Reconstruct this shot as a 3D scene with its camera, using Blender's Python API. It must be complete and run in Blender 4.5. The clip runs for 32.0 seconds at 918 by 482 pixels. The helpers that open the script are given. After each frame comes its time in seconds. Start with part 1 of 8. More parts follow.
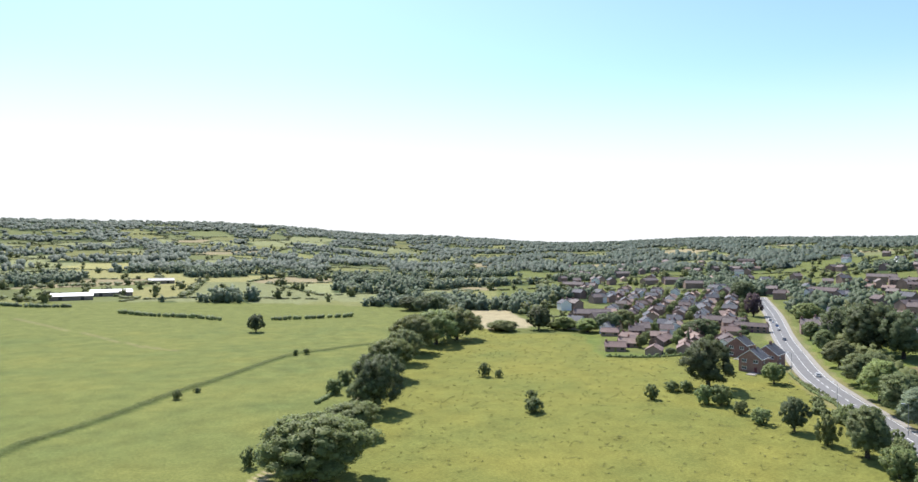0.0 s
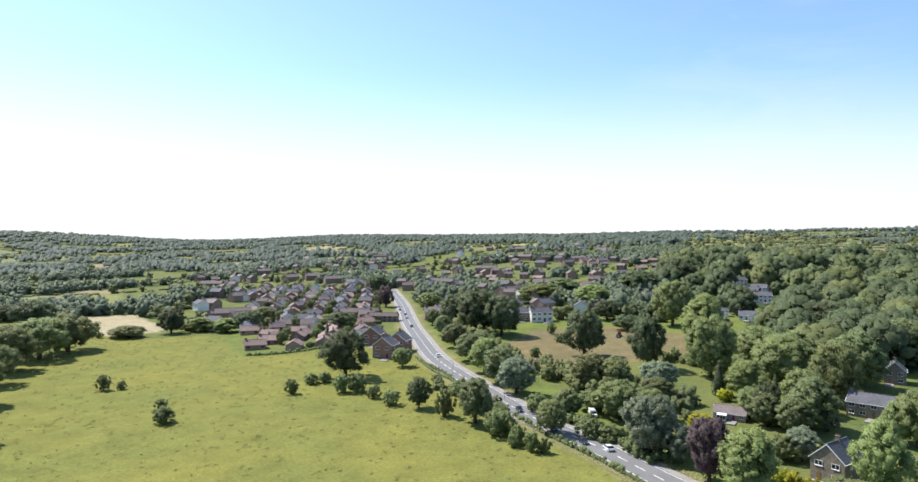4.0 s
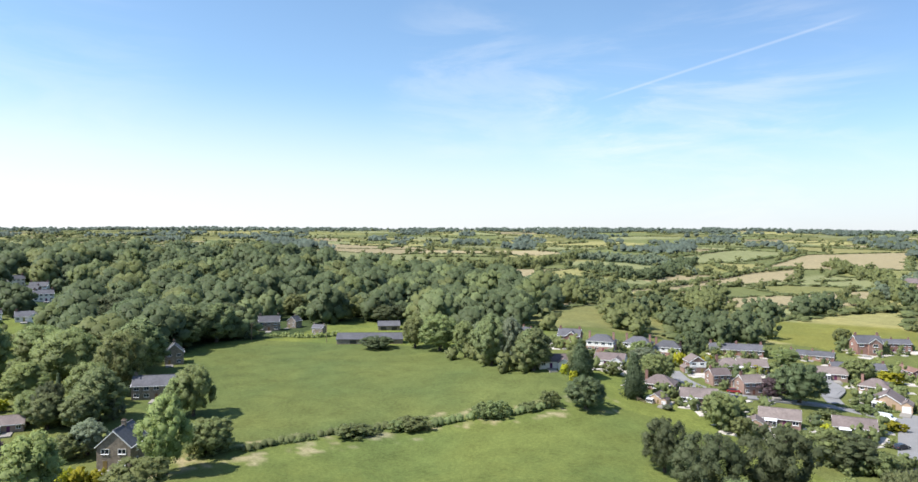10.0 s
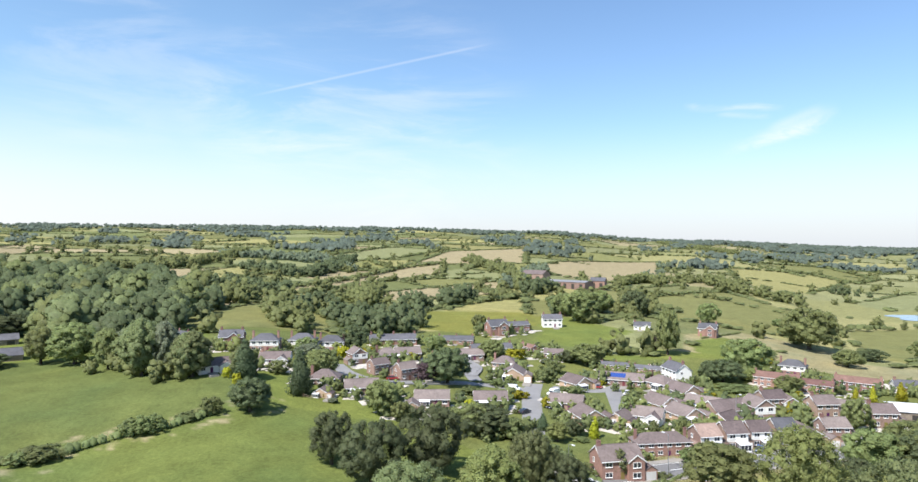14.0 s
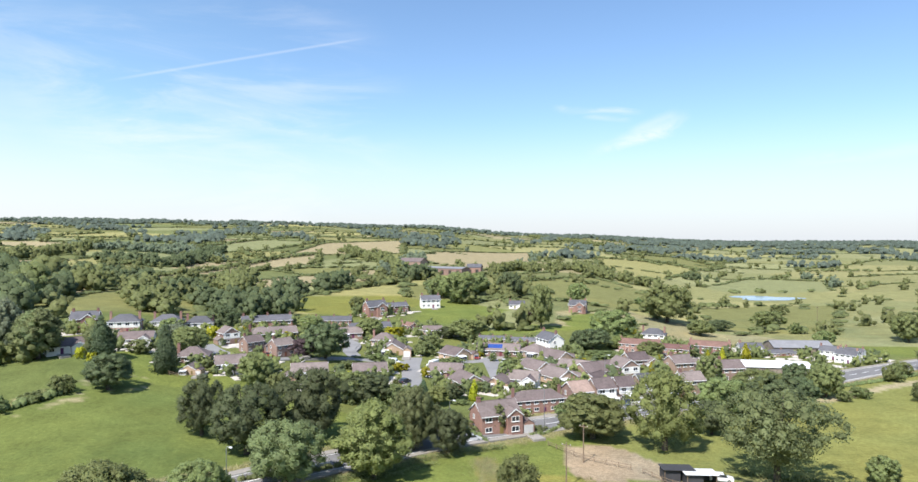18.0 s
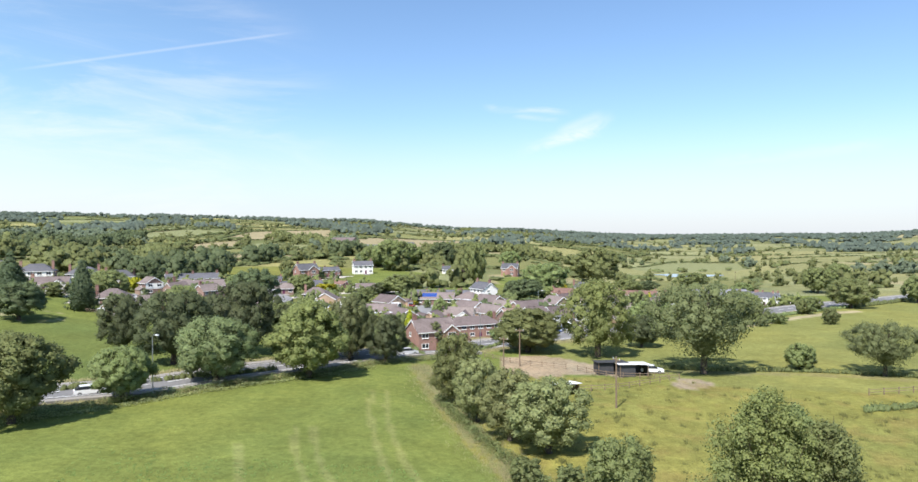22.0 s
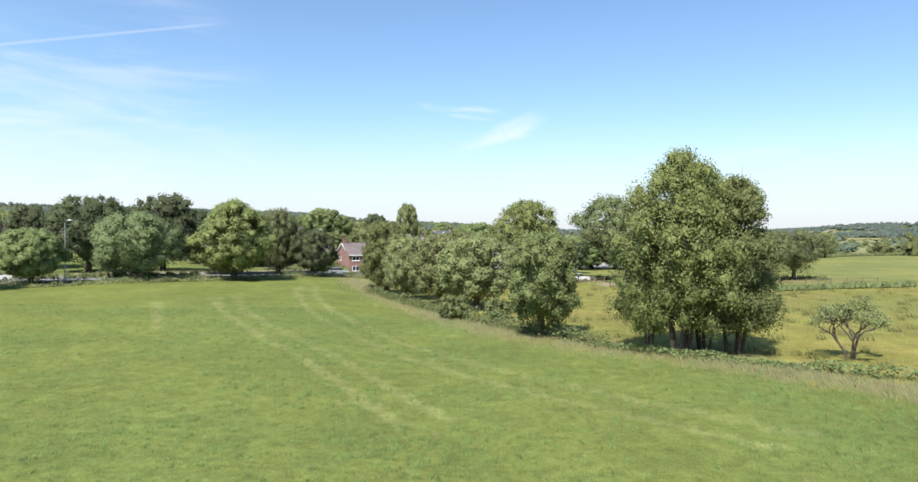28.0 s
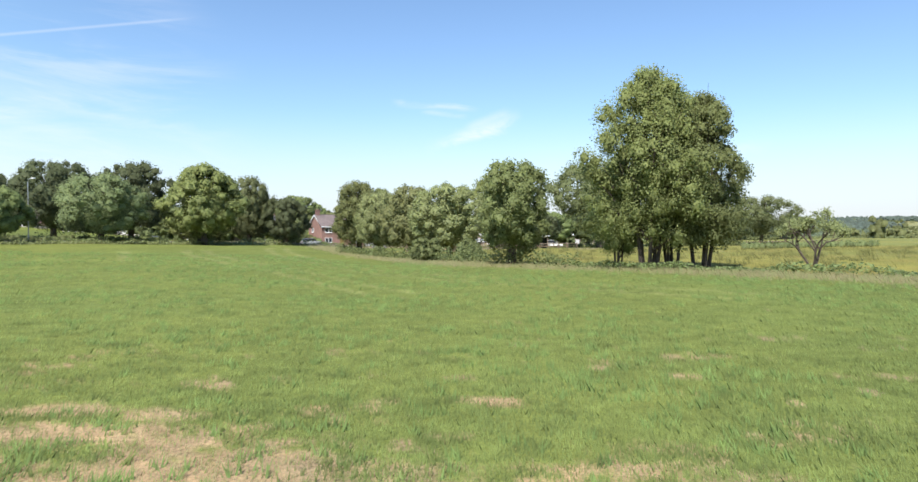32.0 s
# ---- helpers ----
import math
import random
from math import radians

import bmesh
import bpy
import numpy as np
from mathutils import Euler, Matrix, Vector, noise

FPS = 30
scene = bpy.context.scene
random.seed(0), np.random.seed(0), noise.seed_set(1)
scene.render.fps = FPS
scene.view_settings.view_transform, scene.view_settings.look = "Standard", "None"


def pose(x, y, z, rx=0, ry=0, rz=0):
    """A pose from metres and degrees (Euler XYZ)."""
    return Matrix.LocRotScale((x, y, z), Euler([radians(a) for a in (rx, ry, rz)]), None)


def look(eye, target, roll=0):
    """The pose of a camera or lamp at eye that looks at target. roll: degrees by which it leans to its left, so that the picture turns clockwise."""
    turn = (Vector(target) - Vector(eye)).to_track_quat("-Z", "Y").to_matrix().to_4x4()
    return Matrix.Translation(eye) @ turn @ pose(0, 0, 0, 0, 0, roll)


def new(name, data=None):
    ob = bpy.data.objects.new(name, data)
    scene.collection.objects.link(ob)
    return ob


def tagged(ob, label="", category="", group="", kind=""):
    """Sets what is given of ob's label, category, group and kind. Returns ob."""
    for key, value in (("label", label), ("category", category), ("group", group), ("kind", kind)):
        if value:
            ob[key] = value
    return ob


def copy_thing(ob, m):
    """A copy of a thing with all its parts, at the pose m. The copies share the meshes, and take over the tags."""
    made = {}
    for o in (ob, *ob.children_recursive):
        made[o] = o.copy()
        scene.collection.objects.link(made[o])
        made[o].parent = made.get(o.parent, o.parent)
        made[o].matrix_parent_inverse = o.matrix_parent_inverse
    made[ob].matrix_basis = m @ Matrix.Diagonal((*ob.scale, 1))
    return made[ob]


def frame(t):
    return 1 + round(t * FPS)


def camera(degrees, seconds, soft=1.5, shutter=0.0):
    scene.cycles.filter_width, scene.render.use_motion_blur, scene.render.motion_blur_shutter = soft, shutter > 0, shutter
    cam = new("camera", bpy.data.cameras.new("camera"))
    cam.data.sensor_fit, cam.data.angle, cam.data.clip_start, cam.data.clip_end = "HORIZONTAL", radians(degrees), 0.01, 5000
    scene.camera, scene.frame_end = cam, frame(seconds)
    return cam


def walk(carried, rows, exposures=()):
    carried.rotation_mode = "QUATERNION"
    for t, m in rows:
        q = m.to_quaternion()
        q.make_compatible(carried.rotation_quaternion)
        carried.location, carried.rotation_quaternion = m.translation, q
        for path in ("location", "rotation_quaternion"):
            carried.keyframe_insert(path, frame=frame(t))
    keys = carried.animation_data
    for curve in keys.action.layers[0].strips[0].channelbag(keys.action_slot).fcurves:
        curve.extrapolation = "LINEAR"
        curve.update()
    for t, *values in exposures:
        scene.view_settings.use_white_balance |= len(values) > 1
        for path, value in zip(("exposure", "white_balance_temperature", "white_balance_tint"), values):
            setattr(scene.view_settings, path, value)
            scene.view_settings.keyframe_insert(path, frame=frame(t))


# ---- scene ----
# The camera: seconds, place in metres, bearing (clockwise from +y), tilt and lean in degrees.
PATH = [
    (0, 9.74, -1.21, 58.73, -138.86, 0.16, 0.28),
    (0.5, 9.44, -1.19, 58.66, -137.79, 0.15, 0.28),
    (1, 9.15, -1.19, 58.58, -135.31, 0.12, 0.28),
    (1.5, 8.85, -1.20, 58.50, -131.67, 0.10, 0.25),
    (2, 8.56, -1.23, 58.43, -127.40, 0.08, 0.22),
    (2.5, 8.27, -1.29, 58.36, -122.81, 0.08, 0.20),
    (3, 7.98, -1.37, 58.26, -118.21, 0.05, 0.19),
    (3.5, 7.70, -1.46, 58.11, -113.57, 0.05, 0.16),
    (5.5, 6.69, -2.00, 56.70, -95.07, 0.08, 0.16),
    (6, 6.38, -2.04, 56.43, -90.47, 0.08, 0.16),
    (6.5, 6.07, -2.04, 56.20, -85.72, 0.07, 0.14),
    (7, 5.75, -2.01, 55.99, -80.86, 0.07, 0.12),
    (7.5, 5.43, -1.96, 55.78, -76.02, 0.08, 0.08),
    (8, 5.12, -1.89, 55.57, -71.14, 0.09, 0.05),
    (8.5, 4.81, -1.81, 55.36, -66.26, 0.07, 0.05),
    (9, 4.52, -1.72, 55.15, -62.61, 0.09, 0.06),
    (9.5, 4.23, -1.64, 54.91, -57.68, 0.10, 0.07),
    (10, 3.95, -1.56, 54.65, -52.61, 0.11, 0.08),
    (10.5, 3.66, -1.45, 54.39, -47.44, 0.10, 0.07),
    (11, 3.36, -1.33, 54.16, -42.38, 0.09, 0.06),
    (11.5, 3.06, -1.20, 54.02, -37.53, 0.09, 0.05),
    (12, 2.74, -1.06, 53.96, -33.38, 0.09, 0.04),
    (12.5, 2.43, -0.94, 53.96, -29.98, 0.07, 0.03),
    (13, 2.13, -0.82, 54.00, -27.42, 0.03, 0.04),
    (13.5, 1.85, -0.72, 54.08, -25.48, 0.01, 0.07),
    (15.5, 0.96, -0.43, 54.13, -20.74, -0.07, 0.12),
    (16, 0.79, -0.33, 53.29, -18.46, -0.05, 0.07),
    (16.5, 0.64, -0.23, 51.96, -16.79, -0.11, 0.04),
    (17, 0.51, -0.11, 50.15, -15.57, -0.19, 0.03),
    (17.5, 0.40, -0.00, 47.97, -14.61, -0.27, 0.03),
    (18, 0.31, 0.10, 45.57, -13.71, -0.34, 0.02),
    (18.5, 0.24, 0.17, 43.09, -12.75, -0.42, -0.01),
    (19, 0.17, 0.20, 40.59, -11.85, -0.46, -0.03),
    (19.5, 0.06, 0.21, 38.08, -11.10, -0.51, -0.05),
    (20, -0.10, 0.22, 35.57, -10.33, -0.55, -0.06),
    (20.5, -0.32, 0.24, 33.09, -9.67, -0.55, -0.08),
    (21, -0.57, 0.28, 30.67, -9.31, -0.55, -0.16),
    (21.5, -0.78, 0.33, 28.41, -8.45, -0.55, -0.18),
    (22, -0.92, 0.36, 26.37, -7.81, -0.51, -0.18),
    (22.5, -0.94, 0.33, 24.35, -7.23, -0.56, -0.17),
    (23, -0.85, 0.26, 22.46, -6.51, -0.51, -0.13),
    (23.5, -0.72, 0.18, 20.63, -6.00, -0.55, -0.10),
    (24, -0.63, 0.12, 19.02, -5.53, -0.47, -0.13),
    (24.5, -0.56, 0.07, 17.46, -5.03, -0.43, -0.14),
    (26.5, -0.50, 0.00, 12.09, -3.39, -0.52, 0.19),
    (27, -0.46, 0.04, 10.98, -3.01, -0.50, 0.15),
    (27.5, -0.37, 0.06, 9.88, -2.54, -0.56, 0.14),
    (28, -0.35, 0.08, 8.84, -2.14, -0.66, 0.14),
    (28.5, -0.41, 0.12, 7.93, -1.88, -0.71, 0.11),
    (29, -0.46, 0.10, 7.06, -1.62, -0.75, 0.08),
    (29.5, -0.45, 0.04, 6.17, -1.36, -0.78, 0.07),
    (30, -0.34, -0.01, 5.30, -0.96, -0.79, 0.05),
    (30.5, -0.21, -0.03, 4.48, -0.71, -0.82, 0.00),
    (31, -0.12, -0.03, 3.76, -0.50, -0.86, -0.05),
    (31.5, -0.06, -0.02, 3.23, -0.23, -0.92, -0.08),
    (32, 0.00, -0.00, 2.89, 0.00, -0.91, -0.10),
]


def bearing_pose(x, y, z, bearing, tilt, lean):
    a, p = radians(bearing), radians(tilt)
    ahead = Vector((math.sin(a) * math.cos(p), math.cos(a) * math.cos(p), math.sin(p)))
    return look((x, y, z), Vector((x, y, z)) + ahead, lean)


cam = camera(68.91, 32.0, soft=1.5)
walk(cam, [(t, bearing_pose(*row)) for t, *row in PATH], exposures=[(0.0, 0.6), (32.0, 0.6)])

# ---- sky, sun ----
SUN_BEARING, SUN_HEIGHT = -160.0, 52.0
world = bpy.data.worlds.new("sky")
scene.world = world
world.use_nodes = True
wn, wl = world.node_tree.nodes, world.node_tree.links
background = wn["Background"]
sky = wn.new("ShaderNodeTexSky")
sky.sky_type = "NISHITA"
sky.sun_disc = False
sky.sun_elevation = radians(SUN_HEIGHT)
sky.sun_rotation = radians(SUN_BEARING)
sky.altitude, sky.air_density, sky.dust_density, sky.ozone_density = 120, 1.0, 0.6, 2.5
background.inputs["Strength"].default_value = 0.15


def sky_math(kind, a, b=None, c=None):
    node = wn.new("ShaderNodeMath")
    node.operation = kind
    for slot, v in zip(node.inputs, (a, b, c)):
        if v is None:
            continue
        if isinstance(v, (int, float)):
            slot.default_value = v
        else:
            wl.new(v, slot)
    return node.outputs[0]


def sky_span(value, low, high, to_low, to_high):
    node = wn.new("ShaderNodeMapRange")
    node.interpolation_type = "SMOOTHSTEP"
    for slot, v in zip(("From Min", "From Max", "To Min", "To Max"), (low, high, to_low, to_high)):
        node.inputs[slot].default_value = v
    wl.new(value, node.inputs["Value"])
    return node.outputs["Result"]


# thin summer haze near the horizon, thicker under the sun, and a few wisps of cirrus
where = wn.new("ShaderNodeTexCoord")
split = wn.new("ShaderNodeSeparateXYZ")
wl.new(where.outputs["Generated"], split.inputs["Vector"])
east, north, up = split.outputs
sunward = sky_math("ADD", sky_math("MULTIPLY", east, math.sin(radians(SUN_BEARING + 25))), sky_math("MULTIPLY", north, math.cos(radians(SUN_BEARING + 25))))
side = sky_span(sunward, -0.55, 0.9, 0.0, 1.0)
reach = sky_math("ADD", 0.18, sky_math("MULTIPLY", side, 0.08))
low_haze = sky_math("SUBTRACT", 1.0, sky_math("DIVIDE", up, reach))
haze = sky_math("MULTIPLY", sky_span(low_haze, 0.0, 1.0, 0.0, 1.0), sky_math("ADD", 0.78, sky_math("MULTIPLY", side, 0.22)))
wisp = wn.new("ShaderNodeTexNoise")
wisp.inputs["Scale"].default_value, wisp.inputs["Detail"].default_value, wisp.inputs["Roughness"].default_value = 2.6, 7.0, 0.62
wisp.inputs["Distortion"].default_value = 0.6
stretch = wn.new("ShaderNodeMapping")
stretch.inputs["Scale"].default_value = (1.0, 1.6, 6.0)
stretch.inputs["Rotation"].default_value = (0.12, 0.2, 0.4)
wl.new(where.outputs["Generated"], stretch.inputs["Vector"])
wl.new(stretch.outputs["Vector"], wisp.inputs["Vector"])


def direction(bearing, rise):
    return Vector((math.sin(radians(bearing)) * math.cos(radians(rise)), math.cos(radians(bearing)) * math.cos(radians(rise)), math.sin(radians(rise))))


def along(v):
    """How far the way looked lies along a direction."""
    node = wn.new("ShaderNodeVectorMath")
    node.operation = "DOT_PRODUCT"
    wl.new(where.outputs["Generated"], node.inputs[0])
    node.inputs[1].default_value = v
    return node.outputs["Value"]


def cloud(bearing, rise, degrees, much):
    return sky_math("MULTIPLY", sky_span(along(direction(bearing, rise)), math.cos(radians(degrees)), math.cos(radians(degrees * 0.3)), 0.0, much), sky_span(wisp.outputs["Fac"], 0.42, 0.68, 0.0, 1.0))


def trail(a, b, thin, much):
    """A vapour trail from one direction to another."""
    a, b = direction(*a), direction(*b)
    off = sky_math("ABSOLUTE", along(a.cross(b).normalized()))
    middle, reach_ = (a + b).normalized(), a.angle(b) / 2
    return sky_math("MULTIPLY", sky_span(off, 0.0, thin, much, 0.0), sky_span(along(middle), math.cos(reach_), math.cos(reach_ * 0.6), 0.0, 1.0))


fray = wn.new("ShaderNodeTexNoise")
fray.inputs["Scale"].default_value, fray.inputs["Detail"].default_value, fray.inputs["Roughness"].default_value = 16.0, 6.0, 0.6
fray.inputs["Distortion"].default_value = 0.8
comb = wn.new("ShaderNodeMapping")
comb.inputs["Scale"].default_value, comb.inputs["Rotation"].default_value = (0.7, 1.0, 2.4), (0.0, 0.35, 0.0)
wl.new(where.outputs["Generated"], comb.inputs["Vector"])
wl.new(comb.outputs["Vector"], fray.inputs["Vector"])


def feather(a, b, thin, much):
    """A frayed stroke of ice cloud from one direction to another."""
    a, b = direction(*a), direction(*b)
    torn = sky_math("MULTIPLY", sky_math("SUBTRACT", fray.outputs["Fac"], 0.5), thin * 2.4)
    off = sky_math("ABSOLUTE", sky_math("ADD", along(a.cross(b).normalized()), torn))
    middle, reach_ = (a + b).normalized(), a.angle(b) / 2
    body = sky_math("MULTIPLY", sky_span(off, 0.0, thin, much, 0.0), sky_span(along(middle), math.cos(reach_), math.cos(reach_ * 0.35), 0.0, 1.0))
    return sky_math("MULTIPLY", body, sky_span(fray.outputs["Fac"], 0.34, 0.62, 0.25, 1.0))


cirrus = feather((5.6, 9.9), (-1.2, 7.5), 0.014, 0.4)
for cloud_ in (feather((5.2, 9.2), (-3.2, 6.9), 0.012, 0.3), feather((4.6, 10.2), (0.2, 8.6), 0.009, 0.3), feather((-6.0, 10.7), (2.0, 10.2), 0.007, 0.4), feather((-3.5, 10.0), (1.0, 9.6), 0.006, 0.25),
               feather((-36, 9.4), (-20, 7.6), 0.012, 0.2), feather((-44, 8.6), (-31, 7.8), 0.016, 0.22), feather((12, 5.6), (26, 6.4), 0.012, 0.2),
               cloud(-41, 11, 7, 0.3), cloud(-52, 13, 9, 0.2), cloud(-85, 12, 12, 0.12), cloud(-30, 8, 14, 0.3), trail((-42, 11.5), (-21, 16.5), 0.003, 0.22)):
    cirrus = sky_math("ADD", cirrus, cloud_)
veil = sky_math("MINIMUM", haze, 1.0)
white = wn.new("ShaderNodeMix")
white.data_type = "RGBA"
wl.new(veil, white.inputs["Factor"])
tint = wn.new("ShaderNodeMix")
tint.data_type, tint.blend_type = "RGBA", "MULTIPLY"
tint.inputs["Factor"].default_value = 1.0
wl.new(sky.outputs["Color"], tint.inputs["A"])
cool = wn.new("ShaderNodeMix")
cool.data_type = "RGBA"
wl.new(sky_math("MINIMUM", sky_math("MULTIPLY", side, 3.5), 1.0), cool.inputs["Factor"])
cool.inputs["A"].default_value, cool.inputs["B"].default_value = (0.75, 0.82, 0.875, 1), (0.85, 0.925, 0.93, 1)
wl.new(cool.outputs["Result"], tint.inputs["B"])
wl.new(tint.outputs["Result"], white.inputs["A"])
tone = wn.new("ShaderNodeMix")
tone.data_type = "RGBA"
wl.new(side, tone.inputs["Factor"])
tone.inputs["A"].default_value, tone.inputs["B"].default_value = (3.6, 3.75, 4.15, 1), (4.7, 4.78, 4.92, 1)
wl.new(tone.outputs["Result"], white.inputs["B"])
ice = wn.new("ShaderNodeMix")
ice.data_type = "RGBA"
wl.new(sky_math("MINIMUM", cirrus, 1.0), ice.inputs["Factor"])
wl.new(white.outputs["Result"], ice.inputs["A"])
ice.inputs["B"].default_value = (4.6, 4.75, 5.0, 1)
wl.new(ice.outputs["Result"], background.inputs["Color"])

sun = new("sun", bpy.data.lights.new("sun", "SUN"))
sun.data.energy, sun.data.angle, sun.data.color = 5.0, radians(0.55), (1.0, 0.955, 0.9)
sun.matrix_world = look((0, 0, 300), Vector((0, 0, 300)) - Vector((
    math.sin(radians(SUN_BEARING)) * math.cos(radians(SUN_HEIGHT)),
    math.cos(radians(SUN_BEARING)) * math.cos(radians(SUN_HEIGHT)),
    math.sin(radians(SUN_HEIGHT)))))

# ---- materials ----


def material(name, colour, rough=0.8, metal=0.0, grain=None, amount=0.25, bump=0.0, spec=0.3, stain=None, per_object=0.0,
             per_island=0.0, hue=0.0, translucent=0.0, attribute=""):
    """A surface with grain (noise scale per metre), larger stains, and chance per object or per piece."""
    m = bpy.data.materials.new(name)
    m.use_nodes = True
    n, l = m.node_tree.nodes, m.node_tree.links
    shader = n["Principled BSDF"]
    shader.inputs["Roughness"].default_value = rough
    shader.inputs["Metallic"].default_value = metal
    shader.inputs["Specular IOR Level"].default_value = spec
    place = n.new("ShaderNodeNewGeometry")
    if attribute:
        base = n.new("ShaderNodeAttribute")
        base.attribute_name = attribute
        out = base.outputs["Color"]
    else:
        base = n.new("ShaderNodeRGB")
        base.outputs[0].default_value = (*colour, 1)
        out = base.outputs[0]

    def scaled(out, factor, low, high):
        span = n.new("ShaderNodeMapRange")
        span.inputs["To Min"].default_value, span.inputs["To Max"].default_value = low, high
        l.new(factor, span.inputs["Value"])
        mix = n.new("ShaderNodeMix")
        mix.data_type, mix.blend_type = "RGBA", "MULTIPLY"
        mix.inputs["Factor"].default_value = 1.0
        l.new(out, mix.inputs["A"])
        l.new(span.outputs["Result"], mix.inputs["B"])
        return mix.outputs["Result"]

    for scale, much in ((grain, amount), (stain, amount * 0.8)):
        if scale:
            tex = n.new("ShaderNodeTexNoise")
            tex.inputs["Scale"].default_value, tex.inputs["Detail"].default_value = scale, 5.0
            tex.inputs["Roughness"].default_value = 0.65
            l.new(place.outputs["Position"], tex.inputs["Vector"])
            sharp = n.new("ShaderNodeMapRange")
            sharp.inputs["From Min"].default_value, sharp.inputs["From Max"].default_value = 0.3, 0.7
            l.new(tex.outputs["Fac"], sharp.inputs["Value"])
            out = scaled(out, sharp.outputs["Result"], 1 - much, 1 + much)
            if bump and scale == grain:
                relief = n.new("ShaderNodeBump")
                relief.inputs["Strength"].default_value, relief.inputs["Distance"].default_value = bump, 0.6 / scale
                l.new(tex.outputs["Fac"], relief.inputs["Height"])
                l.new(relief.outputs["Normal"], shader.inputs["Normal"])
    if per_object:
        info = n.new("ShaderNodeObjectInfo")
        out = scaled(out, info.outputs["Random"], 1 - per_object, 1 + per_object)
        if hue:
            turn = n.new("ShaderNodeHueSaturation")
            span = n.new("ShaderNodeMapRange")
            span.inputs["To Min"].default_value, span.inputs["To Max"].default_value = 0.5 - hue, 0.5 + hue
            l.new(info.outputs["Random"], span.inputs["Value"])
            l.new(span.outputs["Result"], turn.inputs["Hue"])
            l.new(out, turn.inputs["Color"])
            out = turn.outputs["Color"]
    if per_island:
        out = scaled(out, place.outputs["Random Per Island"], 1 - per_island, 1 + per_island)
    l.new(out, shader.inputs["Base Color"])
    if translucent:
        glow = n.new("ShaderNodeBsdfTranslucent")
        l.new(out, glow.inputs["Color"])
        both = n.new("ShaderNodeMixShader")
        both.inputs["Fac"].default_value = translucent
        l.new(shader.outputs["BSDF"], both.inputs[1])
        l.new(glow.outputs["BSDF"], both.inputs[2])
        l.new(both.outputs["Shader"], n["Material Output"].inputs["Surface"])
    return m


def leaf(name, colour, grain=0.9, amount=0.22, **more):
    return material(name, colour, 0.6, per_object=0.2, per_island=0.2, hue=0.016, translucent=0.54, spec=0.2, grain=grain, amount=amount, **more)


LEAF = {
    "oak": leaf("oak_leaves", (0.242, 0.279, 0.114)),
    "dark": leaf("dark_leaves", (0.145, 0.178, 0.088)),
    "lime": leaf("lime_leaves", (0.286, 0.333, 0.125)),
    "ash": leaf("ash_leaves", (0.225, 0.262, 0.120)),
    "willow": leaf("willow_leaves", (0.292, 0.313, 0.141)),
    "grey": leaf("grey_green_leaves", (0.252, 0.292, 0.190)),
    "gold": leaf("golden_leaves", (0.420, 0.415, 0.041)),
    "purple": leaf("purple_leaves", (0.156, 0.112, 0.120)),
    "cypress": leaf("cypress_leaves", (0.128, 0.174, 0.092)),
    "hedge": leaf("hedge_leaves", (0.220, 0.261, 0.109)),
    # far woods: distance haze painted into both leaf colours, paler and bluer
    "far": leaf("hazed_far_leaves", (0.180, 0.214, 0.140), 0.05, 0.15),
    "blue": leaf("hazed_distant_leaves", (0.160, 0.200, 0.158), 0.02, 0.12),
}
BARK = material("bark", (0.075, 0.06, 0.047), 0.9, grain=6, amount=0.4, bump=0.4)
GROUND = material("meadow_ground", (0.1, 0.15, 0.03), 0.95, grain=1.1, amount=0.22, bump=0.35, spec=0.05, stain=0.11, attribute="cover")
def sward(m):
    """Finer blades and tufts in the colour of the ground."""
    n, l = m.node_tree.nodes, m.node_tree.links
    shader = n["Principled BSDF"]
    out = shader.inputs["Base Color"].links[0].from_socket
    place = n.new("ShaderNodeNewGeometry")
    for scale, low, high in ((4.5, 0.84, 1.16), (19.0, 0.68, 1.32)):
        tex = n.new("ShaderNodeTexNoise")
        tex.inputs["Scale"].default_value, tex.inputs["Detail"].default_value, tex.inputs["Roughness"].default_value = scale, 4.0, 0.7
        l.new(place.outputs["Position"], tex.inputs["Vector"])
        span = n.new("ShaderNodeMapRange")
        for slot, v in zip(("From Min", "From Max", "To Min", "To Max"), (0.3, 0.7, low, high)):
            span.inputs[slot].default_value = v
        l.new(tex.outputs["Fac"], span.inputs["Value"])
        mix = n.new("ShaderNodeMix")
        mix.data_type, mix.blend_type = "RGBA", "MULTIPLY"
        mix.inputs["Factor"].default_value = 1.0
        l.new(out, mix.inputs["A"])
        l.new(span.outputs["Result"], mix.inputs["B"])
        out = mix.outputs["Result"]
    l.new(out, shader.inputs["Base Color"])


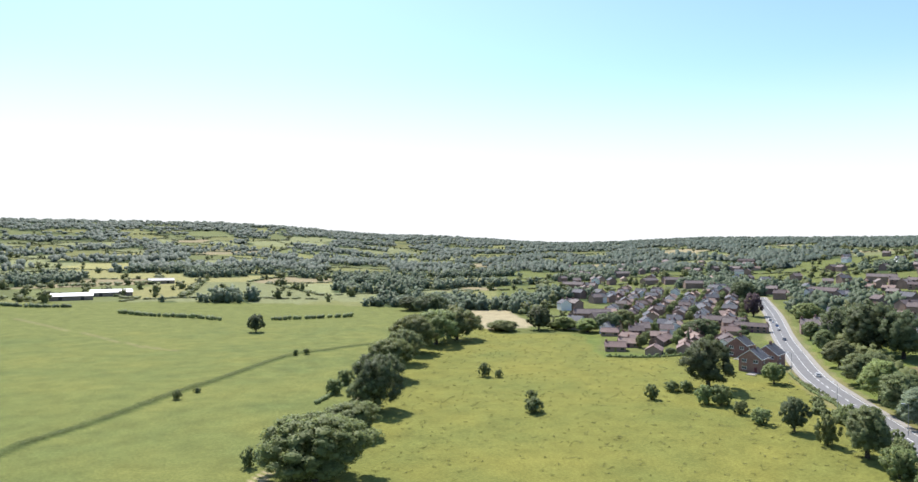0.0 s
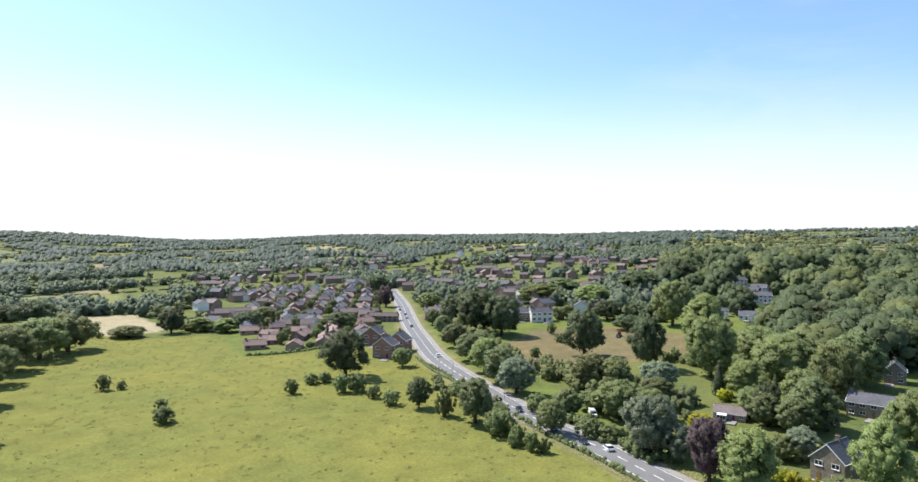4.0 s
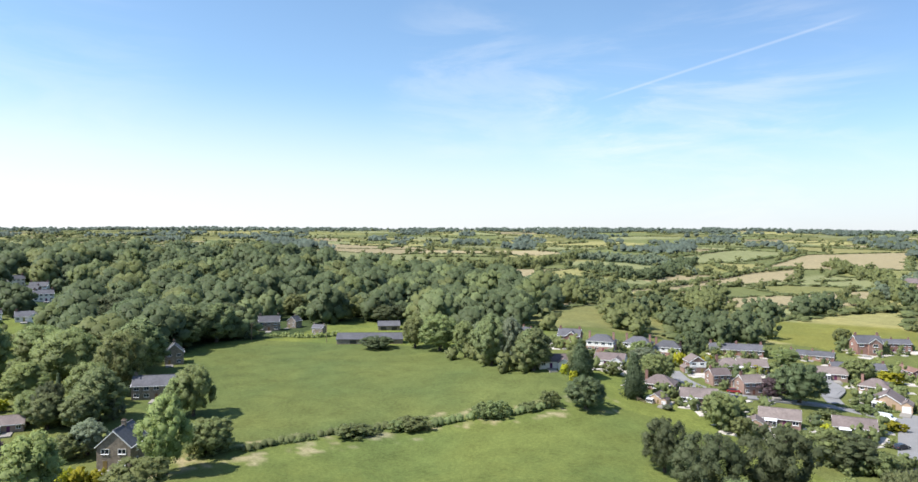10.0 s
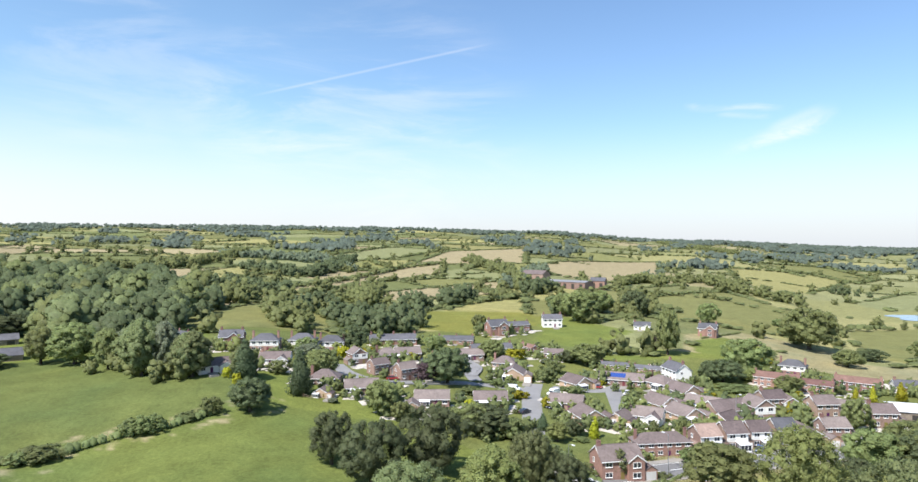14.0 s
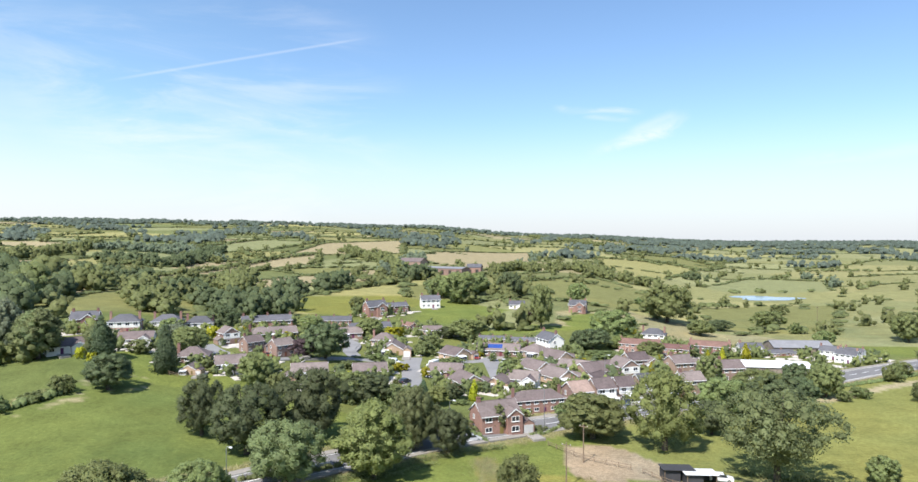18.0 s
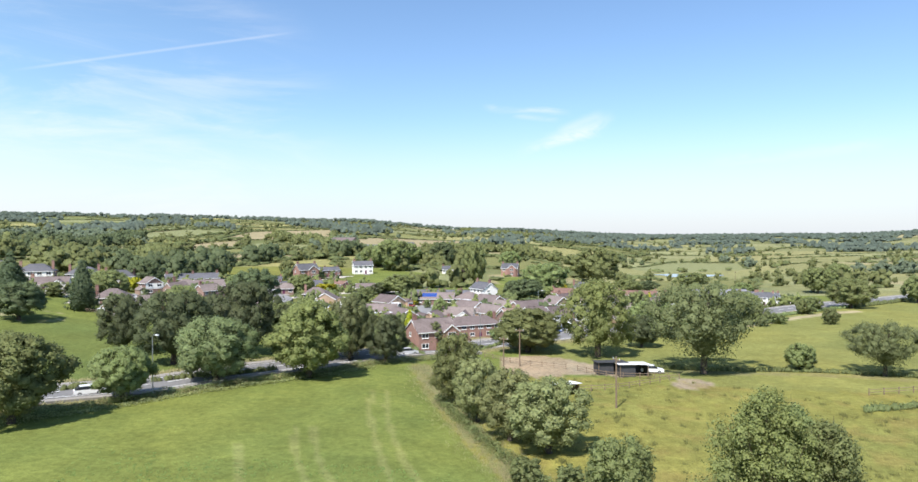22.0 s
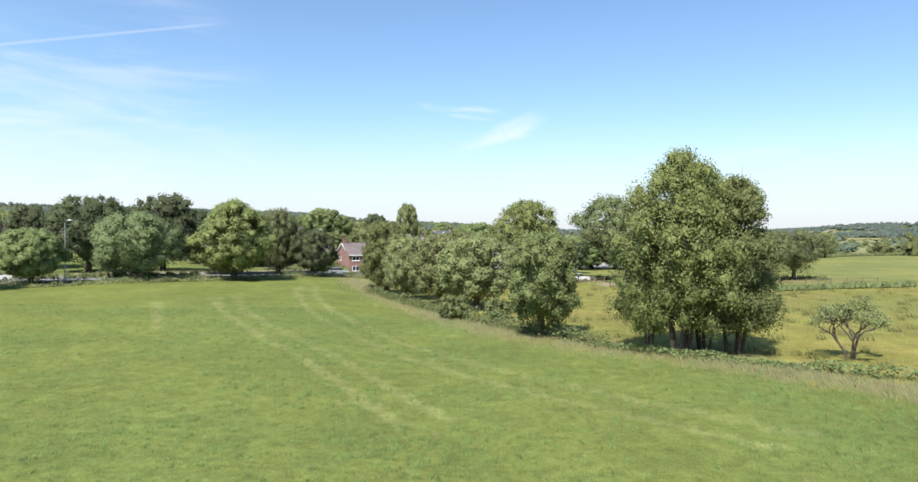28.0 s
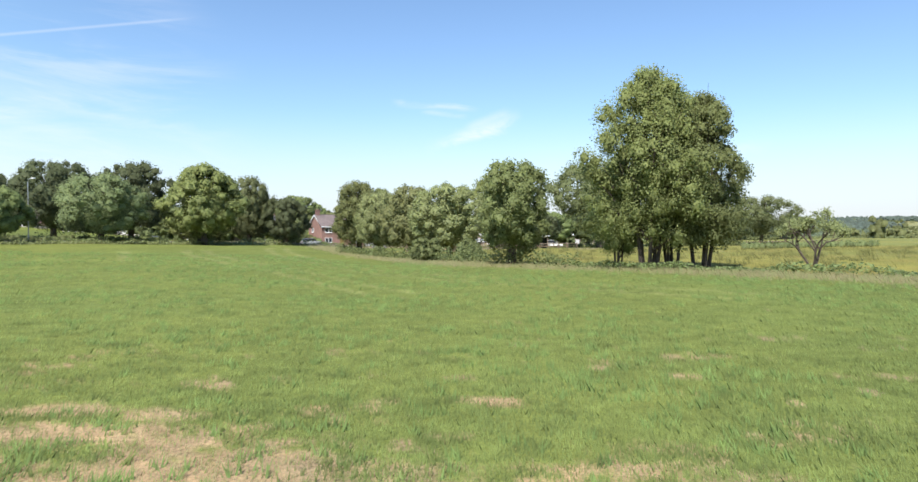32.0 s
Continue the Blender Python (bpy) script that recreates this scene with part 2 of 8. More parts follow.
sward(GROUND)
ASPHALT = material("asphalt", (0.17, 0.166, 0.166), 0.85, grain=3.0, amount=0.15, stain=0.12)
LANE = material("side_street_asphalt", (0.22, 0.216, 0.216), 0.85, grain=3.0, amount=0.15, stain=0.15)
PAVING = material("footway_paving", (0.27, 0.25, 0.225), 0.85, grain=2.0, amount=0.15, stain=0.2)
PATIO = material("patio_stone", (0.5, 0.46, 0.41), 0.85, grain=2.0, amount=0.2, stain=0.4)
KERB = material("kerb_concrete", (0.32, 0.31, 0.29), 0.8, grain=3.0, amount=0.15)
PAINT = material("road_paint", (0.72, 0.72, 0.7), 0.7, grain=2.5, amount=0.2)
BRICK = material("red_brick", (0.265, 0.155, 0.127), 0.85, grain=2.5, amount=0.18, stain=0.4, per_object=0.2, hue=0.01)
BROWN_BRICK = material("brown_brick", (0.27, 0.185, 0.15), 0.85, grain=2.5, amount=0.18, stain=0.4, per_object=0.2, hue=0.012)
STONE = material("grey_stone", (0.23, 0.19, 0.15), 0.9, grain=1.5, amount=0.3, stain=0.4)
RENDER = material("white_render", (0.76, 0.74, 0.70), 0.8, grain=1.5, amount=0.06, stain=0.3)
BUFF = material("buff_brick", (0.42, 0.30, 0.21), 0.85, grain=2.5, amount=0.15, stain=0.4, per_object=0.12)
TRIM = material("white_painted_trim", (0.78, 0.78, 0.77), 0.5, grain=3.0, amount=0.05)
DARK_TRIM = material("dark_painted_trim", (0.05, 0.045, 0.04), 0.5, grain=3.0, amount=0.1)
GLASS = material("window_glass", (0.03, 0.035, 0.045), 0.08, spec=0.7)
DOOR = material("front_door_paint", (0.16, 0.05, 0.04), 0.5, grain=2.0, amount=0.1, per_object=0.4, hue=0.2)
GARAGE = material("garage_door_paint", (0.62, 0.61, 0.6), 0.5, grain=2.0, amount=0.08, per_object=0.25)


def tiles(name, colour, chance=0.18, hue=0.01):
    """Roof tiles: courses in relief along the slope, with weathering."""
    m = material(name, colour, 0.8, grain=1.6, amount=0.22, stain=0.25, per_object=chance, hue=hue)
    n, l = m.node_tree.nodes, m.node_tree.links
    where = n.new("ShaderNodeNewGeometry")
    split = n.new("ShaderNodeSeparateXYZ")
    l.new(where.outputs["Position"], split.inputs["Vector"])
    wave = n.new("ShaderNodeMath")
    wave.operation = "MULTIPLY"
    wave.inputs[1].default_value = 5.0
    l.new(split.outputs["Z"], wave.inputs[0])
    saw = n.new("ShaderNodeMath")
    saw.operation = "FRACT"
    l.new(wave.outputs[0], saw.inputs[0])
    relief = n.new("ShaderNodeBump")
    relief.inputs["Strength"].default_value, relief.inputs["Distance"].default_value = 0.5, 0.04
    l.new(saw.outputs[0], relief.inputs["Height"])
    l.new(relief.outputs["Normal"], n["Principled BSDF"].inputs["Normal"])
    return m


BROWN_TILE = tiles("brown_roof_tiles", (0.155, 0.123, 0.117), 0.3, 0.02)
RED_TILE = tiles("red_roof_tiles", (0.17, 0.098, 0.082))
PINK_TILE = tiles("faded_pink_roof_tiles", (0.24, 0.168, 0.145))
SLATE = tiles("grey_slate", (0.1, 0.1, 0.112))
SHEET = material("grey_roof_sheeting", (0.22, 0.22, 0.23), 0.6, grain=1.0, amount=0.12, stain=0.2)
WHITE_SHEET = material("pale_roof_sheeting", (0.72, 0.73, 0.75), 0.5, grain=1.0, amount=0.08, stain=0.15)
BLACK_SHEET = material("black_felt", (0.05, 0.05, 0.055), 0.7, grain=1.0, amount=0.2)
STEEL = material("galvanised_steel", (0.42, 0.43, 0.44), 0.45, metal=0.8, grain=4.0, amount=0.12)
TIMBER = material("weathered_timber", (0.19, 0.14, 0.10), 0.9, grain=5.0, amount=0.3, bump=0.2)
SOLAR = material("solar_panel_glass", (0.03, 0.07, 0.26), 0.15, spec=0.6)
WATER = material("lake_water", (0.16, 0.22, 0.28), 0.12, spec=1.0)
RUBBER = material("tyre_rubber", (0.02, 0.02, 0.02), 0.9)
GRASS = leaf("grass_blades", (0.25, 0.312, 0.1), 1.6, 0.36)
DEEP_GRASS = leaf("deep_green_grass_blades", (0.2, 0.26, 0.085), 1.6, 0.36)
RUSH = leaf("rush_stems", (0.17, 0.18, 0.065))
ROUGH_GRASS = leaf("rough_grass_blades", (0.30, 0.285, 0.1))
DRY_GRASS = leaf("dry_grass_blades", (0.36, 0.33, 0.18))


def car_paint(name, colour):
    return material(name, colour, 0.25, metal=0.1, spec=0.6)


# ---- the lie of the land ----
RINGS = np.array([0, 150, 250, 400, 800, 1700, 3400.0])
LAND = {  # bearing: heights at the rings past the first
    -160: (0, 0, 0, 4, 30, 140), -142: (0, -1, -1, 0, 10, 85), -130: (0, 0, 0, 2, 12, 52), -117: (0, 1, 3, 8, 35, 80),
    -102: (0, 2, 6, 22, 60, 82), -88: (0, 3, 11, 38, 62, 100), -72: (0, 3, 7, 36, 60, 112), -58: (0, 4, 6, 24, 55, 112),
    -43: (3, 10, 13, 20, 48, 115), -32: (1.5, 5, 6, 14, 48, 110), -18: (0.3, -1, 4.5, 16, 48, 92), -6: (-1.2, -0.5, 4, 5, 22, 50),
    9: (-0.8, -2.5, -6, -20, -14, 15), 22: (-0.3, -0.8, -3, -12, -8, 18), 31: (0, 0, -2, -8, -2, 46),
}
LAKE_AT, LAKE_Z = (147, 760), -18.6
BEARINGS = np.array(sorted(LAND), float)
HEIGHTS = np.array([(0, *LAND[a]) for a in sorted(LAND)], float)


def height(x, y):
    """The ground's height: smooth between the bearings and along each of them."""
    x, y = np.asarray(x, float), np.asarray(y, float)
    r, a = np.hypot(x, y), np.degrees(np.arctan2(x, y))
    a = np.clip(np.where(a > 115, a - 360, a), BEARINGS[0], BEARINGS[-1])
    i = np.clip(np.searchsorted(BEARINGS, a, side="right") - 1, 0, len(BEARINGS) - 2)
    u = (a - BEARINGS[i]) / (BEARINGS[i + 1] - BEARINGS[i])
    u = u * u * (3 - 2 * u)
    j = np.clip(np.searchsorted(RINGS, r, side="right") - 1, 0, len(RINGS) - 2)
    v = np.clip((r - RINGS[j]) / (RINGS[j + 1] - RINGS[j]), 0, 1)

    def at(k):
        k = np.clip(k, 0, len(RINGS) - 1)
        return HEIGHTS[i, k] * (1 - u) + HEIGHTS[i + 1, k] * u

    def slope(k):
        k0, k1 = np.clip(k - 1, 0, len(RINGS) - 1), np.clip(k + 1, 0, len(RINGS) - 1)
        p = (at(k) - at(k0)) / np.maximum(RINGS[k] - RINGS[k0], 1)
        q = (at(k1) - at(k)) / np.maximum(RINGS[k1] - RINGS[k], 1)
        return np.where(p * q > 0, 2 * p * q / np.where(p + q == 0, 1, p + q), 0)

    d = RINGS[j + 1] - RINGS[j]
    z = (at(j) * (1 + 2 * v) * (1 - v) ** 2 + slope(j) * d * v * (1 - v) ** 2
         + at(j + 1) * v * v * (3 - 2 * v) + slope(j + 1) * d * v * v * (v - 1))
    level = np.clip(2.6 - 1.6 * np.hypot((x - LAKE_AT[0]) / 72, (y - LAKE_AT[1]) / 58), 0, 1)
    return z + (LAKE_Z - 0.3 - z) * level


def z_at(x, y):
    return float(height(x, y))


def inside(x, y, corners):
    """Whether each point lies in the polygon."""
    x, y = np.asarray(x, float), np.asarray(y, float)
    hit = np.zeros(x.shape, bool)
    for (ax, ay), (bx, by) in zip(corners, corners[1:] + corners[:1]):
        crosses = (ay > y) != (by > y)
        hit ^= crosses & (x < (bx - ax) * (y - ay) / (by - ay if by != ay else 1e-9) + ax)
    return hit


def near_line(x, y, line):
    """Distance of each point from a line of points."""
    best = np.full(np.shape(x), 1e9)
    for (ax, ay), (bx, by) in zip(line, line[1:]):
        dx, dy = bx - ax, by - ay
        t = np.clip(((x - ax) * dx + (y - ay) * dy) / (dx * dx + dy * dy + 1e-9), 0, 1)
        best = np.minimum(best, np.hypot(x - ax - t * dx, y - ay - t * dy))
    return best


def smooth_line(points, step=4.0):
    """A curve through points (Catmull-Rom), at even steps."""
    p = [Vector((*q[:2], 0)) for q in points]
    p = [2 * p[0] - p[1], *p, 2 * p[-1] - p[-2]]
    out = []
    for a, b, c, d in zip(p, p[1:], p[2:], p[3:]):
        many = max(1, int((c - b).length / step))
        for k in range(many):
            t = k / many
            q = 0.5 * (2 * b + (c - a) * t + (2 * a - 5 * b + 4 * c - d) * t * t + (3 * b - a - 3 * c + d) * t ** 3)
            out.append((q.x, q.y))
    out.append((p[-2].x, p[-2].y))
    return out


def hedge_side(points):
    """Which points lie in the last field, on the near side of its hedge."""
    return np.array([inside([x], [y], [(-27, 135), (-11, 90), (3, 60), (18, 45), (24, 38), (90, -15), (0, -60), (-120, 0), (-75, 88), (-40, 130)])[0] for x, y in points])


# ---- building blocks ----


def mesh_object(name, verts, faces, mats, parent=None, index=None, smooth=False):
    data = bpy.data.meshes.new(name)
    data.from_pydata(verts, [], faces)
    for m in mats if isinstance(mats, (list, tuple)) else [mats]:
        data.materials.append(m)
    if index is not None:
        data.polygons.foreach_set("material_index", index)
    if smooth:
        data.polygons.foreach_set("use_smooth", [True] * len(data.polygons))
    data.update()
    ob = new(name, data)
    ob.parent = parent
    return ob


def part(name, bm, mat, parent=None, label=""):
    """Links a bmesh as one mesh object under its thing."""
    data = bpy.data.meshes.new(name)
    bm.to_mesh(data)
    bm.free()
    for m in mat if isinstance(mat, (list, tuple)) else [mat]:
        data.materials.append(m)
    ob = new(name, data)
    ob.parent = parent
    return tagged(ob, label)


def box(bm, x0, y0, z0, x1, y1, z1, mat=0):
    v = [bm.verts.new(c) for c in ((x0, y0, z0), (x1, y0, z0), (x1, y1, z0), (x0, y1, z0),
                                   (x0, y0, z1), (x1, y0, z1), (x1, y1, z1), (x0, y1, z1))]
    for q in ((3, 2, 1, 0), (4, 5, 6, 7), (0, 1, 5, 4), (1, 2, 6, 5), (2, 3, 7, 6), (3, 0, 4, 7)):
        bm.faces.new([v[k] for k in q]).material_index = mat
    return v


def slab(bm, corners, thick, mat=0):
    """A sheet with thickness below its four corners."""
    top = [bm.verts.new(c) for c in corners]
    low = [bm.verts.new((c[0], c[1], c[2] - thick)) for c in corners]
    bm.faces.new(top).material_index = mat
    bm.faces.new(low[::-1]).material_index = mat
    for k in range(len(top)):
        n = (k + 1) % len(top)
        bm.faces.new((top[k], low[k], low[n], top[n])).material_index = mat


def tube(bm, a, b, ra, rb, sides=8, mat=0):
    """A tapered round bar from a to b, with closed ends."""
    a, b = Vector(a), Vector(b)
    turn = (b - a).to_track_quat("Z", "Y")
    rings = [[bm.verts.new(p + turn @ Vector((r * math.cos(2 * math.pi * k / sides), r * math.sin(2 * math.pi * k / sides), 0)))
              for k in range(sides)] for p, r in ((a, ra), (b, rb))]
    for k in range(sides):
        n = (k + 1) % sides
        bm.faces.new((rings[0][k], rings[0][n], rings[1][n], rings[1][k])).material_index = mat
    bm.faces.new(rings[0][::-1]).material_index = mat
    bm.faces.new(rings[1]).material_index = mat


def empty(name):
    ob = new(name)
    ob.empty_display_size = 0.5
    return ob


# ---- leaves, crowns, trees ----
ICO = {}
for level in (1, 2):
    _b = bmesh.new()
    bmesh.ops.create_icosphere(_b, subdivisions=level, radius=1.0)
    _b.verts.ensure_lookup_table()
    ICO[level] = (np.array([v.co[:] for v in _b.verts]), np.array([[v.index for v in q.verts] for q in _b.faces]))
    _b.free()


def leaf_cards(rng, centres, normals, size):
    """Four-cornered leaf sprays at the centres, facing about along the normals: their corners."""
    count = len(centres)
    n = normals / (np.linalg.norm(normals, axis=1, keepdims=True) + 1e-9)
    u = np.cross(n, rng.normal(size=(count, 3)))
    u /= np.linalg.norm(u, axis=1, keepdims=True) + 1e-9
    w = np.cross(n, u)
    s = size * rng.uniform(0.55, 1.25, (count, 1))
    bend = n * s * rng.uniform(-0.25, 0.25, (count, 1))
    return np.stack([centres - u * s * 0.5 + bend, centres - w * s * rng.uniform(0.25, 0.5, (count, 1)),
                     centres + u * s * 0.6 + bend, centres + w * s * rng.uniform(0.25, 0.5, (count, 1))], 1)


def crown_arrays(rng, blobs, cards, size, core=0.8, level=2, droop=0.0, middle=None, spread=(0.72, 1.08), own=0.45):
    """A crown from uneven clumps: a lumpy inner mass and leaf sprays round it. Returns vertices with normals, triangles and quads."""
    verts, tris, quads, base = [], [], [], 0
    unit, faces = ICO[level]
    area = sum(b[3] ** 2 for b in blobs)
    if middle is not None:
        middle = np.array(middle)

    def facing(at, d):
        n = d * 0.55 + (0, 0, 0.38)
        if middle is not None:
            out = at - middle
            n = n + 0.95 * out / (np.linalg.norm(out, axis=1, keepdims=True) + 1e-6)
        return n / np.linalg.norm(n, axis=1, keepdims=True)

    for x, y, z, r in blobs:
        c = np.array([x, y, z])
        if core:
            lump = unit * (r * core * rng.uniform(0.8, 1.12, (len(unit), 1)))
            verts.append(np.concatenate([c + lump, facing(c + lump, unit)], 1))
            tris.append(faces + base)
            base += len(unit)
        many = max(4, int(cards * r * r / area))
        d = rng.normal(size=(many, 3))
        d /= np.linalg.norm(d, axis=1, keepdims=True)
        at = c + d * r * rng.uniform(*spread, (many, 1))
        if droop:
            at[:, 2] -= droop * r * rng.random(many) ** 2
        way = d * 0.8 + rng.normal(size=(many, 3)) * 0.55 + (0, 0, 0.25)
        corners = leaf_cards(rng, at, way, size).reshape(-1, 3)
        way = np.repeat(way / np.linalg.norm(way, axis=1, keepdims=True), 4, axis=0)
        lit = facing(corners, np.repeat(d, 4, axis=0)) * (1 - own) + way * own
        verts.append(np.concatenate([corners, lit / np.linalg.norm(lit, axis=1, keepdims=True)], 1))
        quads.append(np.arange(many * 4).reshape(-1, 4) + base)
        base += many * 4
    return np.concatenate(verts), (np.concatenate(tris) if tris else np.zeros((0, 3), int)), np.concatenate(quads)


def arrays_mesh(name, verts, tris, quads, mat):
    data = bpy.data.meshes.new(name)
    nt, nq = len(tris), len(quads)
    data.vertices.add(len(verts))
    data.vertices.foreach_set("co", np.ascontiguousarray(verts[:, :3], np.float32).ravel())
    loops = np.concatenate([tris.ravel(), quads.ravel()]).astype(np.int32)
    data.loops.add(len(loops))
    data.loops.foreach_set("vertex_index", loops)
    data.polygons.add(nt + nq)
    starts = np.concatenate([np.arange(nt) * 3, nt * 3 + np.arange(nq) * 4]).astype(np.int32)
    data.polygons.foreach_set("loop_start", starts)
    data.materials.append(mat)
    data.update(calc_edges=True)
    data.validate()
    if verts.shape[1] == 6:  # leaves take the light of the crown's rounded outside
        soft = data.attributes.new("custom_normal", "FLOAT_VECTOR", "POINT")
        soft.data.foreach_set("vector", np.ascontiguousarray(verts[:, 3:], np.float32).ravel())
    return data


def crown_blobs(rng, shape, many, full=False):
    """Clumps of a unit crown: height 0 to 1, half width 0.5. Most lie near its uneven surface, a few fill it."""
    blobs, p, q = [], rng.uniform(0, 6.28, 3), rng.uniform(0.5, 1.0, 3)
    for k in range(many):
        if shape == "cone":
            t = (k + 0.5) / many
            r = 0.34 * (1 - t) ** 0.8 + 0.06
            a, d = rng.random() * 6.28, 0.1 * (1 - t)
            blobs.append((d * math.cos(a), d * math.sin(a), t * 0.93 + 0.02, r))
            continue
        if shape == "plume":
            t = 0.07 + 0.9 * rng.random() ** 0.9
            env = np.interp(t, (0.05, 0.2, 0.4, 0.6, 0.8, 0.92, 1.0), (0.36, 0.46, 0.5, 0.43, 0.3, 0.17, 0.06))
            a = rng.random() * 2 * math.pi
            d = env * (rng.uniform(0.6, 0.9) if k % 3 else rng.uniform(0.1, 0.6)) * (1 + 0.2 * math.sin(3 * a + p[0]) + 0.12 * math.sin(7 * t * 3 + p[1]))
            blobs.append((d * math.cos(a), d * math.sin(a), t, rng.uniform(0.045, 0.095) * (1.2 - 0.45 * t)))
            continue
        mid, half, top = {"round": (0.5, 0.5, 0.05), "oval": (0.5, 0.5, 0.28), "bush": (0.45, 0.55, 0.1), "spread": (0.6, 0.4, 0.0)}[shape]
        up = 1 - 1.86 * (k + rng.random()) / many
        a = 2.4 * k + rng.uniform(-0.5, 0.5)
        flat = math.sqrt(max(0.0, 1 - up * up)) ** 0.8 * (1 - top * max(0.0, up))
        wob = 1 + 0.2 * q[0] * math.sin(2 * a + p[0] + 2 * up) + 0.15 * q[1] * math.sin(3 * a + p[1] - 3 * up)
        reach = rng.uniform(0.68, 0.84) * wob
        if full:
            reach *= 0.93
        r = rng.uniform(0.11, 0.17) if full else rng.uniform(0.09, 0.16) if many < 25 else rng.uniform(0.07, 0.125) if many < 80 else rng.uniform(0.05, 0.1)
        blobs.append((0.5 * reach * flat * math.cos(a), 0.5 * reach * flat * math.sin(a), mid + half * 0.82 * up * (1 + 0.1 * q[2] * math.sin(2 * a + p[2])), r))
    if shape not in ("cone", "plume"):
        blobs += [(0.0, 0.0, 0.24, 0.25), (0.04, -0.03, 0.46, 0.29), (-0.04, 0.03, 0.66, 0.22)]
    return blobs


def tree_template(kind, shape, leaves, height_, width, cards, size, seed, blobs=20, label="", trunk=0.07, category="tree", name="tree", stems=1, core=0.78, spread=(0.72, 1.08)):
    """A tree of that height and crown width, with its foot at the origin."""
    rng = np.random.default_rng(seed)
    root = empty(name)
    low = 0.04 if shape in ("bush", "cone") else trunk
    scaled = [(x * width, y * width, height_ * (low + (1 - low) * z), r * (width + height_ * (1 - low)) / 2)
              for x, y, z, r in crown_blobs(rng, shape, blobs)]
    verts, tris, quads = crown_arrays(rng, scaled, cards, size, core=core, level=1, middle=(0, 0, height_ * 0.42), spread=spread)
    top, side = np.percentile(verts[:, 2], 99.6), np.percentile(np.abs(verts[:, :2]), 98.5)
    verts[:, :3] *= (width / 2 / side, width / 2 / side, height_ / top)
    data = arrays_mesh("crown", verts, tris, quads, LEAF[leaves])
    crown = new("crown", data)
    crown.parent = root
    bm = bmesh.new()
    girth = (0.016 if shape == "plume" else 0.028) * height_ + 0.08
    top = height_ * 0.6
    for k in range(stems):
        a, o = 2.4 * k, (0.5 if stems > 1 else 0.0)
        fx, fy = o * math.cos(a), o * math.sin(a)
        tube(bm, (fx, fy, -0.4), (2.2 * fx + 0.1, 2.2 * fy, top * 0.5), girth * 1.25 / stems ** 0.5, girth * 0.8 / stems ** 0.5, 9)
        tube(bm, (2.2 * fx + 0.1, 2.2 * fy, top * 0.5), (3 * fx + 0.2, 3 * fy + 0.1, top), girth * 0.8 / stems ** 0.5, girth * 0.35 / stems ** 0.5, 8)
    if shape != "cone":
        for x, y, z, r in scaled[:16 if shape == "plume" else 7]:
            foot = Vector((0.1, 0, min(z * 0.55, top * 0.8)))
            tube(bm, foot, (x * 0.85, y * 0.85, z), girth * 0.42, girth * 0.12, 6)
    if shape == "plume":  # bare twigs that stand clear of the leaves
        for x, y, z, r in scaled[20:90]:
            if z > height_ * 0.45:
                base, out = Vector((x * 0.7, y * 0.7, z - 0.12 * height_)), rng.normal(size=3) * 0.25
                tube(bm, base, (x * 1.1 + out[0], y * 1.1 + out[1], z + rng.uniform(0.3, 1.3)), 0.035, 0.01, 4)
    part("trunk", bm, BARK, root)
    SIZES[root.name] = (height_, width, label)
    tagged(root, label, category)
    return root


TEMPLATES, USED, SIZES = {}, set(), {}


def stand(kind, x, y, tall, wide, label="", group=""):
    """A tree of the kind at x, y with that height and crown width."""
    rng = random.Random(f"{kind}{x}{y}")
    forms = TEMPLATES[kind]
    source = forms[rng.randrange(len(forms))]
    unit_tall, unit_wide, plain = SIZES[source.name]
    sx, sz = wide / unit_wide, tall / unit_tall
    m = pose(x, y, z_at(x, y) - 0.05, 0, 0, rng.uniform(0, 360))
    if source.name in USED:
        ob = copy_thing(source, m)
    else:
        ob = source
        USED.add(source.name)
        ob.matrix_basis = m
    ob.scale = (sx, sx, sz)
    tagged(ob, label or plain, "", group)
    return ob


def merged(name, items, units, mat, label, category, kind="stuff"):
    """Many far crowns as one object. items: x, y, z, width, height, turn; units: arrays of a unit crown each."""
    verts, tris, quads, base = [], [], [], 0
    for k, (x, y, z, w, h, a) in enumerate(items):
        v, t, q = units[k % len(units)]
        c, s = math.cos(a), math.sin(a)
        verts.append(np.stack([x + w * (c * v[:, 0] - s * v[:, 1]), y + w * (s * v[:, 0] + c * v[:, 1]), z + h * v[:, 2],
                               c * v[:, 3] - s * v[:, 4], s * v[:, 3] + c * v[:, 4], v[:, 5]], 1))
        tris.append(t + base)
        quads.append(q + base)
        base += len(v)
    ob = new(name, arrays_mesh(name, np.concatenate(verts), np.concatenate(tris), np.concatenate(quads), mat))
    return tagged(ob, label, category, "", kind)


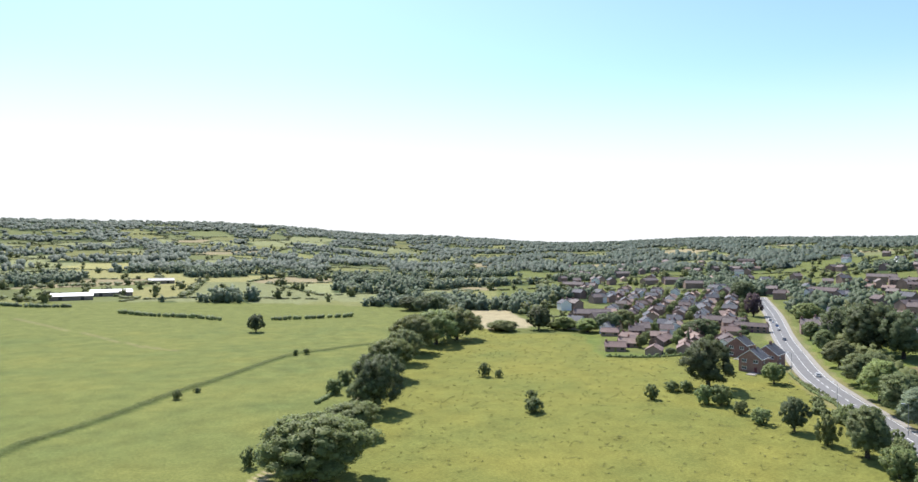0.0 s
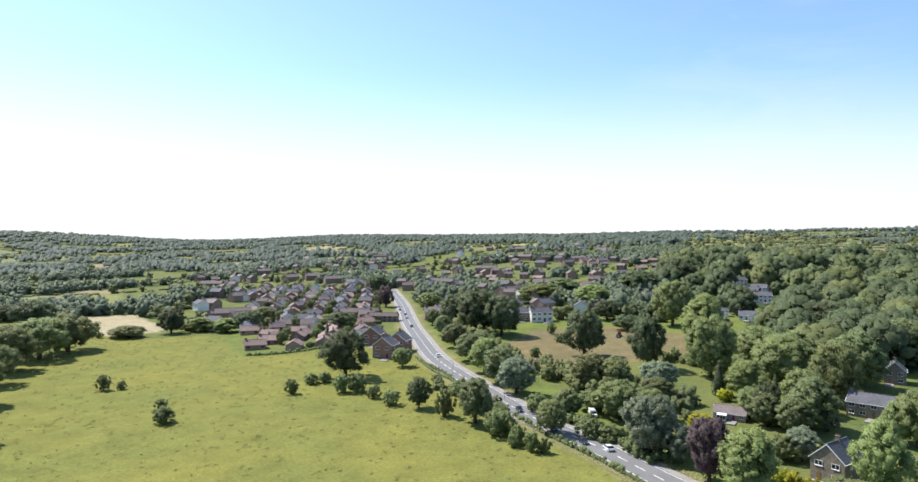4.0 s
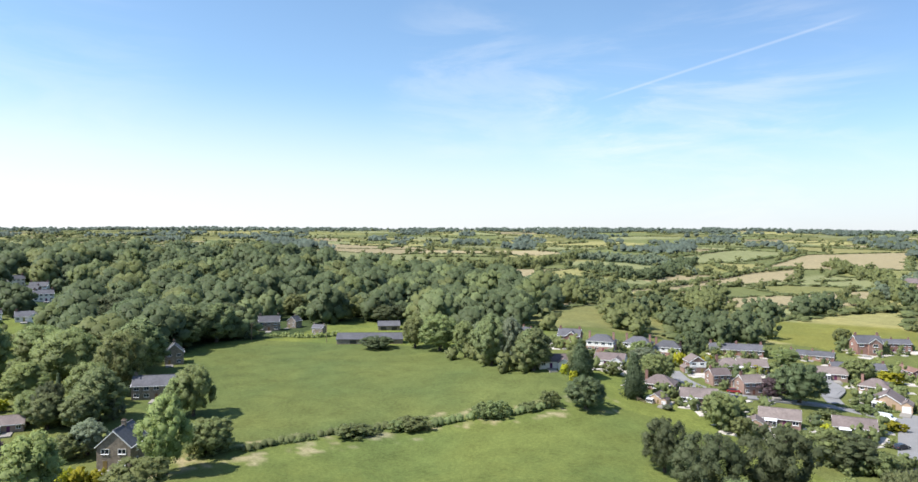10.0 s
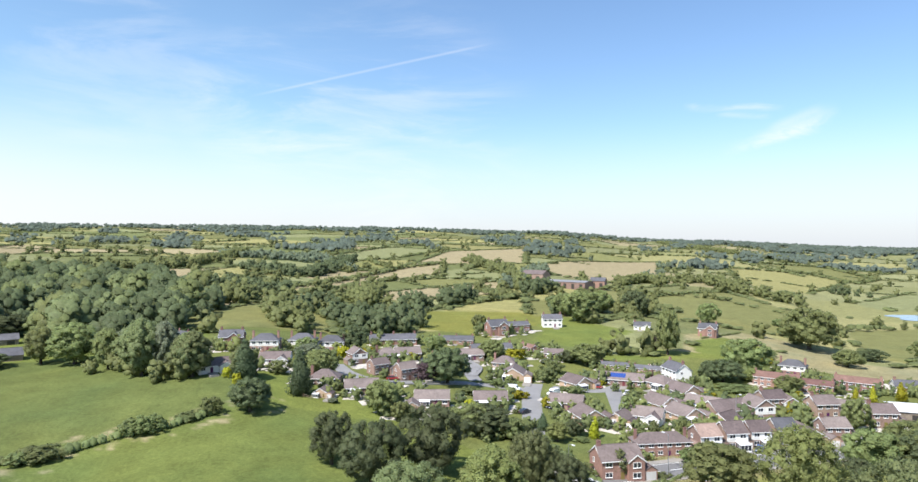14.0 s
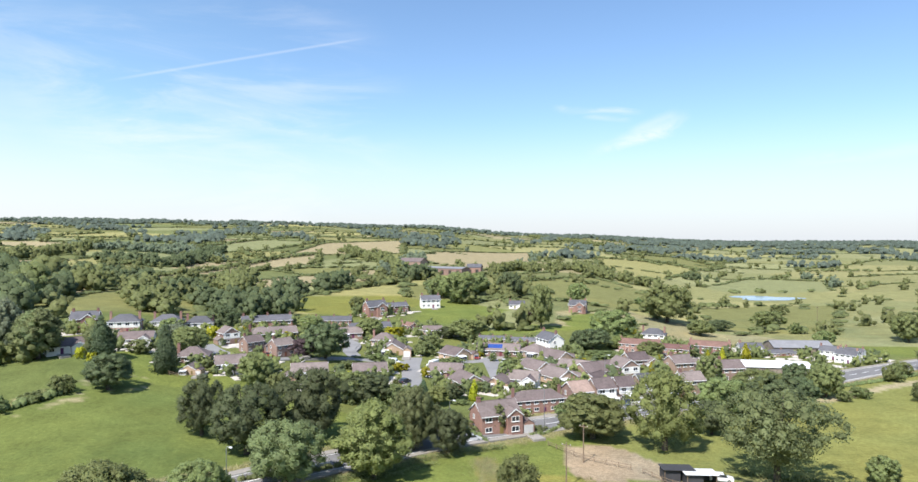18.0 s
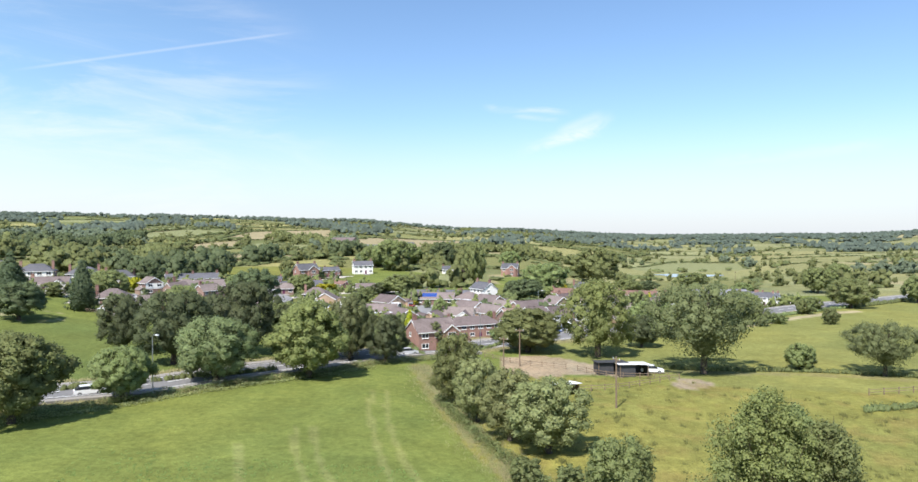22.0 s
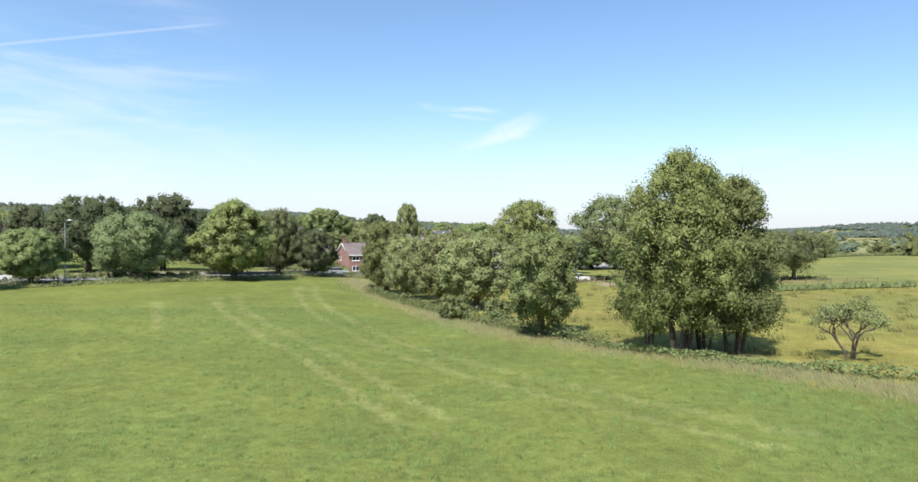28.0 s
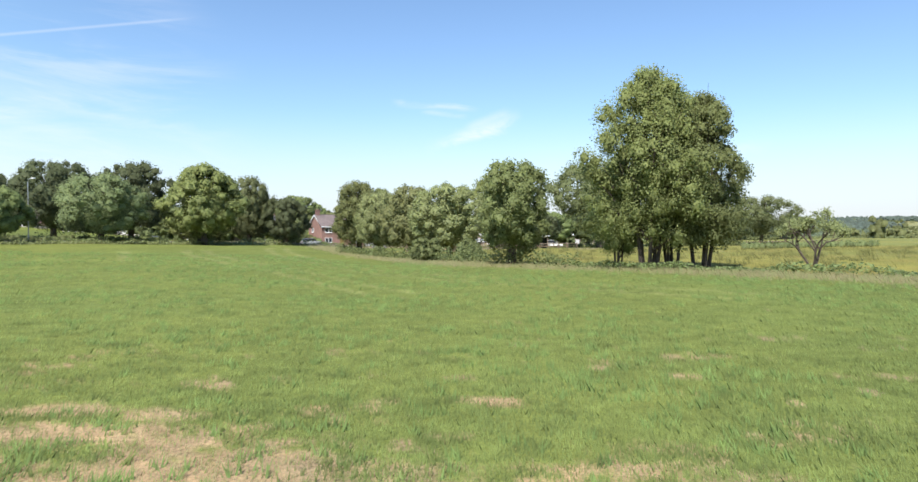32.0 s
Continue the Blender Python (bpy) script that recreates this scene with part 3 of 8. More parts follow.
def hedge(line, tall, wide, label, leaves="hedge", dense=7.0, size=0.5, seed=1, name="hedge", category="hedge", core=0.85):
    """A leafy hedge along a line, uneven on top."""
    rng = np.random.default_rng(seed)
    blobs = []
    pts = smooth_line(line, wide * 0.45)
    for x, y in pts:
        t = tall * rng.uniform(0.75, 1.2)
        for k in range(max(1, round(t / (wide * 0.8)))):
            r = wide * rng.uniform(0.38, 0.62)
            blobs.append((x + rng.normal() * wide * 0.13, y + rng.normal() * wide * 0.13,
                          z_at(x, y) + min(t - r * 0.8, r * 0.6 + k * wide * 0.75), r))
    ob = new(name, arrays_mesh(name, *crown_arrays(rng, blobs, int(dense * len(blobs)), size, core=core, level=1), LEAF[leaves]))
    return tagged(ob, label, category)


# ---- ground ----
ROAD = [(-640, -300), (-521, -236), (-468, -209), (-397, -174), (-343, -145), (-290, -115), (-250, -86), (-216, -59), (-194, -38), (-181, -24),
        (-162, -7), (-148, 8), (-128, 34), (-102, 66), (-79, 93), (-68, 105), (-57, 121), (-44, 138), (-30, 155), (-15, 170),
        (2, 184), (27, 207), (57, 235), (83, 259), (111, 283), (160, 325), (230, 385)]
ROAD_LINE = smooth_line(ROAD, 3.0)
TRACK_HEDGE = [(20, -82), (-30, -122), (-69, -154), (-100, -180), (-129, -207), (-165, -249), (-212, -295), (-254, -319), (-330, -365)]
DITCH = [(30, -160), (-16, -222), (-31, -234), (-47, -244), (-77, -268), (-103, -285), (-151, -320), (-178, -326), (-206, -330), (-240, -330)]
MID_HEDGE = [(-171, 40), (-169, 59), (-168, 77), (-165, 89), (-161, 103), (-157, 118), (-149, 129), (-140, 144), (-136, 156)]
FIELD_HEDGE = [(-27, 135), (-21, 116), (-11, 90), (-3, 72), (3, 60), (12, 50), (18, 45), (24, 38), (52, 16), (90, -15)]

COVER = {
    "meadow": (0.142, 0.169, 0.045), "mown": (0.112, 0.135, 0.044), "pasture": (0.176, 0.178, 0.047), "far_pasture": (0.152, 0.168, 0.052),
    "rough": (0.2, 0.195, 0.054), "north": (0.19, 0.196, 0.062), "tan": (0.299, 0.252, 0.147), "gold": (0.264, 0.248, 0.103), "olive": (0.176, 0.178, 0.069), "pale": (0.207, 0.217, 0.103), "straw": (0.352, 0.300, 0.186), "verge": (0.195, 0.185, 0.08), "earth": (0.35, 0.24, 0.145), "heath": (0.176, 0.144, 0.073),
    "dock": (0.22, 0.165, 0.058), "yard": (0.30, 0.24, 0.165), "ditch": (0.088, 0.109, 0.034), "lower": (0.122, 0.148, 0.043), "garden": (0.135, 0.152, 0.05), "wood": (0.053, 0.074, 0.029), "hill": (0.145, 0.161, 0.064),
}
PASTURE = [(20, -82), (-30, -122), (-129, -207), (-212, -295), (-300, -345), (-328, -316), (-328, -266), (-285, -227), (-274, -211), (-301, -182),
           (-330, -155), (-290, -124), (-216, -68), (-162, -17), (-140, 5), (-80, 0), (0, -40)]
UPPER_FIELD = [(-169, 59), (-161, 103), (-136, 156), (-155, 167), (-180, 174), (-227, 184), (-261, 177), (-324, 123), (-304, 87), (-230, 45)]
ROUGH_FIELD = [(-24, 132), (-11, 92), (3, 62), (18, 47), (52, 18), (90, -13), (200, -20), (210, 70), (110, 118), (70, 118), (30, 122), (20, 130)]
YARD = [(-12.6, 150.8), (-4, 153), (1.0, 150.8), (8.1, 142.9), (12.2, 130.2), (5.3, 132.7), (-3.5, 129.0), (-10.0, 133.4)]
OAK_FOOT = [(22.0, 128.9), (26.4, 130.7), (28.5, 124.5), (23.1, 119.7), (20.4, 122.3)]
NORTH_PASTURE = [(14, 128), (30, 122), (70, 118), (110, 118), (210, 70), (420, 190), (230, 385), (160, 325), (111, 283), (57, 235), (27, 207), (2, 184), (-12, 164)]
STRAW = [(-297, -348), (-330, -322), (-346, -324), (-408, -414), (-385, -445)]
ESTATE = [(-286, -226), (-302, -184), (-335, -156), (-400, -188), (-470, -222), (-640, -320), (-590, -430), (-480, -360), (-400, -300), (-342, -262)]
VILLAGE = [(-150, 188), (-95, 172), (-68, 158), (-42, 150), (0, 192), (58, 245), (110, 295), (95, 330), (0, 330), (-60, 300), (-120, 380), (-180, 300), (-235, 250), (-205, 185)]
PADDOCK = [(-128, 330), (-175, 330), (-215, 400), (-150, 430), (-115, 400)]
BROWN_FIELD = [(-327.0, -94.0), (-381.0, -88.0), (-393.0, -70.0), (-400.0, -49.0), (-365.0, 0.0), (-306.0, -3.0), (-284.0, -41.0), (-285.0, -72.0)]
FIELDS = []


def field(kind, *corners):
    """A field on the slopes beyond the village, by its cover and corners."""
    FIELDS.append((kind, list(corners)))


field('tan', (-367, 458), (-433, 786), (-420, 879), (-350, 734), (-354, 609), (-341, 471))
field('tan', (-320, 457), (-242, 645), (-200, 541), (-225, 480), (-271, 443))
field('gold', (-195, 361), (-196, 453), (-170, 512), (-127, 383), (-143, 330), (-157, 302))
field('tan', (-460, 847), (-556, 1182), (-443, 1330), (-309, 927), (-414, 868))
field('olive', (-290, 265), (-288, 293), (-309, 374), (-261, 352), (-222, 322), (-192, 276), (-207, 238), (-230, 233))
field('tan', (-546, 458), (-506, 448), (-424, 372), (-445, 375))
field('gold', (-550, 537), (-608, 676), (-584, 713), (-491, 594), (-456, 498), (-480, 470))
field('pale', (-691, 975), (-746, 1282), (-583, 1241), (-552, 1002), (-584, 834))
field('pale', (-105, 336), (-80, 443), (-52, 370), (-45, 316), (-84, 307), (-100, 316))
field('olive', (-87, 600), (-31, 741), (32, 644), (15, 434), (-18, 430), (-61, 446))
field('tan', (-288, 883), (-274, 1021), (-174, 1311), (-115, 887), (-152, 701), (-222, 756))
field('gold', (-52, 1248), (107, 1435), (136, 1295), (38, 868), (-19, 945))
field('meadow', (-33, 357), (-16, 384), (9, 370), (1, 327), (-19, 311))
field('pale', (99, 898), (198, 1135), (274, 1012), (233, 846), (128, 825))
field('olive', (3, 1555), (130, 1745), (199, 1421), (146, 1267), (88, 1365))
field('olive', (59, 560), (124, 656), (179, 630), (109, 378), (79, 385), (51, 404))
field('pale', (43, 449), (51, 404), (78, 382), (58, 370), (36, 374))

LEFT_FIELDS = [(20, -82), (-129, -207), (-254, -319), (-330, -365), (-355, -495), (-300, -560), (-150, -690), (-60, -720), (160, -720), (240, -200)]
GREEN_HILL = [(-112, 378), (-105, 330), (-75, 322), (-62, 378), (-90, 400)]

rng = np.random.default_rng(5)
az = np.concatenate([np.arange(-180, 44, 0.4), np.arange(44, 180, 4.0)])
az = np.radians(az)
rad = np.concatenate([[0.0], np.geomspace(1.2, 80, 150), np.arange(81.8, 400, 1.9), np.geomspace(402, 4950, 120)])
A, R = np.meshgrid(az, rad, indexing="ij")
GX, GY = R * np.sin(A), R * np.cos(A)
GZ = height(GX, GY)
# far fields: cells about seeds, each with its crop
seeds = []
while len(seeds) < 900:
    r_, a_ = 260 + 4500 * rng.random() ** 1.25, rng.uniform(-185, 45)
    seeds.append((r_ * math.sin(radians(a_)), r_ * math.cos(radians(a_))))
seeds = np.array(seeds)
crops = np.array([COVER[("olive", "olive", "pale", "hill", "tan", "pale", "gold", "hill")[k]] for k in rng.integers(0, 8, len(seeds))])
crops *= rng.uniform(0.85, 1.15, (len(seeds), 1)) * np.where(np.arctan2(seeds[:, 0], seeds[:, 1]) > -0.1, 1.15, 1.0)[:, None]


dry_side = np.clip((np.degrees(np.arctan2(seeds[:, 0], seeds[:, 1])) + 14) / 10, 0, 1)[:, None] * 0.5
crops += (np.array((0.235, 0.225, 0.11)) - crops) * dry_side


def nearest_cells(x, y):
    """The nearest seed, and how much nearer it is than the next one."""
    first, gap = np.zeros(len(x), int), np.zeros(len(x))
    for k in range(0, len(x), 20000):
        d = np.hypot(x[k:k + 20000, None] - seeds[:, 0], y[k:k + 20000, None] - seeds[:, 1])
        two = np.partition(d, 1, axis=1)[:, :2]
        first[k:k + 20000], gap[k:k + 20000] = d.argmin(1), two[:, 1] - two[:, 0]
    return first, gap


WOOD = [(300, -84), (285, -78), (345, -73), (352, -67), (405, -63), (405, -58), (345, -55), (318, -51), (330, -46), (440, -44), (640, -50), (790, -64), (800, -80), (700, -92), (520, -92), (430, -86)]
WOOD = [(r_ * math.sin(radians(a_)), r_ * math.cos(radians(a_))) for r_, a_ in WOOD]
OPEN = [UPPER_FIELD, PADDOCK, GREEN_HILL, STRAW, VILLAGE, ESTATE, PASTURE, LEFT_FIELDS, BROWN_FIELD]


BARE = [(0.6, 11.3, 0.62, 0.3), (4.5, 13.2, 0.36, 0.26), (2.9, 14.1, 0.2, 0.24), (7.3, 11.8, 0.16, 0.2), (5.6, 11.0, 0.14, 0.2), (-4.4, 12.3, 0.4, 0.22),
        (-1.7, 13.3, 0.3, 0.14), (-6.4, 10.7, 0.9, 0.35), (-4.7, 10.4, 0.8, 0.3)]


def worn(x, y):
    """How bare the grass is at a place near the flight's end."""
    n_ = noise.noise((x * 0.3, y * 0.85, 1.7)) * 0.8 + 0.6 * noise.noise((x * 1.1, y * 2.4, 4.0)) + 0.5 * noise.noise((x * 3, y * 6, 9.0)) + 0.35 * noise.noise((x * 9, y * 14, 3.0))
    west = min(1.0, max(0.0, (1.2 - x) / 3.4))
    strip = max(0.0, 1 - abs(y - 7.2) / (2.5 + 1.1 * west)) + 0.5 * max(0.0, 1 - abs(y - 9.3) / 1.4) * west
    for u, v, p, q in BARE:
        d = math.hypot((x - u) / p, (y - v) / q) + 0.5 * noise.noise((x * 2.2, y * 3.0, 5.0))
        if d < 1.25:
            return max(0.0, min(0.85, (1.25 - d) / 0.5))
    return min(0.85, max(0.0, (n_ + 0.8 * strip + 0.16 * west * (y < 10) - 0.45) / 0.5)) if y < 18 else min(0.6, max(0.0, (n_ - 0.8) / 0.3))


def wood_share(a, r):
    """How much of the land is wooded, by bearing and distance."""
    base = np.select([a < -150, a < -122, a < -100, a < -90, a < -45, a < -2],
                     [np.where(r < 900, 0.2, 0.34), np.where(r > 560, 0.42, 0.1), np.where(r > 2300, 0.8, np.where(r > 560, 0.42, 0.1)), np.where(r > 430, 0.42, 0.22),
                      np.where(r > 760, 0.13, 0.0), np.where(r < 900, 0.11, 0.18)],
                     np.where(r < 1000, 0.02, np.where(r < 1700, 0.08, 0.3)))
    return base + np.where(r > 2600, 0.26, 0.0)


def wooded(x, y):
    """Whether woods stand at the places."""
    r, a = np.hypot(x, y), np.degrees(np.arctan2(x, y))
    a = np.where(a > 115, a - 360, a)
    n_ = np.array([noise.noise((p / 150, q / 150, 2.0)) + 0.35 * noise.noise((p / 50, q / 50, 7.0)) if d > 380 else 1.0 for p, q, d in zip(x, y, r)])
    out = (0.5 + 0.85 * n_ < wood_share(a, r)) & (r > 380)
    for poly in OPEN:
        out &= ~inside(x, y, poly)
    for _, poly in FIELDS:
        out &= ~inside(x, y, poly)
    out &= (near_line(x, y, ROAD_LINE[::5]) > 14) & (np.hypot((x - LAKE_AT[0]) / 95, (y - LAKE_AT[1]) / 80) > 1)
    return out | inside(x, y, WOOD)


flat_x, flat_y = GX.ravel(), GY.ravel()
flat_r, flat_a = np.hypot(flat_x, flat_y), np.degrees(np.arctan2(flat_x, flat_y))
cell, _ = nearest_cells(flat_x, flat_y)
cover = np.where((flat_r > 430)[:, None] | inside(flat_x, flat_y, [(-60, 330), (200, 330), (400, 200), (600, 900), (-200, 900)])[:, None], crops[cell], COVER["meadow"])


def lay(where, kind):
    cover[where] = COVER[kind]


lay(inside(flat_x, flat_y, LEFT_FIELDS) & (flat_r < 720), "far_pasture")
lay(inside(flat_x, flat_y, PASTURE), "pasture")
lay(inside(flat_x, flat_y, BROWN_FIELD), "heath")
lay((flat_r > 430) & (flat_r < 1350) & (flat_a > -136) & (flat_a < -92), "garden")
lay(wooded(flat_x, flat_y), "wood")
for kind, poly in FIELDS:
    lay(inside(flat_x, flat_y, poly), kind)
lay(inside(flat_x, flat_y, [(-171, 40), (-157, 118), (-136, 156), (-95, 165), (-70, 140), (-60, 125), (-102, 72), (-148, 12)]), "lower")
lay(inside(flat_x, flat_y, [(-264.0, -62.0), (-283.0, -45.0), (-309.0, -13.0), (-315.0, 54.0), (-272.0, 83.0), (-202.0, 69.0), (-153.0, 49.0), (-157.0, 27.0), (-174.0, 4.0), (-208.0, -23.0)]), "garden")
lay(inside(flat_x, flat_y, UPPER_FIELD), "mown")
lay(inside(flat_x, flat_y, NORTH_PASTURE), "north")
lay(inside(flat_x, flat_y, ROUGH_FIELD), "rough")
lay(inside(flat_x, flat_y, STRAW), "straw")
lay(inside(flat_x, flat_y, ESTATE) | inside(flat_x, flat_y, VILLAGE), "garden")
lay(inside(flat_x, flat_y, PADDOCK), "pasture")
lay(inside(flat_x, flat_y, GREEN_HILL), "meadow")
lay(inside(flat_x, flat_y, YARD) | inside(flat_x, flat_y, OAK_FOOT), "yard")
lay(near_line(flat_x, flat_y, smooth_line(DITCH)) < 3.0, "ditch")
road_gap = near_line(flat_x, flat_y, ROAD_LINE[::3])
lay(road_gap < 9.5, "verge")
hedge_gap = near_line(flat_x, flat_y, smooth_line(FIELD_HEDGE))
lay((hedge_gap < 2.4), "rough")
lay((hedge_gap < 2.0) & (np.sin(flat_x * 0.9) + np.sin(flat_y * 0.53 + flat_x * 0.21) > -0.1), "verge")
# the bare, worn strip near where the flight ends, and wheel marks in the grass
wear = np.zeros(len(flat_x))
for k in np.where((flat_r < 60) & (flat_y > 0))[0]:
    wear[k] = worn(flat_x[k], flat_y[k])
cover += (np.array(COVER["earth"]) - cover) * wear[:, None]
for line in ([(-28.6, 111.1), (-26.3, 101.2), (-23.0, 90.4), (-17.1, 74.7), (-11.7, 64.4), (-6, 54), (4, 40), (14, 30)], [(-31.0, 111), (-28.6, 100.6), (-25.2, 89.4), (-19.4, 73.6), (-14.0, 63.0), (-8.2, 52.4), (1.8, 38.2), (12, 28)],
             [(-33.1, 87.9), (-28.8, 77.4), (-24.3, 69.0), (-18.4, 59.2), (-10, 46), (-2, 32)], [(-35.3, 87.0), (-31.0, 76.4), (-26.5, 68.0), (-20.6, 58.2), (-12.2, 45), (-4.2, 31)],
             [(-39.6, 79.0), (-33.8, 67.4), (-29.0, 57.4)]):
    mark = near_line(flat_x, flat_y, smooth_line(line)) < 0.45
    cover[mark] = cover[mark] * 0.72 + np.array(COVER["verge"]) * 0.42

for line, wide, kind in [([(47.5, 206.8), (60.3, 213.7), (74.2, 227.5), (88.7, 240.1), (105.3, 252.8)], 2.2, 'straw'), ([(19.8, 137.8), (33.7, 135.6), (45.8, 135.0), (59.0, 133.3), (64.7, 131.0)], 1.5, 'verge')]:
    lay(near_line(flat_x, flat_y, smooth_line(line)) < wide, kind)
for k in np.where(near_line(flat_x, flat_y, [(x + 4, y - 3) for x, y in MID_HEDGE]) < 9)[0]:
    bleach = noise.noise((flat_x[k] / 5, flat_y[k] / 7, 6.0)) + 0.6 * noise.noise((flat_x[k] / 2, flat_y[k] / 2.5, 2.0))
    cover[k] += (np.array(COVER["straw"]) - cover[k]) * min(0.75, max(0.0, (bleach - 0.15) / 0.5))
lay(near_line(flat_x, flat_y, smooth_line([(-67.0, -593.0), (-83.0, -517.0), (-96.0, -438.0), (-104.0, -395.0), (-113.0, -372.0)])) < 1.6, "verge")
lane = near_line(flat_x, flat_y, smooth_line([(x + 5, y - 5.5) for x, y in TRACK_HEDGE]))
cover[(lane < 1.7) & (lane > 0.5)] = COVER["straw"]
# the sward is uneven: yellower and greener drifts, lighter and darker patches
for k in np.where((flat_r < 480) & (road_gap > 5))[0]:
    x, y = flat_x[k], flat_y[k]
    broad = noise.noise((x / 34, y / 34, 1.0)) + 0.6 * noise.noise((x / 11, y / 11, 5.0))
    fine = noise.noise((x / 2.6, y / 2.6, 9.0)) if flat_r[k] < 160 else 0.0
    if flat_r[k] < 55:
        fine += noise.noise((x / 0.7, y / 0.7, 4.0))
    cover[k] = cover[k] * (1 + 0.10 * broad + 0.07 * fine + np.array((0.08, 0.0, -0.06)) * (broad + 0.5 * fine))

for k in np.where(inside(flat_x, flat_y, ROUGH_FIELD) & (hedge_gap > 3))[0]:
    x, y = flat_x[k], flat_y[k]
    rust = noise.noise((x / 16, y / 7, 3.0)) + 0.6 * noise.noise((x / 5, y / 3, 8.0)) + 0.4 * noise.noise((x / 1.6, y / 1.2, 2.0))
    cover[k] += (np.array(COVER["dock"]) - cover[k]) * min(0.45, max(0.0, (rust - 0.12) / 0.7))
    cover[k] *= 1 + 0.22 * noise.noise((x / 2.2, y / 2.2, 1.0))

na, nr = len(az), len(rad)
grid = np.arange(na * nr).reshape(na, nr)
nxt = np.roll(grid, -1, axis=0)
quads = np.stack([grid[:, :-1], grid[:, 1:], nxt[:, 1:], nxt[:, :-1]], -1).reshape(-1, 4)
ground = new("ground", arrays_mesh("ground", np.stack([flat_x, flat_y, GZ.ravel()], 1), np.zeros((0, 3), int), quads[:, ::-1], GROUND))
paint = ground.data.attributes.new("cover", "FLOAT_COLOR", "POINT")
paint.data.foreach_set("color", np.concatenate([cover * 0.94, np.ones((len(cover), 1))], 1).astype(np.float32).ravel())
ground.data.polygons.foreach_set("use_smooth", [True] * len(ground.data.polygons))
tagged(ground, "rolling green and straw-coloured farmland with worn grass", "ground", "", "structure")


def ribbon(name, line, left, right, lift, mat, thick=0.0):
    """A strip along a line, laid over the ground; left and right are offsets from the line."""
    verts, faces = [], []
    for k, (x, y) in enumerate(line):
        a, b = line[max(0, k - 1)], line[min(len(line) - 1, k + 1)]
        d = Vector((b[0] - a[0], b[1] - a[1])).normalized()
        z = max(z_at(x, y), z_at(x - d.y * left, y + d.x * left), z_at(x - d.y * right, y + d.x * right))
        for off in (left, right):
            verts.append((x - d.y * off, y + d.x * off, z + lift))
            verts.append((x - d.y * off, y + d.x * off, z + lift - 0.5))
    for k in range(len(line) - 1):
        i, j = 4 * k, 4 * k + 4
        faces += [(i, i + 2, j + 2, j), (i, j, j + 1, i + 1), (i + 2, i + 3, j + 3, j + 2)]
    return mesh_object(name, verts, faces, mat)


tagged(ribbon("road", ROAD_LINE, 4.6, -4.6, 0.06, ASPHALT), "grey asphalt main road with worn lane markings", "road", "", "structure")
for side, nm in ((1, "pavement"), (-1, "pavement")):
    a, b = (6.8, 4.75) if side > 0 else (-4.75, -6.2)
    tagged(ribbon(nm, ROAD_LINE, a, b, 0.17, PAVING), "pale footway beside the main road", "pavement", "", "structure")
    a, b = (4.75, 4.6) if side > 0 else (-4.6, -4.75)
    tagged(ribbon("kerb", ROAD_LINE, a, b, 0.18, KERB), "concrete kerb along the main road", "kerb", "", "structure")


def road_marks(line, offset, dash, gap, wide):
    """Painted dashes along the line, as one sheet."""
    verts, faces, along = [], [], 0.0
    for (ax, ay), (bx, by) in zip(line, line[1:]):
        d = Vector((bx - ax, by - ay))
        step = d.length
        d.normalize()
        along += step
        if gap and along % (dash + gap) > dash:
            continue
        z = max(z_at(px - s * d.y * 4.6, py + s * d.x * 4.6) for px, py in ((ax, ay), (bx, by)) for s in (-1, 0, 1)) + 0.085
        n_ = len(verts)
        for px, py, s in ((ax, ay, 1), (bx, by, 1), (bx, by, -1), (ax, ay, -1)):
            o = offset + s * wide / 2
            verts.append((px - d.y * o, py + d.x * o, z + 0.004))
        faces.append((n_ + 3, n_ + 2, n_ + 1, n_))
    return verts, faces


fine_line = smooth_line(ROAD, 1.0)
marks = mesh_object("road_marking", *road_marks(fine_line, 0.0, 4.0, 3.0, 0.3), PAINT)
tagged(marks, "white dashed centre line", "road marking", "", "structure")
for o in (4.25, -4.25):
    tagged(mesh_object("edge_line", *road_marks(fine_line, o, 1.0, 0.0, 0.2), PAINT), "white line along the road's edge", "road marking", "", "structure")

lake_pts = []
for k in range(48):
    a = 2 * math.pi * k / 48
    r = 1 + 0.18 * math.sin(3 * a + 1) + 0.1 * math.sin(5 * a)
    lake_pts.append((LAKE_AT[0] + 33 * r * math.cos(a), LAKE_AT[1] + 27 * r * math.sin(a)))
lake_z = LAKE_Z
lake = mesh_object("lake", [(x, y, lake_z) for x, y in lake_pts], [tuple(range(48))], WATER)
tagged(lake, "small lake with still, sky-reflecting water", "water", "", "structure")

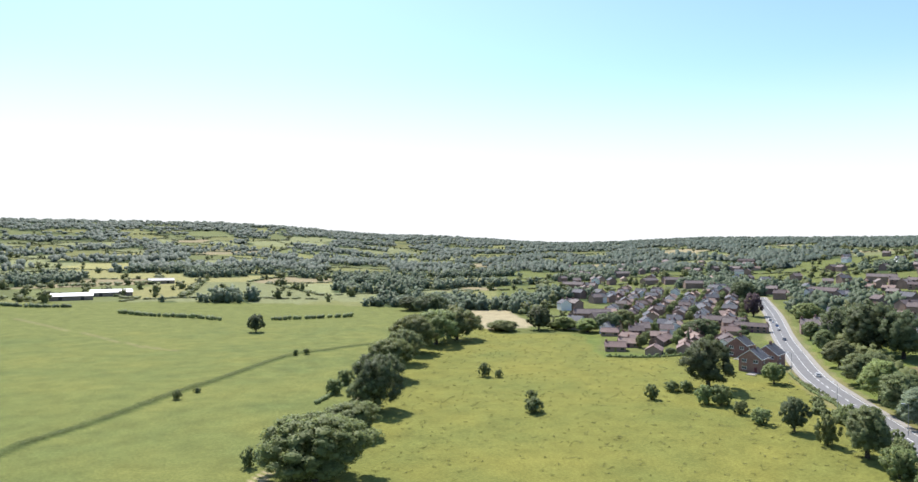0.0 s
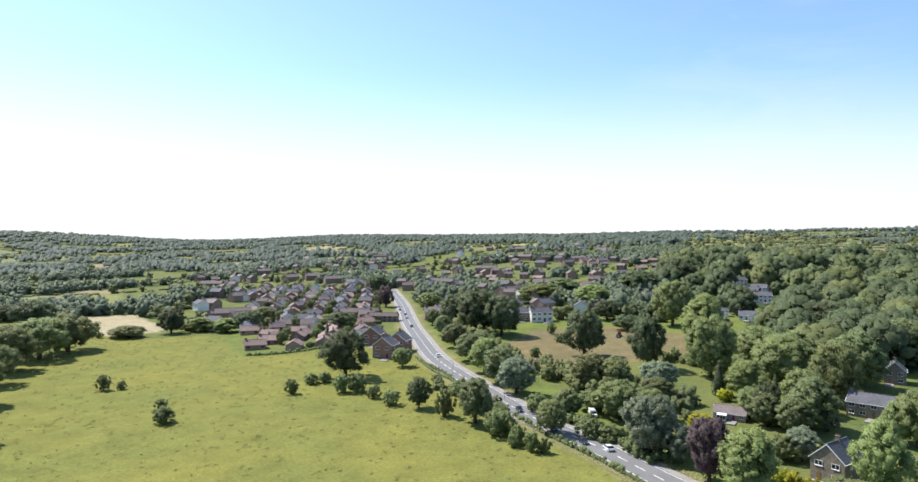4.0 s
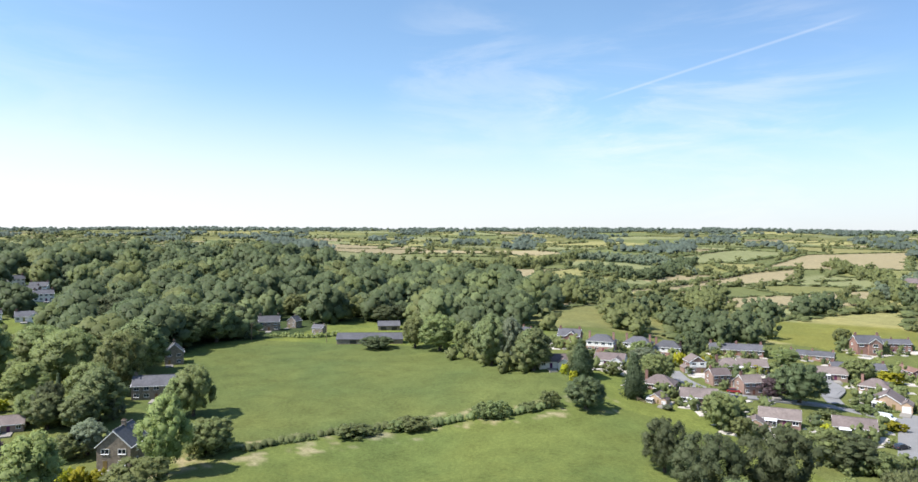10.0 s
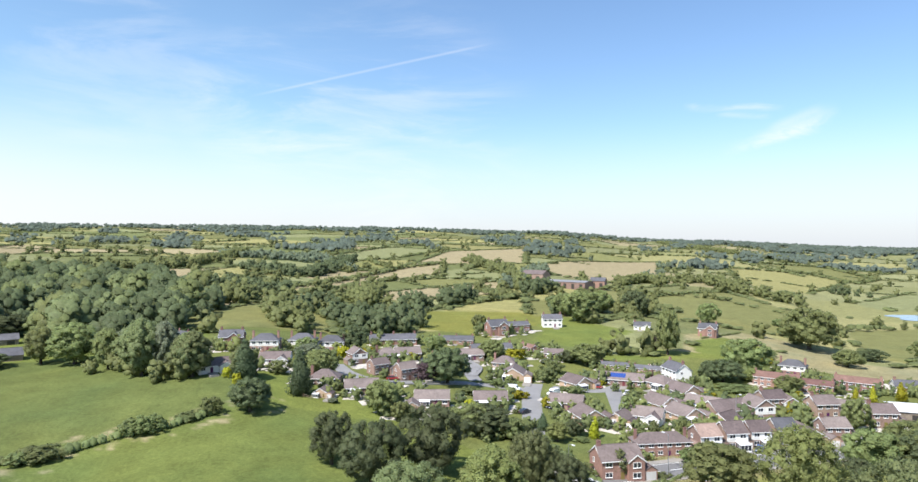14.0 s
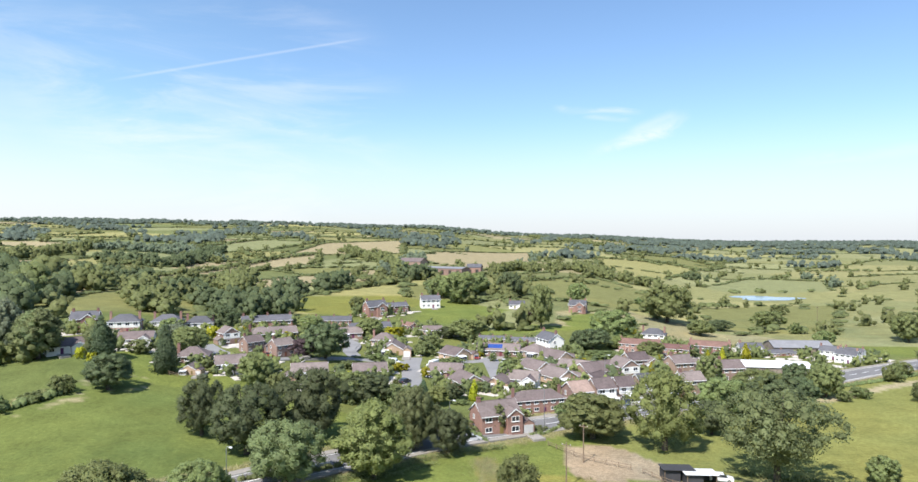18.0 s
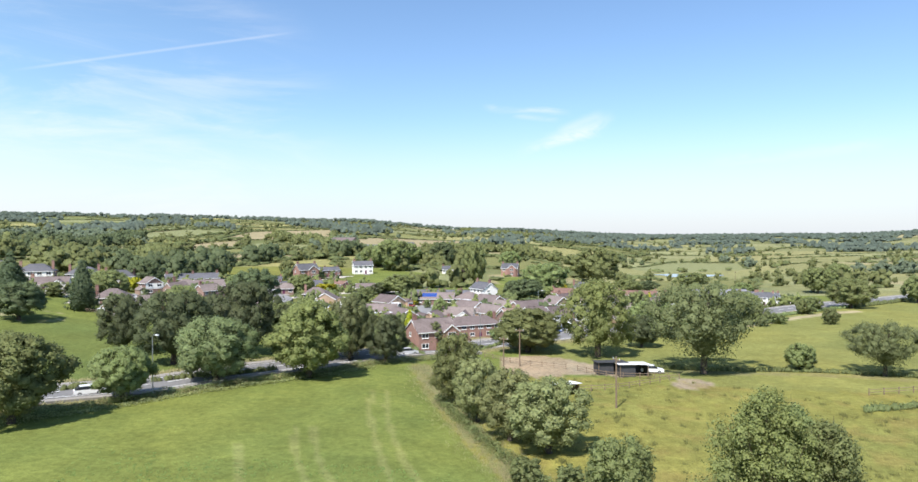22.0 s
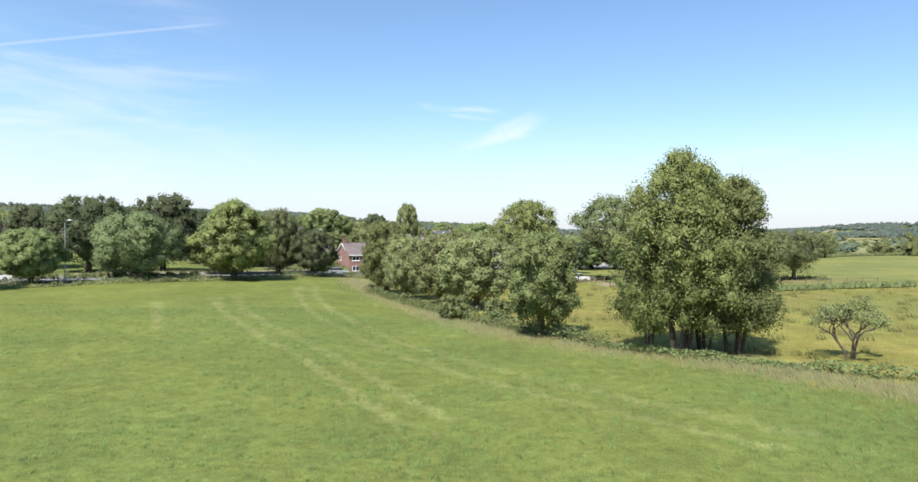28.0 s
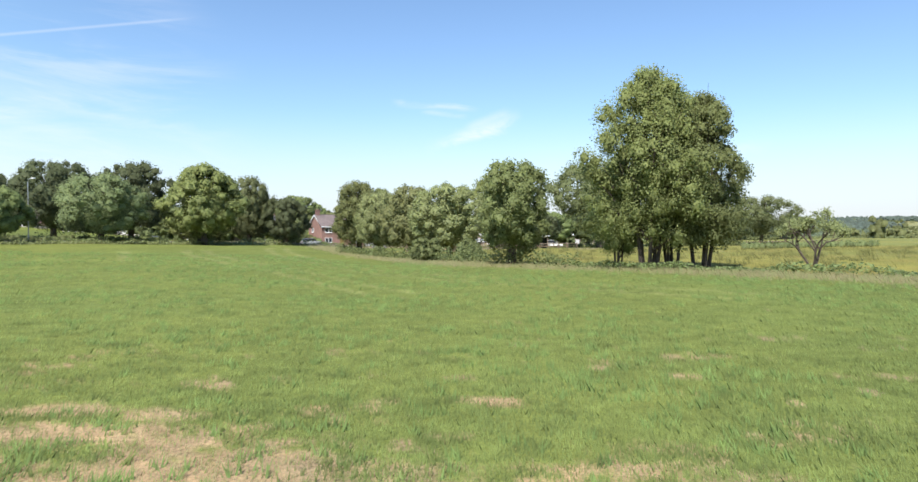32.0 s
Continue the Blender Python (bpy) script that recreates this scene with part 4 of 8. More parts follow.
# side streets of the village
STREETS = [([(-56.2, 178.8), (-64.1, 202.1), (-72.6, 226.9), (-77.6, 246.3)], 6.5), ([(-74.5, 236.5), (-95.6, 230.7), (-107.3, 215.3), (-118.9, 202.8), (-135.3, 206.5), (-148.1, 216.2)], 5.5), ([(-69.7, 243.4), (-53.7, 242.6), (-48.5, 249.2), (-44.7, 266.1)], 5.5), ([(-48.5, 249.2), (-39.5, 219.0), (-36.6, 208.3)], 6), ([(-102.1, 240.4), (-107.1, 258.2), (-117.8, 270.5), (-120.1, 304.1)], 5.5), ([(-97.2, 234.6), (-104.3, 245.5), (-107.1, 258.2)], 5)]
for line, wide in STREETS:
    tagged(ribbon("side_street", smooth_line(line, 4.0), wide / 2, -wide / 2, 0.05, LANE), "pale grey side street of the village", "road", "", "structure")

# ---- houses ----
WINDOW_MESHES = {}


def window_pair(w, h):
    """Shared meshes of a window of that size: its frame and its pane, facing -y."""
    key = (round(w, 2), round(h, 2))
    if key not in WINDOW_MESHES:
        bm = bmesh.new()
        t = 0.09
        xs = [-w / 2, -w / 2 + t, -t / 2, t / 2, w / 2 - t, w / 2] if w > 0.9 else [-w / 2, -w / 2 + t, w / 2 - t, w / 2]
        zs, made = [-0.06, t, h - t, h], {}

        def corner(i, j, back):
            key_ = (i, j, back)
            if key_ not in made:
                made[key_] = bm.verts.new((xs[i] * (1.05 if j == 0 else 1), 0.05 if back else (-0.16 if j == 0 else -0.07), zs[j]))
            return made[key_]

        solid = {(i, j) for i in range(len(xs) - 1) for j in range(3) if j != 1 or i % 2 == 0}
        for i, j in solid:
            bm.faces.new([corner(*c, False) for c in ((i, j), (i + 1, j), (i + 1, j + 1), (i, j + 1))])
            for (di, dj), edge in (((-1, 0), ((i, j + 1), (i, j))), ((1, 0), ((i + 1, j), (i + 1, j + 1))), ((0, -1), ((i, j), (i + 1, j))), ((0, 1), ((i + 1, j + 1), (i, j + 1)))):
                if (i + di, j + dj) not in solid:
                    bm.faces.new((corner(*edge[1], False), corner(*edge[0], False), corner(*edge[0], True), corner(*edge[1], True)))
        frame_mesh = bpy.data.meshes.new("window")
        bm.to_mesh(frame_mesh)
        bm.free()
        frame_mesh.materials.append(TRIM)
        bm = bmesh.new()
        box(bm, -w / 2 + t, -0.03, t, w / 2 - t, 0.03, h - t)
        pane_mesh = bpy.data.meshes.new("pane")
        bm.to_mesh(pane_mesh)
        bm.free()
        pane_mesh.materials.append(GLASS)
        WINDOW_MESHES[key] = (frame_mesh, pane_mesh)
    return WINDOW_MESHES[key]


def window(root, x, y, z, w, h, turn=0.0, far=False):
    frame_mesh, pane_mesh = window_pair(w, h)
    if far:
        key = ("far", round(w, 2), round(h, 2))
        if key not in WINDOW_MESHES:
            bm = bmesh.new()
            box(bm, -w / 2, -0.04, 0, w / 2, 0.04, h, 1)
            bmesh.ops.inset_region(bm, faces=[q for q in bm.faces if q.normal.y < -0.5 or all(v.co.y < 0 for v in q.verts)], thickness=0.13)
            for q in bm.faces:
                q.material_index = 0
            min(bm.faces, key=lambda q: (q.calc_center_median().y, -q.calc_area() if q.calc_area() > 0.3 else 1)).material_index = 1
            mesh = bpy.data.meshes.new("window")
            bm.to_mesh(mesh)
            bm.free()
            mesh.materials.append(TRIM)
            mesh.materials.append(GLASS)
            WINDOW_MESHES[key] = mesh
        ob = new("window", WINDOW_MESHES[key])
        ob.parent = root
        ob.matrix_basis = pose(x, y, z, 0, 0, turn)
        return
    ob = new("window", frame_mesh)
    ob.parent = root
    ob.matrix_basis = pose(x, y, z, 0, 0, turn)
    pane = new("pane", pane_mesh)
    pane.parent = ob


def block(bm, x0, x1, y0, y1, eaves, rise, hip=False, along="x", foot=-1.5):
    """Walls of a block with gables (along: the way of its ridge)."""
    lo = [(x0, y0), (x1, y0), (x1, y1), (x0, y1)]
    b = [bm.verts.new((x, y, foot)) for x, y in lo]
    t = [bm.verts.new((x, y, eaves)) for x, y in lo]
    if hip:
        for k in range(4):
            n_ = (k + 1) % 4
            bm.faces.new((b[k], b[n_], t[n_], t[k]))
        bm.faces.new(t)
        return
    xm, ym = (x0 + x1) / 2, (y0 + y1) / 2
    if along == "x":
        r0, r1 = bm.verts.new((x0, ym, eaves + rise)), bm.verts.new((x1, ym, eaves + rise))
        bm.faces.new((b[0], b[1], t[1], t[0]))
        bm.faces.new((b[2], b[3], t[3], t[2]))
        bm.faces.new((b[1], b[2], t[2], r1, t[1]))
        bm.faces.new((b[3], b[0], t[0], r0, t[3]))
    else:
        r0, r1 = bm.verts.new((xm, y0, eaves + rise)), bm.verts.new((xm, y1, eaves + rise))
        bm.faces.new((b[1], b[2], t[2], t[1]))
        bm.faces.new((b[3], b[0], t[0], t[3]))
        bm.faces.new((b[0], b[1], t[1], r0, t[0]))
        bm.faces.new((b[2], b[3], t[3], r1, t[2]))


def roof_on(bm, x0, x1, y0, y1, eaves, rise, hip=False, along="x", over=0.4):
    """Roof slopes with thickness and an overhang."""
    xm, ym = (x0 + x1) / 2, (y0 + y1) / 2
    th = 0.16
    if along == "x":
        half, top, low = (y1 - y0) / 2, eaves + rise + th, eaves - over * rise / ((y1 - y0) / 2) + th
        inset = half if hip else -over * 0.6
        for s in (-1, 1):
            e = ym + s * (half + over)
            cs = [(x0 - over, e, low), (x1 + over, e, low), (x1 - inset, ym, top), (x0 + inset, ym, top)]
            slab(bm, cs if s < 0 else cs[::-1], th)
        if hip:
            for x, s in ((x0, -1), (x1, 1)):
                cs = [(x + s * over, ym + half + over, low), (x + s * over, ym - half - over, low), (x - s * inset, ym, top)]
                slab(bm, cs if s < 0 else cs[::-1], th)
        else:
            box(bm, x0 - over * 0.6, ym - 0.12, top - 0.05, x1 + over * 0.6, ym + 0.12, top + 0.07)
    else:
        half, top, low = (x1 - x0) / 2, eaves + rise + th, eaves - over * rise / ((x1 - x0) / 2) + th
        for s in (-1, 1):
            e = xm + s * (half + over)
            cs = [(e, y0 - over * 0.6, low), (xm, y0 - over * 0.6, top), (xm, y1 + over * 0.6, top), (e, y1 + over * 0.6, low)]
            slab(bm, cs if s < 0 else cs[::-1], th)
        box(bm, xm - 0.12, y0 - over * 0.6, top - 0.05, xm + 0.12, y1 + over * 0.6, top + 0.07)


def chevron(bm, half, low, top, at, across, mid=0.0):
    """The pair of boards under a gable's edge, in one piece."""
    flat = [(-half, low), (0, top), (half, low), (half, low - 0.26), (0, top - 0.3), (-half, low - 0.26)]
    rings = [[bm.verts.new((at + o, p, z) if across else (mid + p, at + o, z)) for p, z in flat] for o in (-0.05, 0.05)]
    for k in range(6):
        n_ = (k + 1) % 6
        bm.faces.new((rings[0][k], rings[0][n_], rings[1][n_], rings[1][k]))
    for ring in rings:
        bm.faces.new((ring[0], ring[1], ring[4], ring[5]))
        bm.faces.new((ring[1], ring[2], ring[3], ring[4]))


def house(name, label, w, d, eaves, rise, wall, roof, hip=False, along="x", cols=3, floors=2, chimneys=1, front=None, garage=None,
          upper=None, trim=TRIM, category="house", door_at=None, solar=False, far=False, plain=False, sunroom=None):
    """A house about the origin, its front towards -y."""
    root = empty(name)
    x0, x1, y0, y1 = -w / 2, w / 2, -d / 2, d / 2
    bm = bmesh.new()
    block(bm, x0, x1, y0, y1, eaves, rise, hip, along)
    part("wall", bm, wall, root)
    if upper:
        bm = bmesh.new()
        box(bm, x0 - 0.04, y0 - 0.05, eaves * 0.5, x1 + 0.04, y0 + 0.1, eaves - 0.05)
        part("cladding", bm, upper, root)
    bm = bmesh.new()
    roof_on(bm, x0, x1, y0, y1, eaves, rise, hip, along)
    main_roof = part("roof", bm, roof, root)
    for s in () if far else (-1, 1):
        bm = bmesh.new()
        if along == "x":
            box(bm, x0 - 0.3, s * (d / 2 + 0.42) - 0.06, eaves - 0.28, x1 + 0.3, s * (d / 2 + 0.42) + 0.06, eaves - 0.1)
        else:
            box(bm, s * (w / 2 + 0.42) - 0.06, y0 - 0.2, eaves - 0.28, s * (w / 2 + 0.42) + 0.06, y1 + 0.2, eaves - 0.1)
        part("gutter", bm, trim, root)
    if not hip and not far:
        for s in (-1, 1):
            bm = bmesh.new()
            if along == "x":
                chevron(bm, d / 2 + 0.4, eaves - 0.12, eaves + rise + 0.12, s * (w / 2 + 0.26), True)
            else:
                chevron(bm, w / 2 + 0.4, eaves - 0.12, eaves + rise + 0.12, s * (d / 2 + 0.26), False)
            part("bargeboard", bm, trim, root)
    for k in range(chimneys):
        bm = bmesh.new()
        cx = (x0 + 0.7, x1 - 0.7, 0.3)[k] if along == "x" else 0.0
        cy = 0.0 if along == "x" else (0.5, y0 + 1.0, y1 - 1.0)[k]
        box(bm, cx - 0.5, cy - 0.35, eaves * 0.7, cx + 0.5, cy + 0.35, eaves + rise + 1.1)
        box(bm, cx - 0.58, cy - 0.43, eaves + rise + 1.1, cx + 0.58, cy + 0.43, eaves + rise + 1.22)
        stack = part("chimney", bm, BRICK if wall is not STONE else STONE, root)
        for s in () if far else (-0.25, 0.25):
            bm = bmesh.new()
            tube(bm, (cx + s, cy, eaves + rise + 1.2), (cx + s, cy, eaves + rise + 1.65), 0.14, 0.11, 8)
            part("chimney_pot", bm, RED_TILE, stack)
    storey = eaves / floors
    door_col = cols // 2 if door_at is None else door_at
    for lvl in range(0 if plain else floors):
        z = lvl * storey + 0.95
        for k in range(cols):
            x = x0 + (k + 0.5) * w / cols
            ww, hh = min(1.9, w / cols * 0.55), min(1.25, storey - 1.2)
            if not (lvl == 0 and k == door_col) and not (front and front[0] - 0.3 < x < front[1] + 0.3):
                window(root, x, y0 - 0.02 - (0.05 if upper and lvl else 0), z, ww, hh, 0, far)
            if k != 1 or lvl:
                window(root, x, y1 + 0.02, z, ww, hh, 180, far)
        if not far:
            window(root, x1 + 0.02, -d * 0.15, z, 1.1, min(1.15, storey - 1.2), 90)
            window(root, x0 - 0.02, d * 0.15, z, 1.1, min(1.15, storey - 1.2), -90)
    bm = bmesh.new()
    dx = x0 + (door_col + 0.5) * w / cols
    box(bm, dx - 0.5, y0 - 0.06, 0.0, dx + 0.5, y0 + 0.05, 2.05)
    if plain:
        bm.free()
    else:
        part("door", bm, DOOR, root)
    if front:  # a wing to the front with its own gable
        fx0, fx1, out = front
        bm = bmesh.new()
        fr = rise * min(1.0, (fx1 - fx0) / d) * 1.05
        block(bm, fx0, fx1, y0 - out, y0 + 0.2, eaves, fr, False, "y")
        part("front_wing", bm, wall, root)
        bm = bmesh.new()
        roof_on(bm, fx0, fx1, y0 - out, d * 0.1, eaves, fr, False, "y", 0.3)
        part("wing_roof", bm, roof, root)
        bm = bmesh.new()
        chevron(bm, (fx1 - fx0) / 2 + 0.3, eaves - 0.1, eaves + fr + 0.12, y0 - out - 0.21, False, (fx0 + fx1) / 2)
        part("bargeboard", bm, trim, root)
        for lvl in range(floors):
            window(root, (fx0 + fx1) / 2, y0 - out - 0.02, lvl * storey + 0.9, min(2.2, (fx1 - fx0) * 0.55), min(1.4, storey - 1.1))
    if garage:  # a lower block at one side: side, width, depth
        side, gw, gd = garage
        gx0, gx1 = (x1, x1 + gw) if side > 0 else (x0 - gw, x0)
        bm = bmesh.new()
        block(bm, gx0, gx1, y0 - 1.2, y0 - 1.2 + gd, 2.4, 1.0, False, "y")
        part("garage", bm, wall, root)
        bm = bmesh.new()
        roof_on(bm, gx0, gx1, y0 - 1.2, y0 - 1.2 + gd, 2.4, 1.0, False, "y", 0.2)
        part("garage_roof", bm, roof, root)
        bm = bmesh.new()
        box(bm, gx0 + 0.35, y0 - 1.27, 0, gx1 - 0.35, y0 - 1.15, 2.1)
        part("garage_door", bm, GARAGE, root)
    if sunroom is not None:  # a glazed room against the front: white plinth and posts, panes, pale roof
        sx, deep = sunroom, 2.6
        ya, yb = y0 - deep, y0 - 0.02
        bm = bmesh.new()
        box(bm, sx - 1.7, ya, 0.0, sx + 1.7, yb, 0.55)
        for u in (-1.7, -0.6, 0.5, 1.6):
            box(bm, sx + u, ya, 0.55, sx + u + 0.1, ya + 0.1, 2.2)
        for u in (-1.7, 1.6):
            for v in (0.33, 0.66):
                box(bm, sx + u, ya + deep * v, 0.55, sx + u + 0.1, ya + deep * v + 0.1, 2.2)
        sun_room = part("sunroom", bm, TRIM, root, "white-framed glazed sunroom")
        bm = bmesh.new()
        box(bm, sx - 1.66, ya + 0.03, 0.552, sx + 1.66, yb, 2.19)
        part("pane", bm, GLASS, sun_room)
        bm = bmesh.new()
        slab(bm, [(sx - 1.85, ya - 0.15, 2.26), (sx + 1.85, ya - 0.15, 2.26), (sx + 1.85, yb, 2.6), (sx - 1.85, yb, 2.6)], 0.06)
        part("sunroom_roof", bm, WHITE_SHEET, sun_room)
    if solar:
        for k in range(6):
            bm = bmesh.new()
            px = -w * 0.22 + k * 1.05
            t0, t1 = 0.25, 0.8
            ya, yb = y0 * (1 - t0), y0 * (1 - t1)
            za, zb = eaves + rise * t0 + 0.24, eaves + rise * t1 + 0.24
            slab(bm, [(px, ya, za), (px + 1.0, ya, za), (px + 1.0, yb, zb), (px, yb, zb)], 0.05)
            part("solar_panel", bm, SOLAR, main_roof)
    if not far:
        bm = bmesh.new()
        dx0, dx1 = (gx0, gx1) if garage else (dx - 1.6, dx + 1.6)
        low_y = y0 - (1.2 if garage else 0.1)
        slab(bm, [(dx0, low_y - 6.0, 0.06), (dx1, low_y - 6.0, 0.06), (dx1, low_y, 0.06), (dx0, low_y, 0.06)], 0.9)
        part("driveway", bm, PAVING, root, "pale paved drive")
        bm = bmesh.new()
        slab(bm, [(x0 + 0.5, y1 + 0.08, 0.05), (x0 + w * 0.6, y1 + 0.08, 0.05), (x0 + w * 0.6, y1 + 3.6, 0.05), (x0 + 0.5, y1 + 3.6, 0.05)], 0.9)
        part("patio", bm, PATIO, root, "pale stone patio")
    tagged(root, label, category)
    return root


HOUSES, PLACED, CLEAR = {}, set(), []


def build(kind, x, y, facing, label="", group="houses of the village", lift=0.0, size=1.0):
    """A house of the kind at x, y; facing: the bearing its front looks to."""
    source = HOUSES[kind]
    CLEAR.append((x, y))
    m = pose(x, y, z_at(x, y) + lift, 0, 0, 180 - facing)
    if kind in PLACED:
        ob = copy_thing(source, m)
    else:
        ob = source
        PLACED.add(kind)
        ob.matrix_basis = m
    ob.scale = (size, size, size)
    return tagged(ob, label, "", group)


# ---- kinds of trees ----
TEMPLATES["oak"] = [tree_template("oak", "round", "oak", 12, 11, 6200, 0.36, 11 + k, 92, "broad green oak with a rounded, uneven crown") for k in range(3)]
TEMPLATES["dark"] = [tree_template("dark", "round", "dark", 12, 11, 6200, 0.36, 21 + k, 92, "dark green broadleaf tree with dense crown") for k in range(3)]
TEMPLATES["lime"] = [tree_template("lime", "oval", "lime", 14, 9, 6200, 0.36, 31 + k, 92, "tall bright green lime tree beside a field") for k in range(2)]
TEMPLATES["ash"] = [tree_template("ash", "oval", "ash", 13, 9, 6200, 0.36, 41 + k, 92, "mid-green ash tree with an airy crown") for k in range(2)]
TEMPLATES["willow"] = [tree_template("willow", "round", "willow", 10, 8, 6200, 0.36, 51 + k, 92, "pale olive-green willow in a hedge") for k in range(2)]
TEMPLATES["grey"] = [tree_template("grey", "round", "grey", 10, 8, 6200, 0.36, 61 + k, 92, "grey-green rounded tree with soft foliage") for k in range(2)]
TEMPLATES["purple"] = [tree_template("purple", "round", "purple", 10, 9, 5200, 0.36, 71, 84, "dark purple copper beech by gardens")]
TEMPLATES["gold"] = [tree_template("gold", "cone", "gold", 5, 2.6, 700, 0.45, 81, 7, "bright golden-yellow garden conifer", name="conifer")]
TEMPLATES["cypress"] = [tree_template("cypress", "cone", "cypress", 10, 4, 2600, 0.36, 91 + k, 9, "dark green columnar cypress tree", name="conifer") for k in range(2)]
TEMPLATES["bush"] = [tree_template("bush", "bush", "hedge", 4, 4.5, 1500, 0.3, 101 + k, 30, "rounded green hawthorn bush in grass", name="bush", category="bush") for k in range(3)]
TEMPLATES["goldbush"] = [tree_template("goldbush", "bush", "gold", 2, 2.6, 350, 0.4, 111, 22, "golden-yellow shrub in a garden", name="bush", category="bush")]

TEMPLATES["hero_lime"] = [tree_template("hero_lime", "plume", "lime", 14, 9, 60000, 0.16, 131, 270, "tall multi-stemmed willow with feathery crown at the field's edge", trunk=0.08, stems=5, core=0.42, spread=(0.25, 1.25))]
TEMPLATES["hero_alder"] = [tree_template("hero_alder", "plume", "oak", 12, 7, 44000, 0.16, 133, 210, "dark green alder beside the tall willow", trunk=0.1, stems=4, core=0.45, spread=(0.3, 1.2))]
TEMPLATES["hero_mid"] = [tree_template("hero_mid", "round", "oak", 8, 6, 20000, 0.17, 135, 90, "dark green sycamore in the field hedge", core=0.65, spread=(0.5, 1.15))]
TEMPLATES["road_oak"] = [tree_template("road_oak", "round", "oak", 10, 9, 14000, 0.27, 137 + k, 110, "round green oak beside the road") for k in range(2)]
TEMPLATES["spreading_oak"] = [tree_template("spreading_oak", "spread", "ash", 14, 16, 16000, 0.3, 151 + k, 84, "wide-spreading pale green oak alone in pasture", trunk=0.12, core=0.55, spread=(0.45, 1.25)) for k in range(2)]
TEMPLATES["tall_lime"] = [tree_template("tall_lime", "oval", "lime", 15, 13, 16000, 0.3, 155, 96, "tall bright green tree beside the field shelters", core=0.6, spread=(0.5, 1.2))]
TEMPLATES["grey_oak"] = [tree_template("grey_oak", "round", "ash", 11, 12, 15000, 0.27, 161 + k, 110, "round grey-green sycamore beside the road", core=0.68, spread=(0.55, 1.15)) for k in range(2)]
TEMPLATES["road_dark"] = [tree_template("road_dark", "round", "dark", 13, 13, 13000, 0.29, 165 + k, 105, "dark green oak with a dense crown near the road", core=0.7, spread=(0.55, 1.15)) for k in range(3)]
TEMPLATES["road_lime"] = [tree_template("road_lime", "oval", "lime", 11, 9, 14000, 0.27, 141, 100, "bright green horse chestnut beside the road")]
TEMPLATES["hedge_willow"] = [tree_template("hedge_willow", "round", "willow", 8, 7, 18000, 0.2, 145 + k, 90, "olive-green sallow in the field hedge", core=0.72, spread=(0.5, 1.15)) for k in range(2)]

# ---- kinds of houses ----
HOUSES["bungalow"] = house("bungalow", "brown-tiled brick bungalow with white windows", 12, 8, 2.6, 2.3, BROWN_BRICK, BROWN_TILE, cols=4, floors=1, chimneys=0, sunroom=-2.5)
HOUSES["gable_bungalow"] = house("bungalow", "brick bungalow with a pale gable to the street", 8.5, 11, 2.6, 2.5, BUFF, BROWN_TILE, along="y", cols=2, floors=1, chimneys=0, garage=(1, 3.2, 6), sunroom=-2.0)
HOUSES["l_bungalow"] = house("bungalow", "white-walled bungalow with a brown tiled roof and front wing", 12, 7.5, 2.6, 2.3, RENDER, BROWN_TILE, cols=4, floors=1, chimneys=1, front=(1.0, 5.6, 3.0), door_at=1)
HOUSES["hip_bungalow"] = house("bungalow", "brick bungalow with a hipped brown roof", 11, 8.5, 2.6, 2.6, BROWN_BRICK, BROWN_TILE, hip=True, cols=4, floors=1, chimneys=1, sunroom=2.6)
HOUSES["detached"] = house("house", "two-storey brown brick house with attached garage", 8.5, 7.5, 5.0, 2.4, BROWN_BRICK, BROWN_TILE, cols=3, floors=2, chimneys=1, garage=(1, 3.2, 6.5))
HOUSES["white_front"] = house("house", "two-storey brick house with white upper cladding", 8, 7.5, 5.0, 2.4, BROWN_BRICK, BROWN_TILE, cols=3, floors=2, chimneys=0, upper=RENDER, garage=(-1, 3.0, 6.5))
for kind_, roof_, words_ in (("row_brown", BROWN_TILE, "narrow brick house with white front and brown roof"), ("row_pink", PINK_TILE, "narrow brick house with faded pink roof and white front"), ("row_slate", SLATE, "narrow brick house with grey roof and pale blue front")):
    HOUSES[kind_] = house("house", words_, 6.6, 7.8, 5.0, 2.5, BROWN_BRICK, roof_, cols=2, floors=2, chimneys=0, upper=RENDER, garage=(-1, 2.3, 5.5), sunroom=1.2)
HOUSES["gable_house"] = house("house", "two-storey brick house, its gable to the street", 7.5, 9, 5.0, 2.5, BROWN_BRICK, BROWN_TILE, along="y", cols=2, floors=2, chimneys=0, upper=RENDER, garage=(-1, 3.0, 6))
HOUSES["semi"] = house("house", "pair of brick semi-detached houses with white bays", 13, 8, 5.2, 2.8, BRICK, SLATE, hip=True, cols=4, floors=2, chimneys=2, upper=RENDER)
HOUSES["villa"] = house("house", "brick house with a slate roof and white front gable", 11, 8, 5.2, 3.0, BRICK, SLATE, cols=3, floors=2, chimneys=2, front=(-1.0, 4.6, 1.2), door_at=0)
HOUSES["red_house"] = house("house", "red brick two-storey house with black-and-white front gable", 11, 8, 5.1, 2.8, BRICK, BROWN_TILE, cols=3, floors=2, chimneys=1, front=(1.0, 5.3, 1.6), door_at=1, garage=(1, 3.4, 6.0))
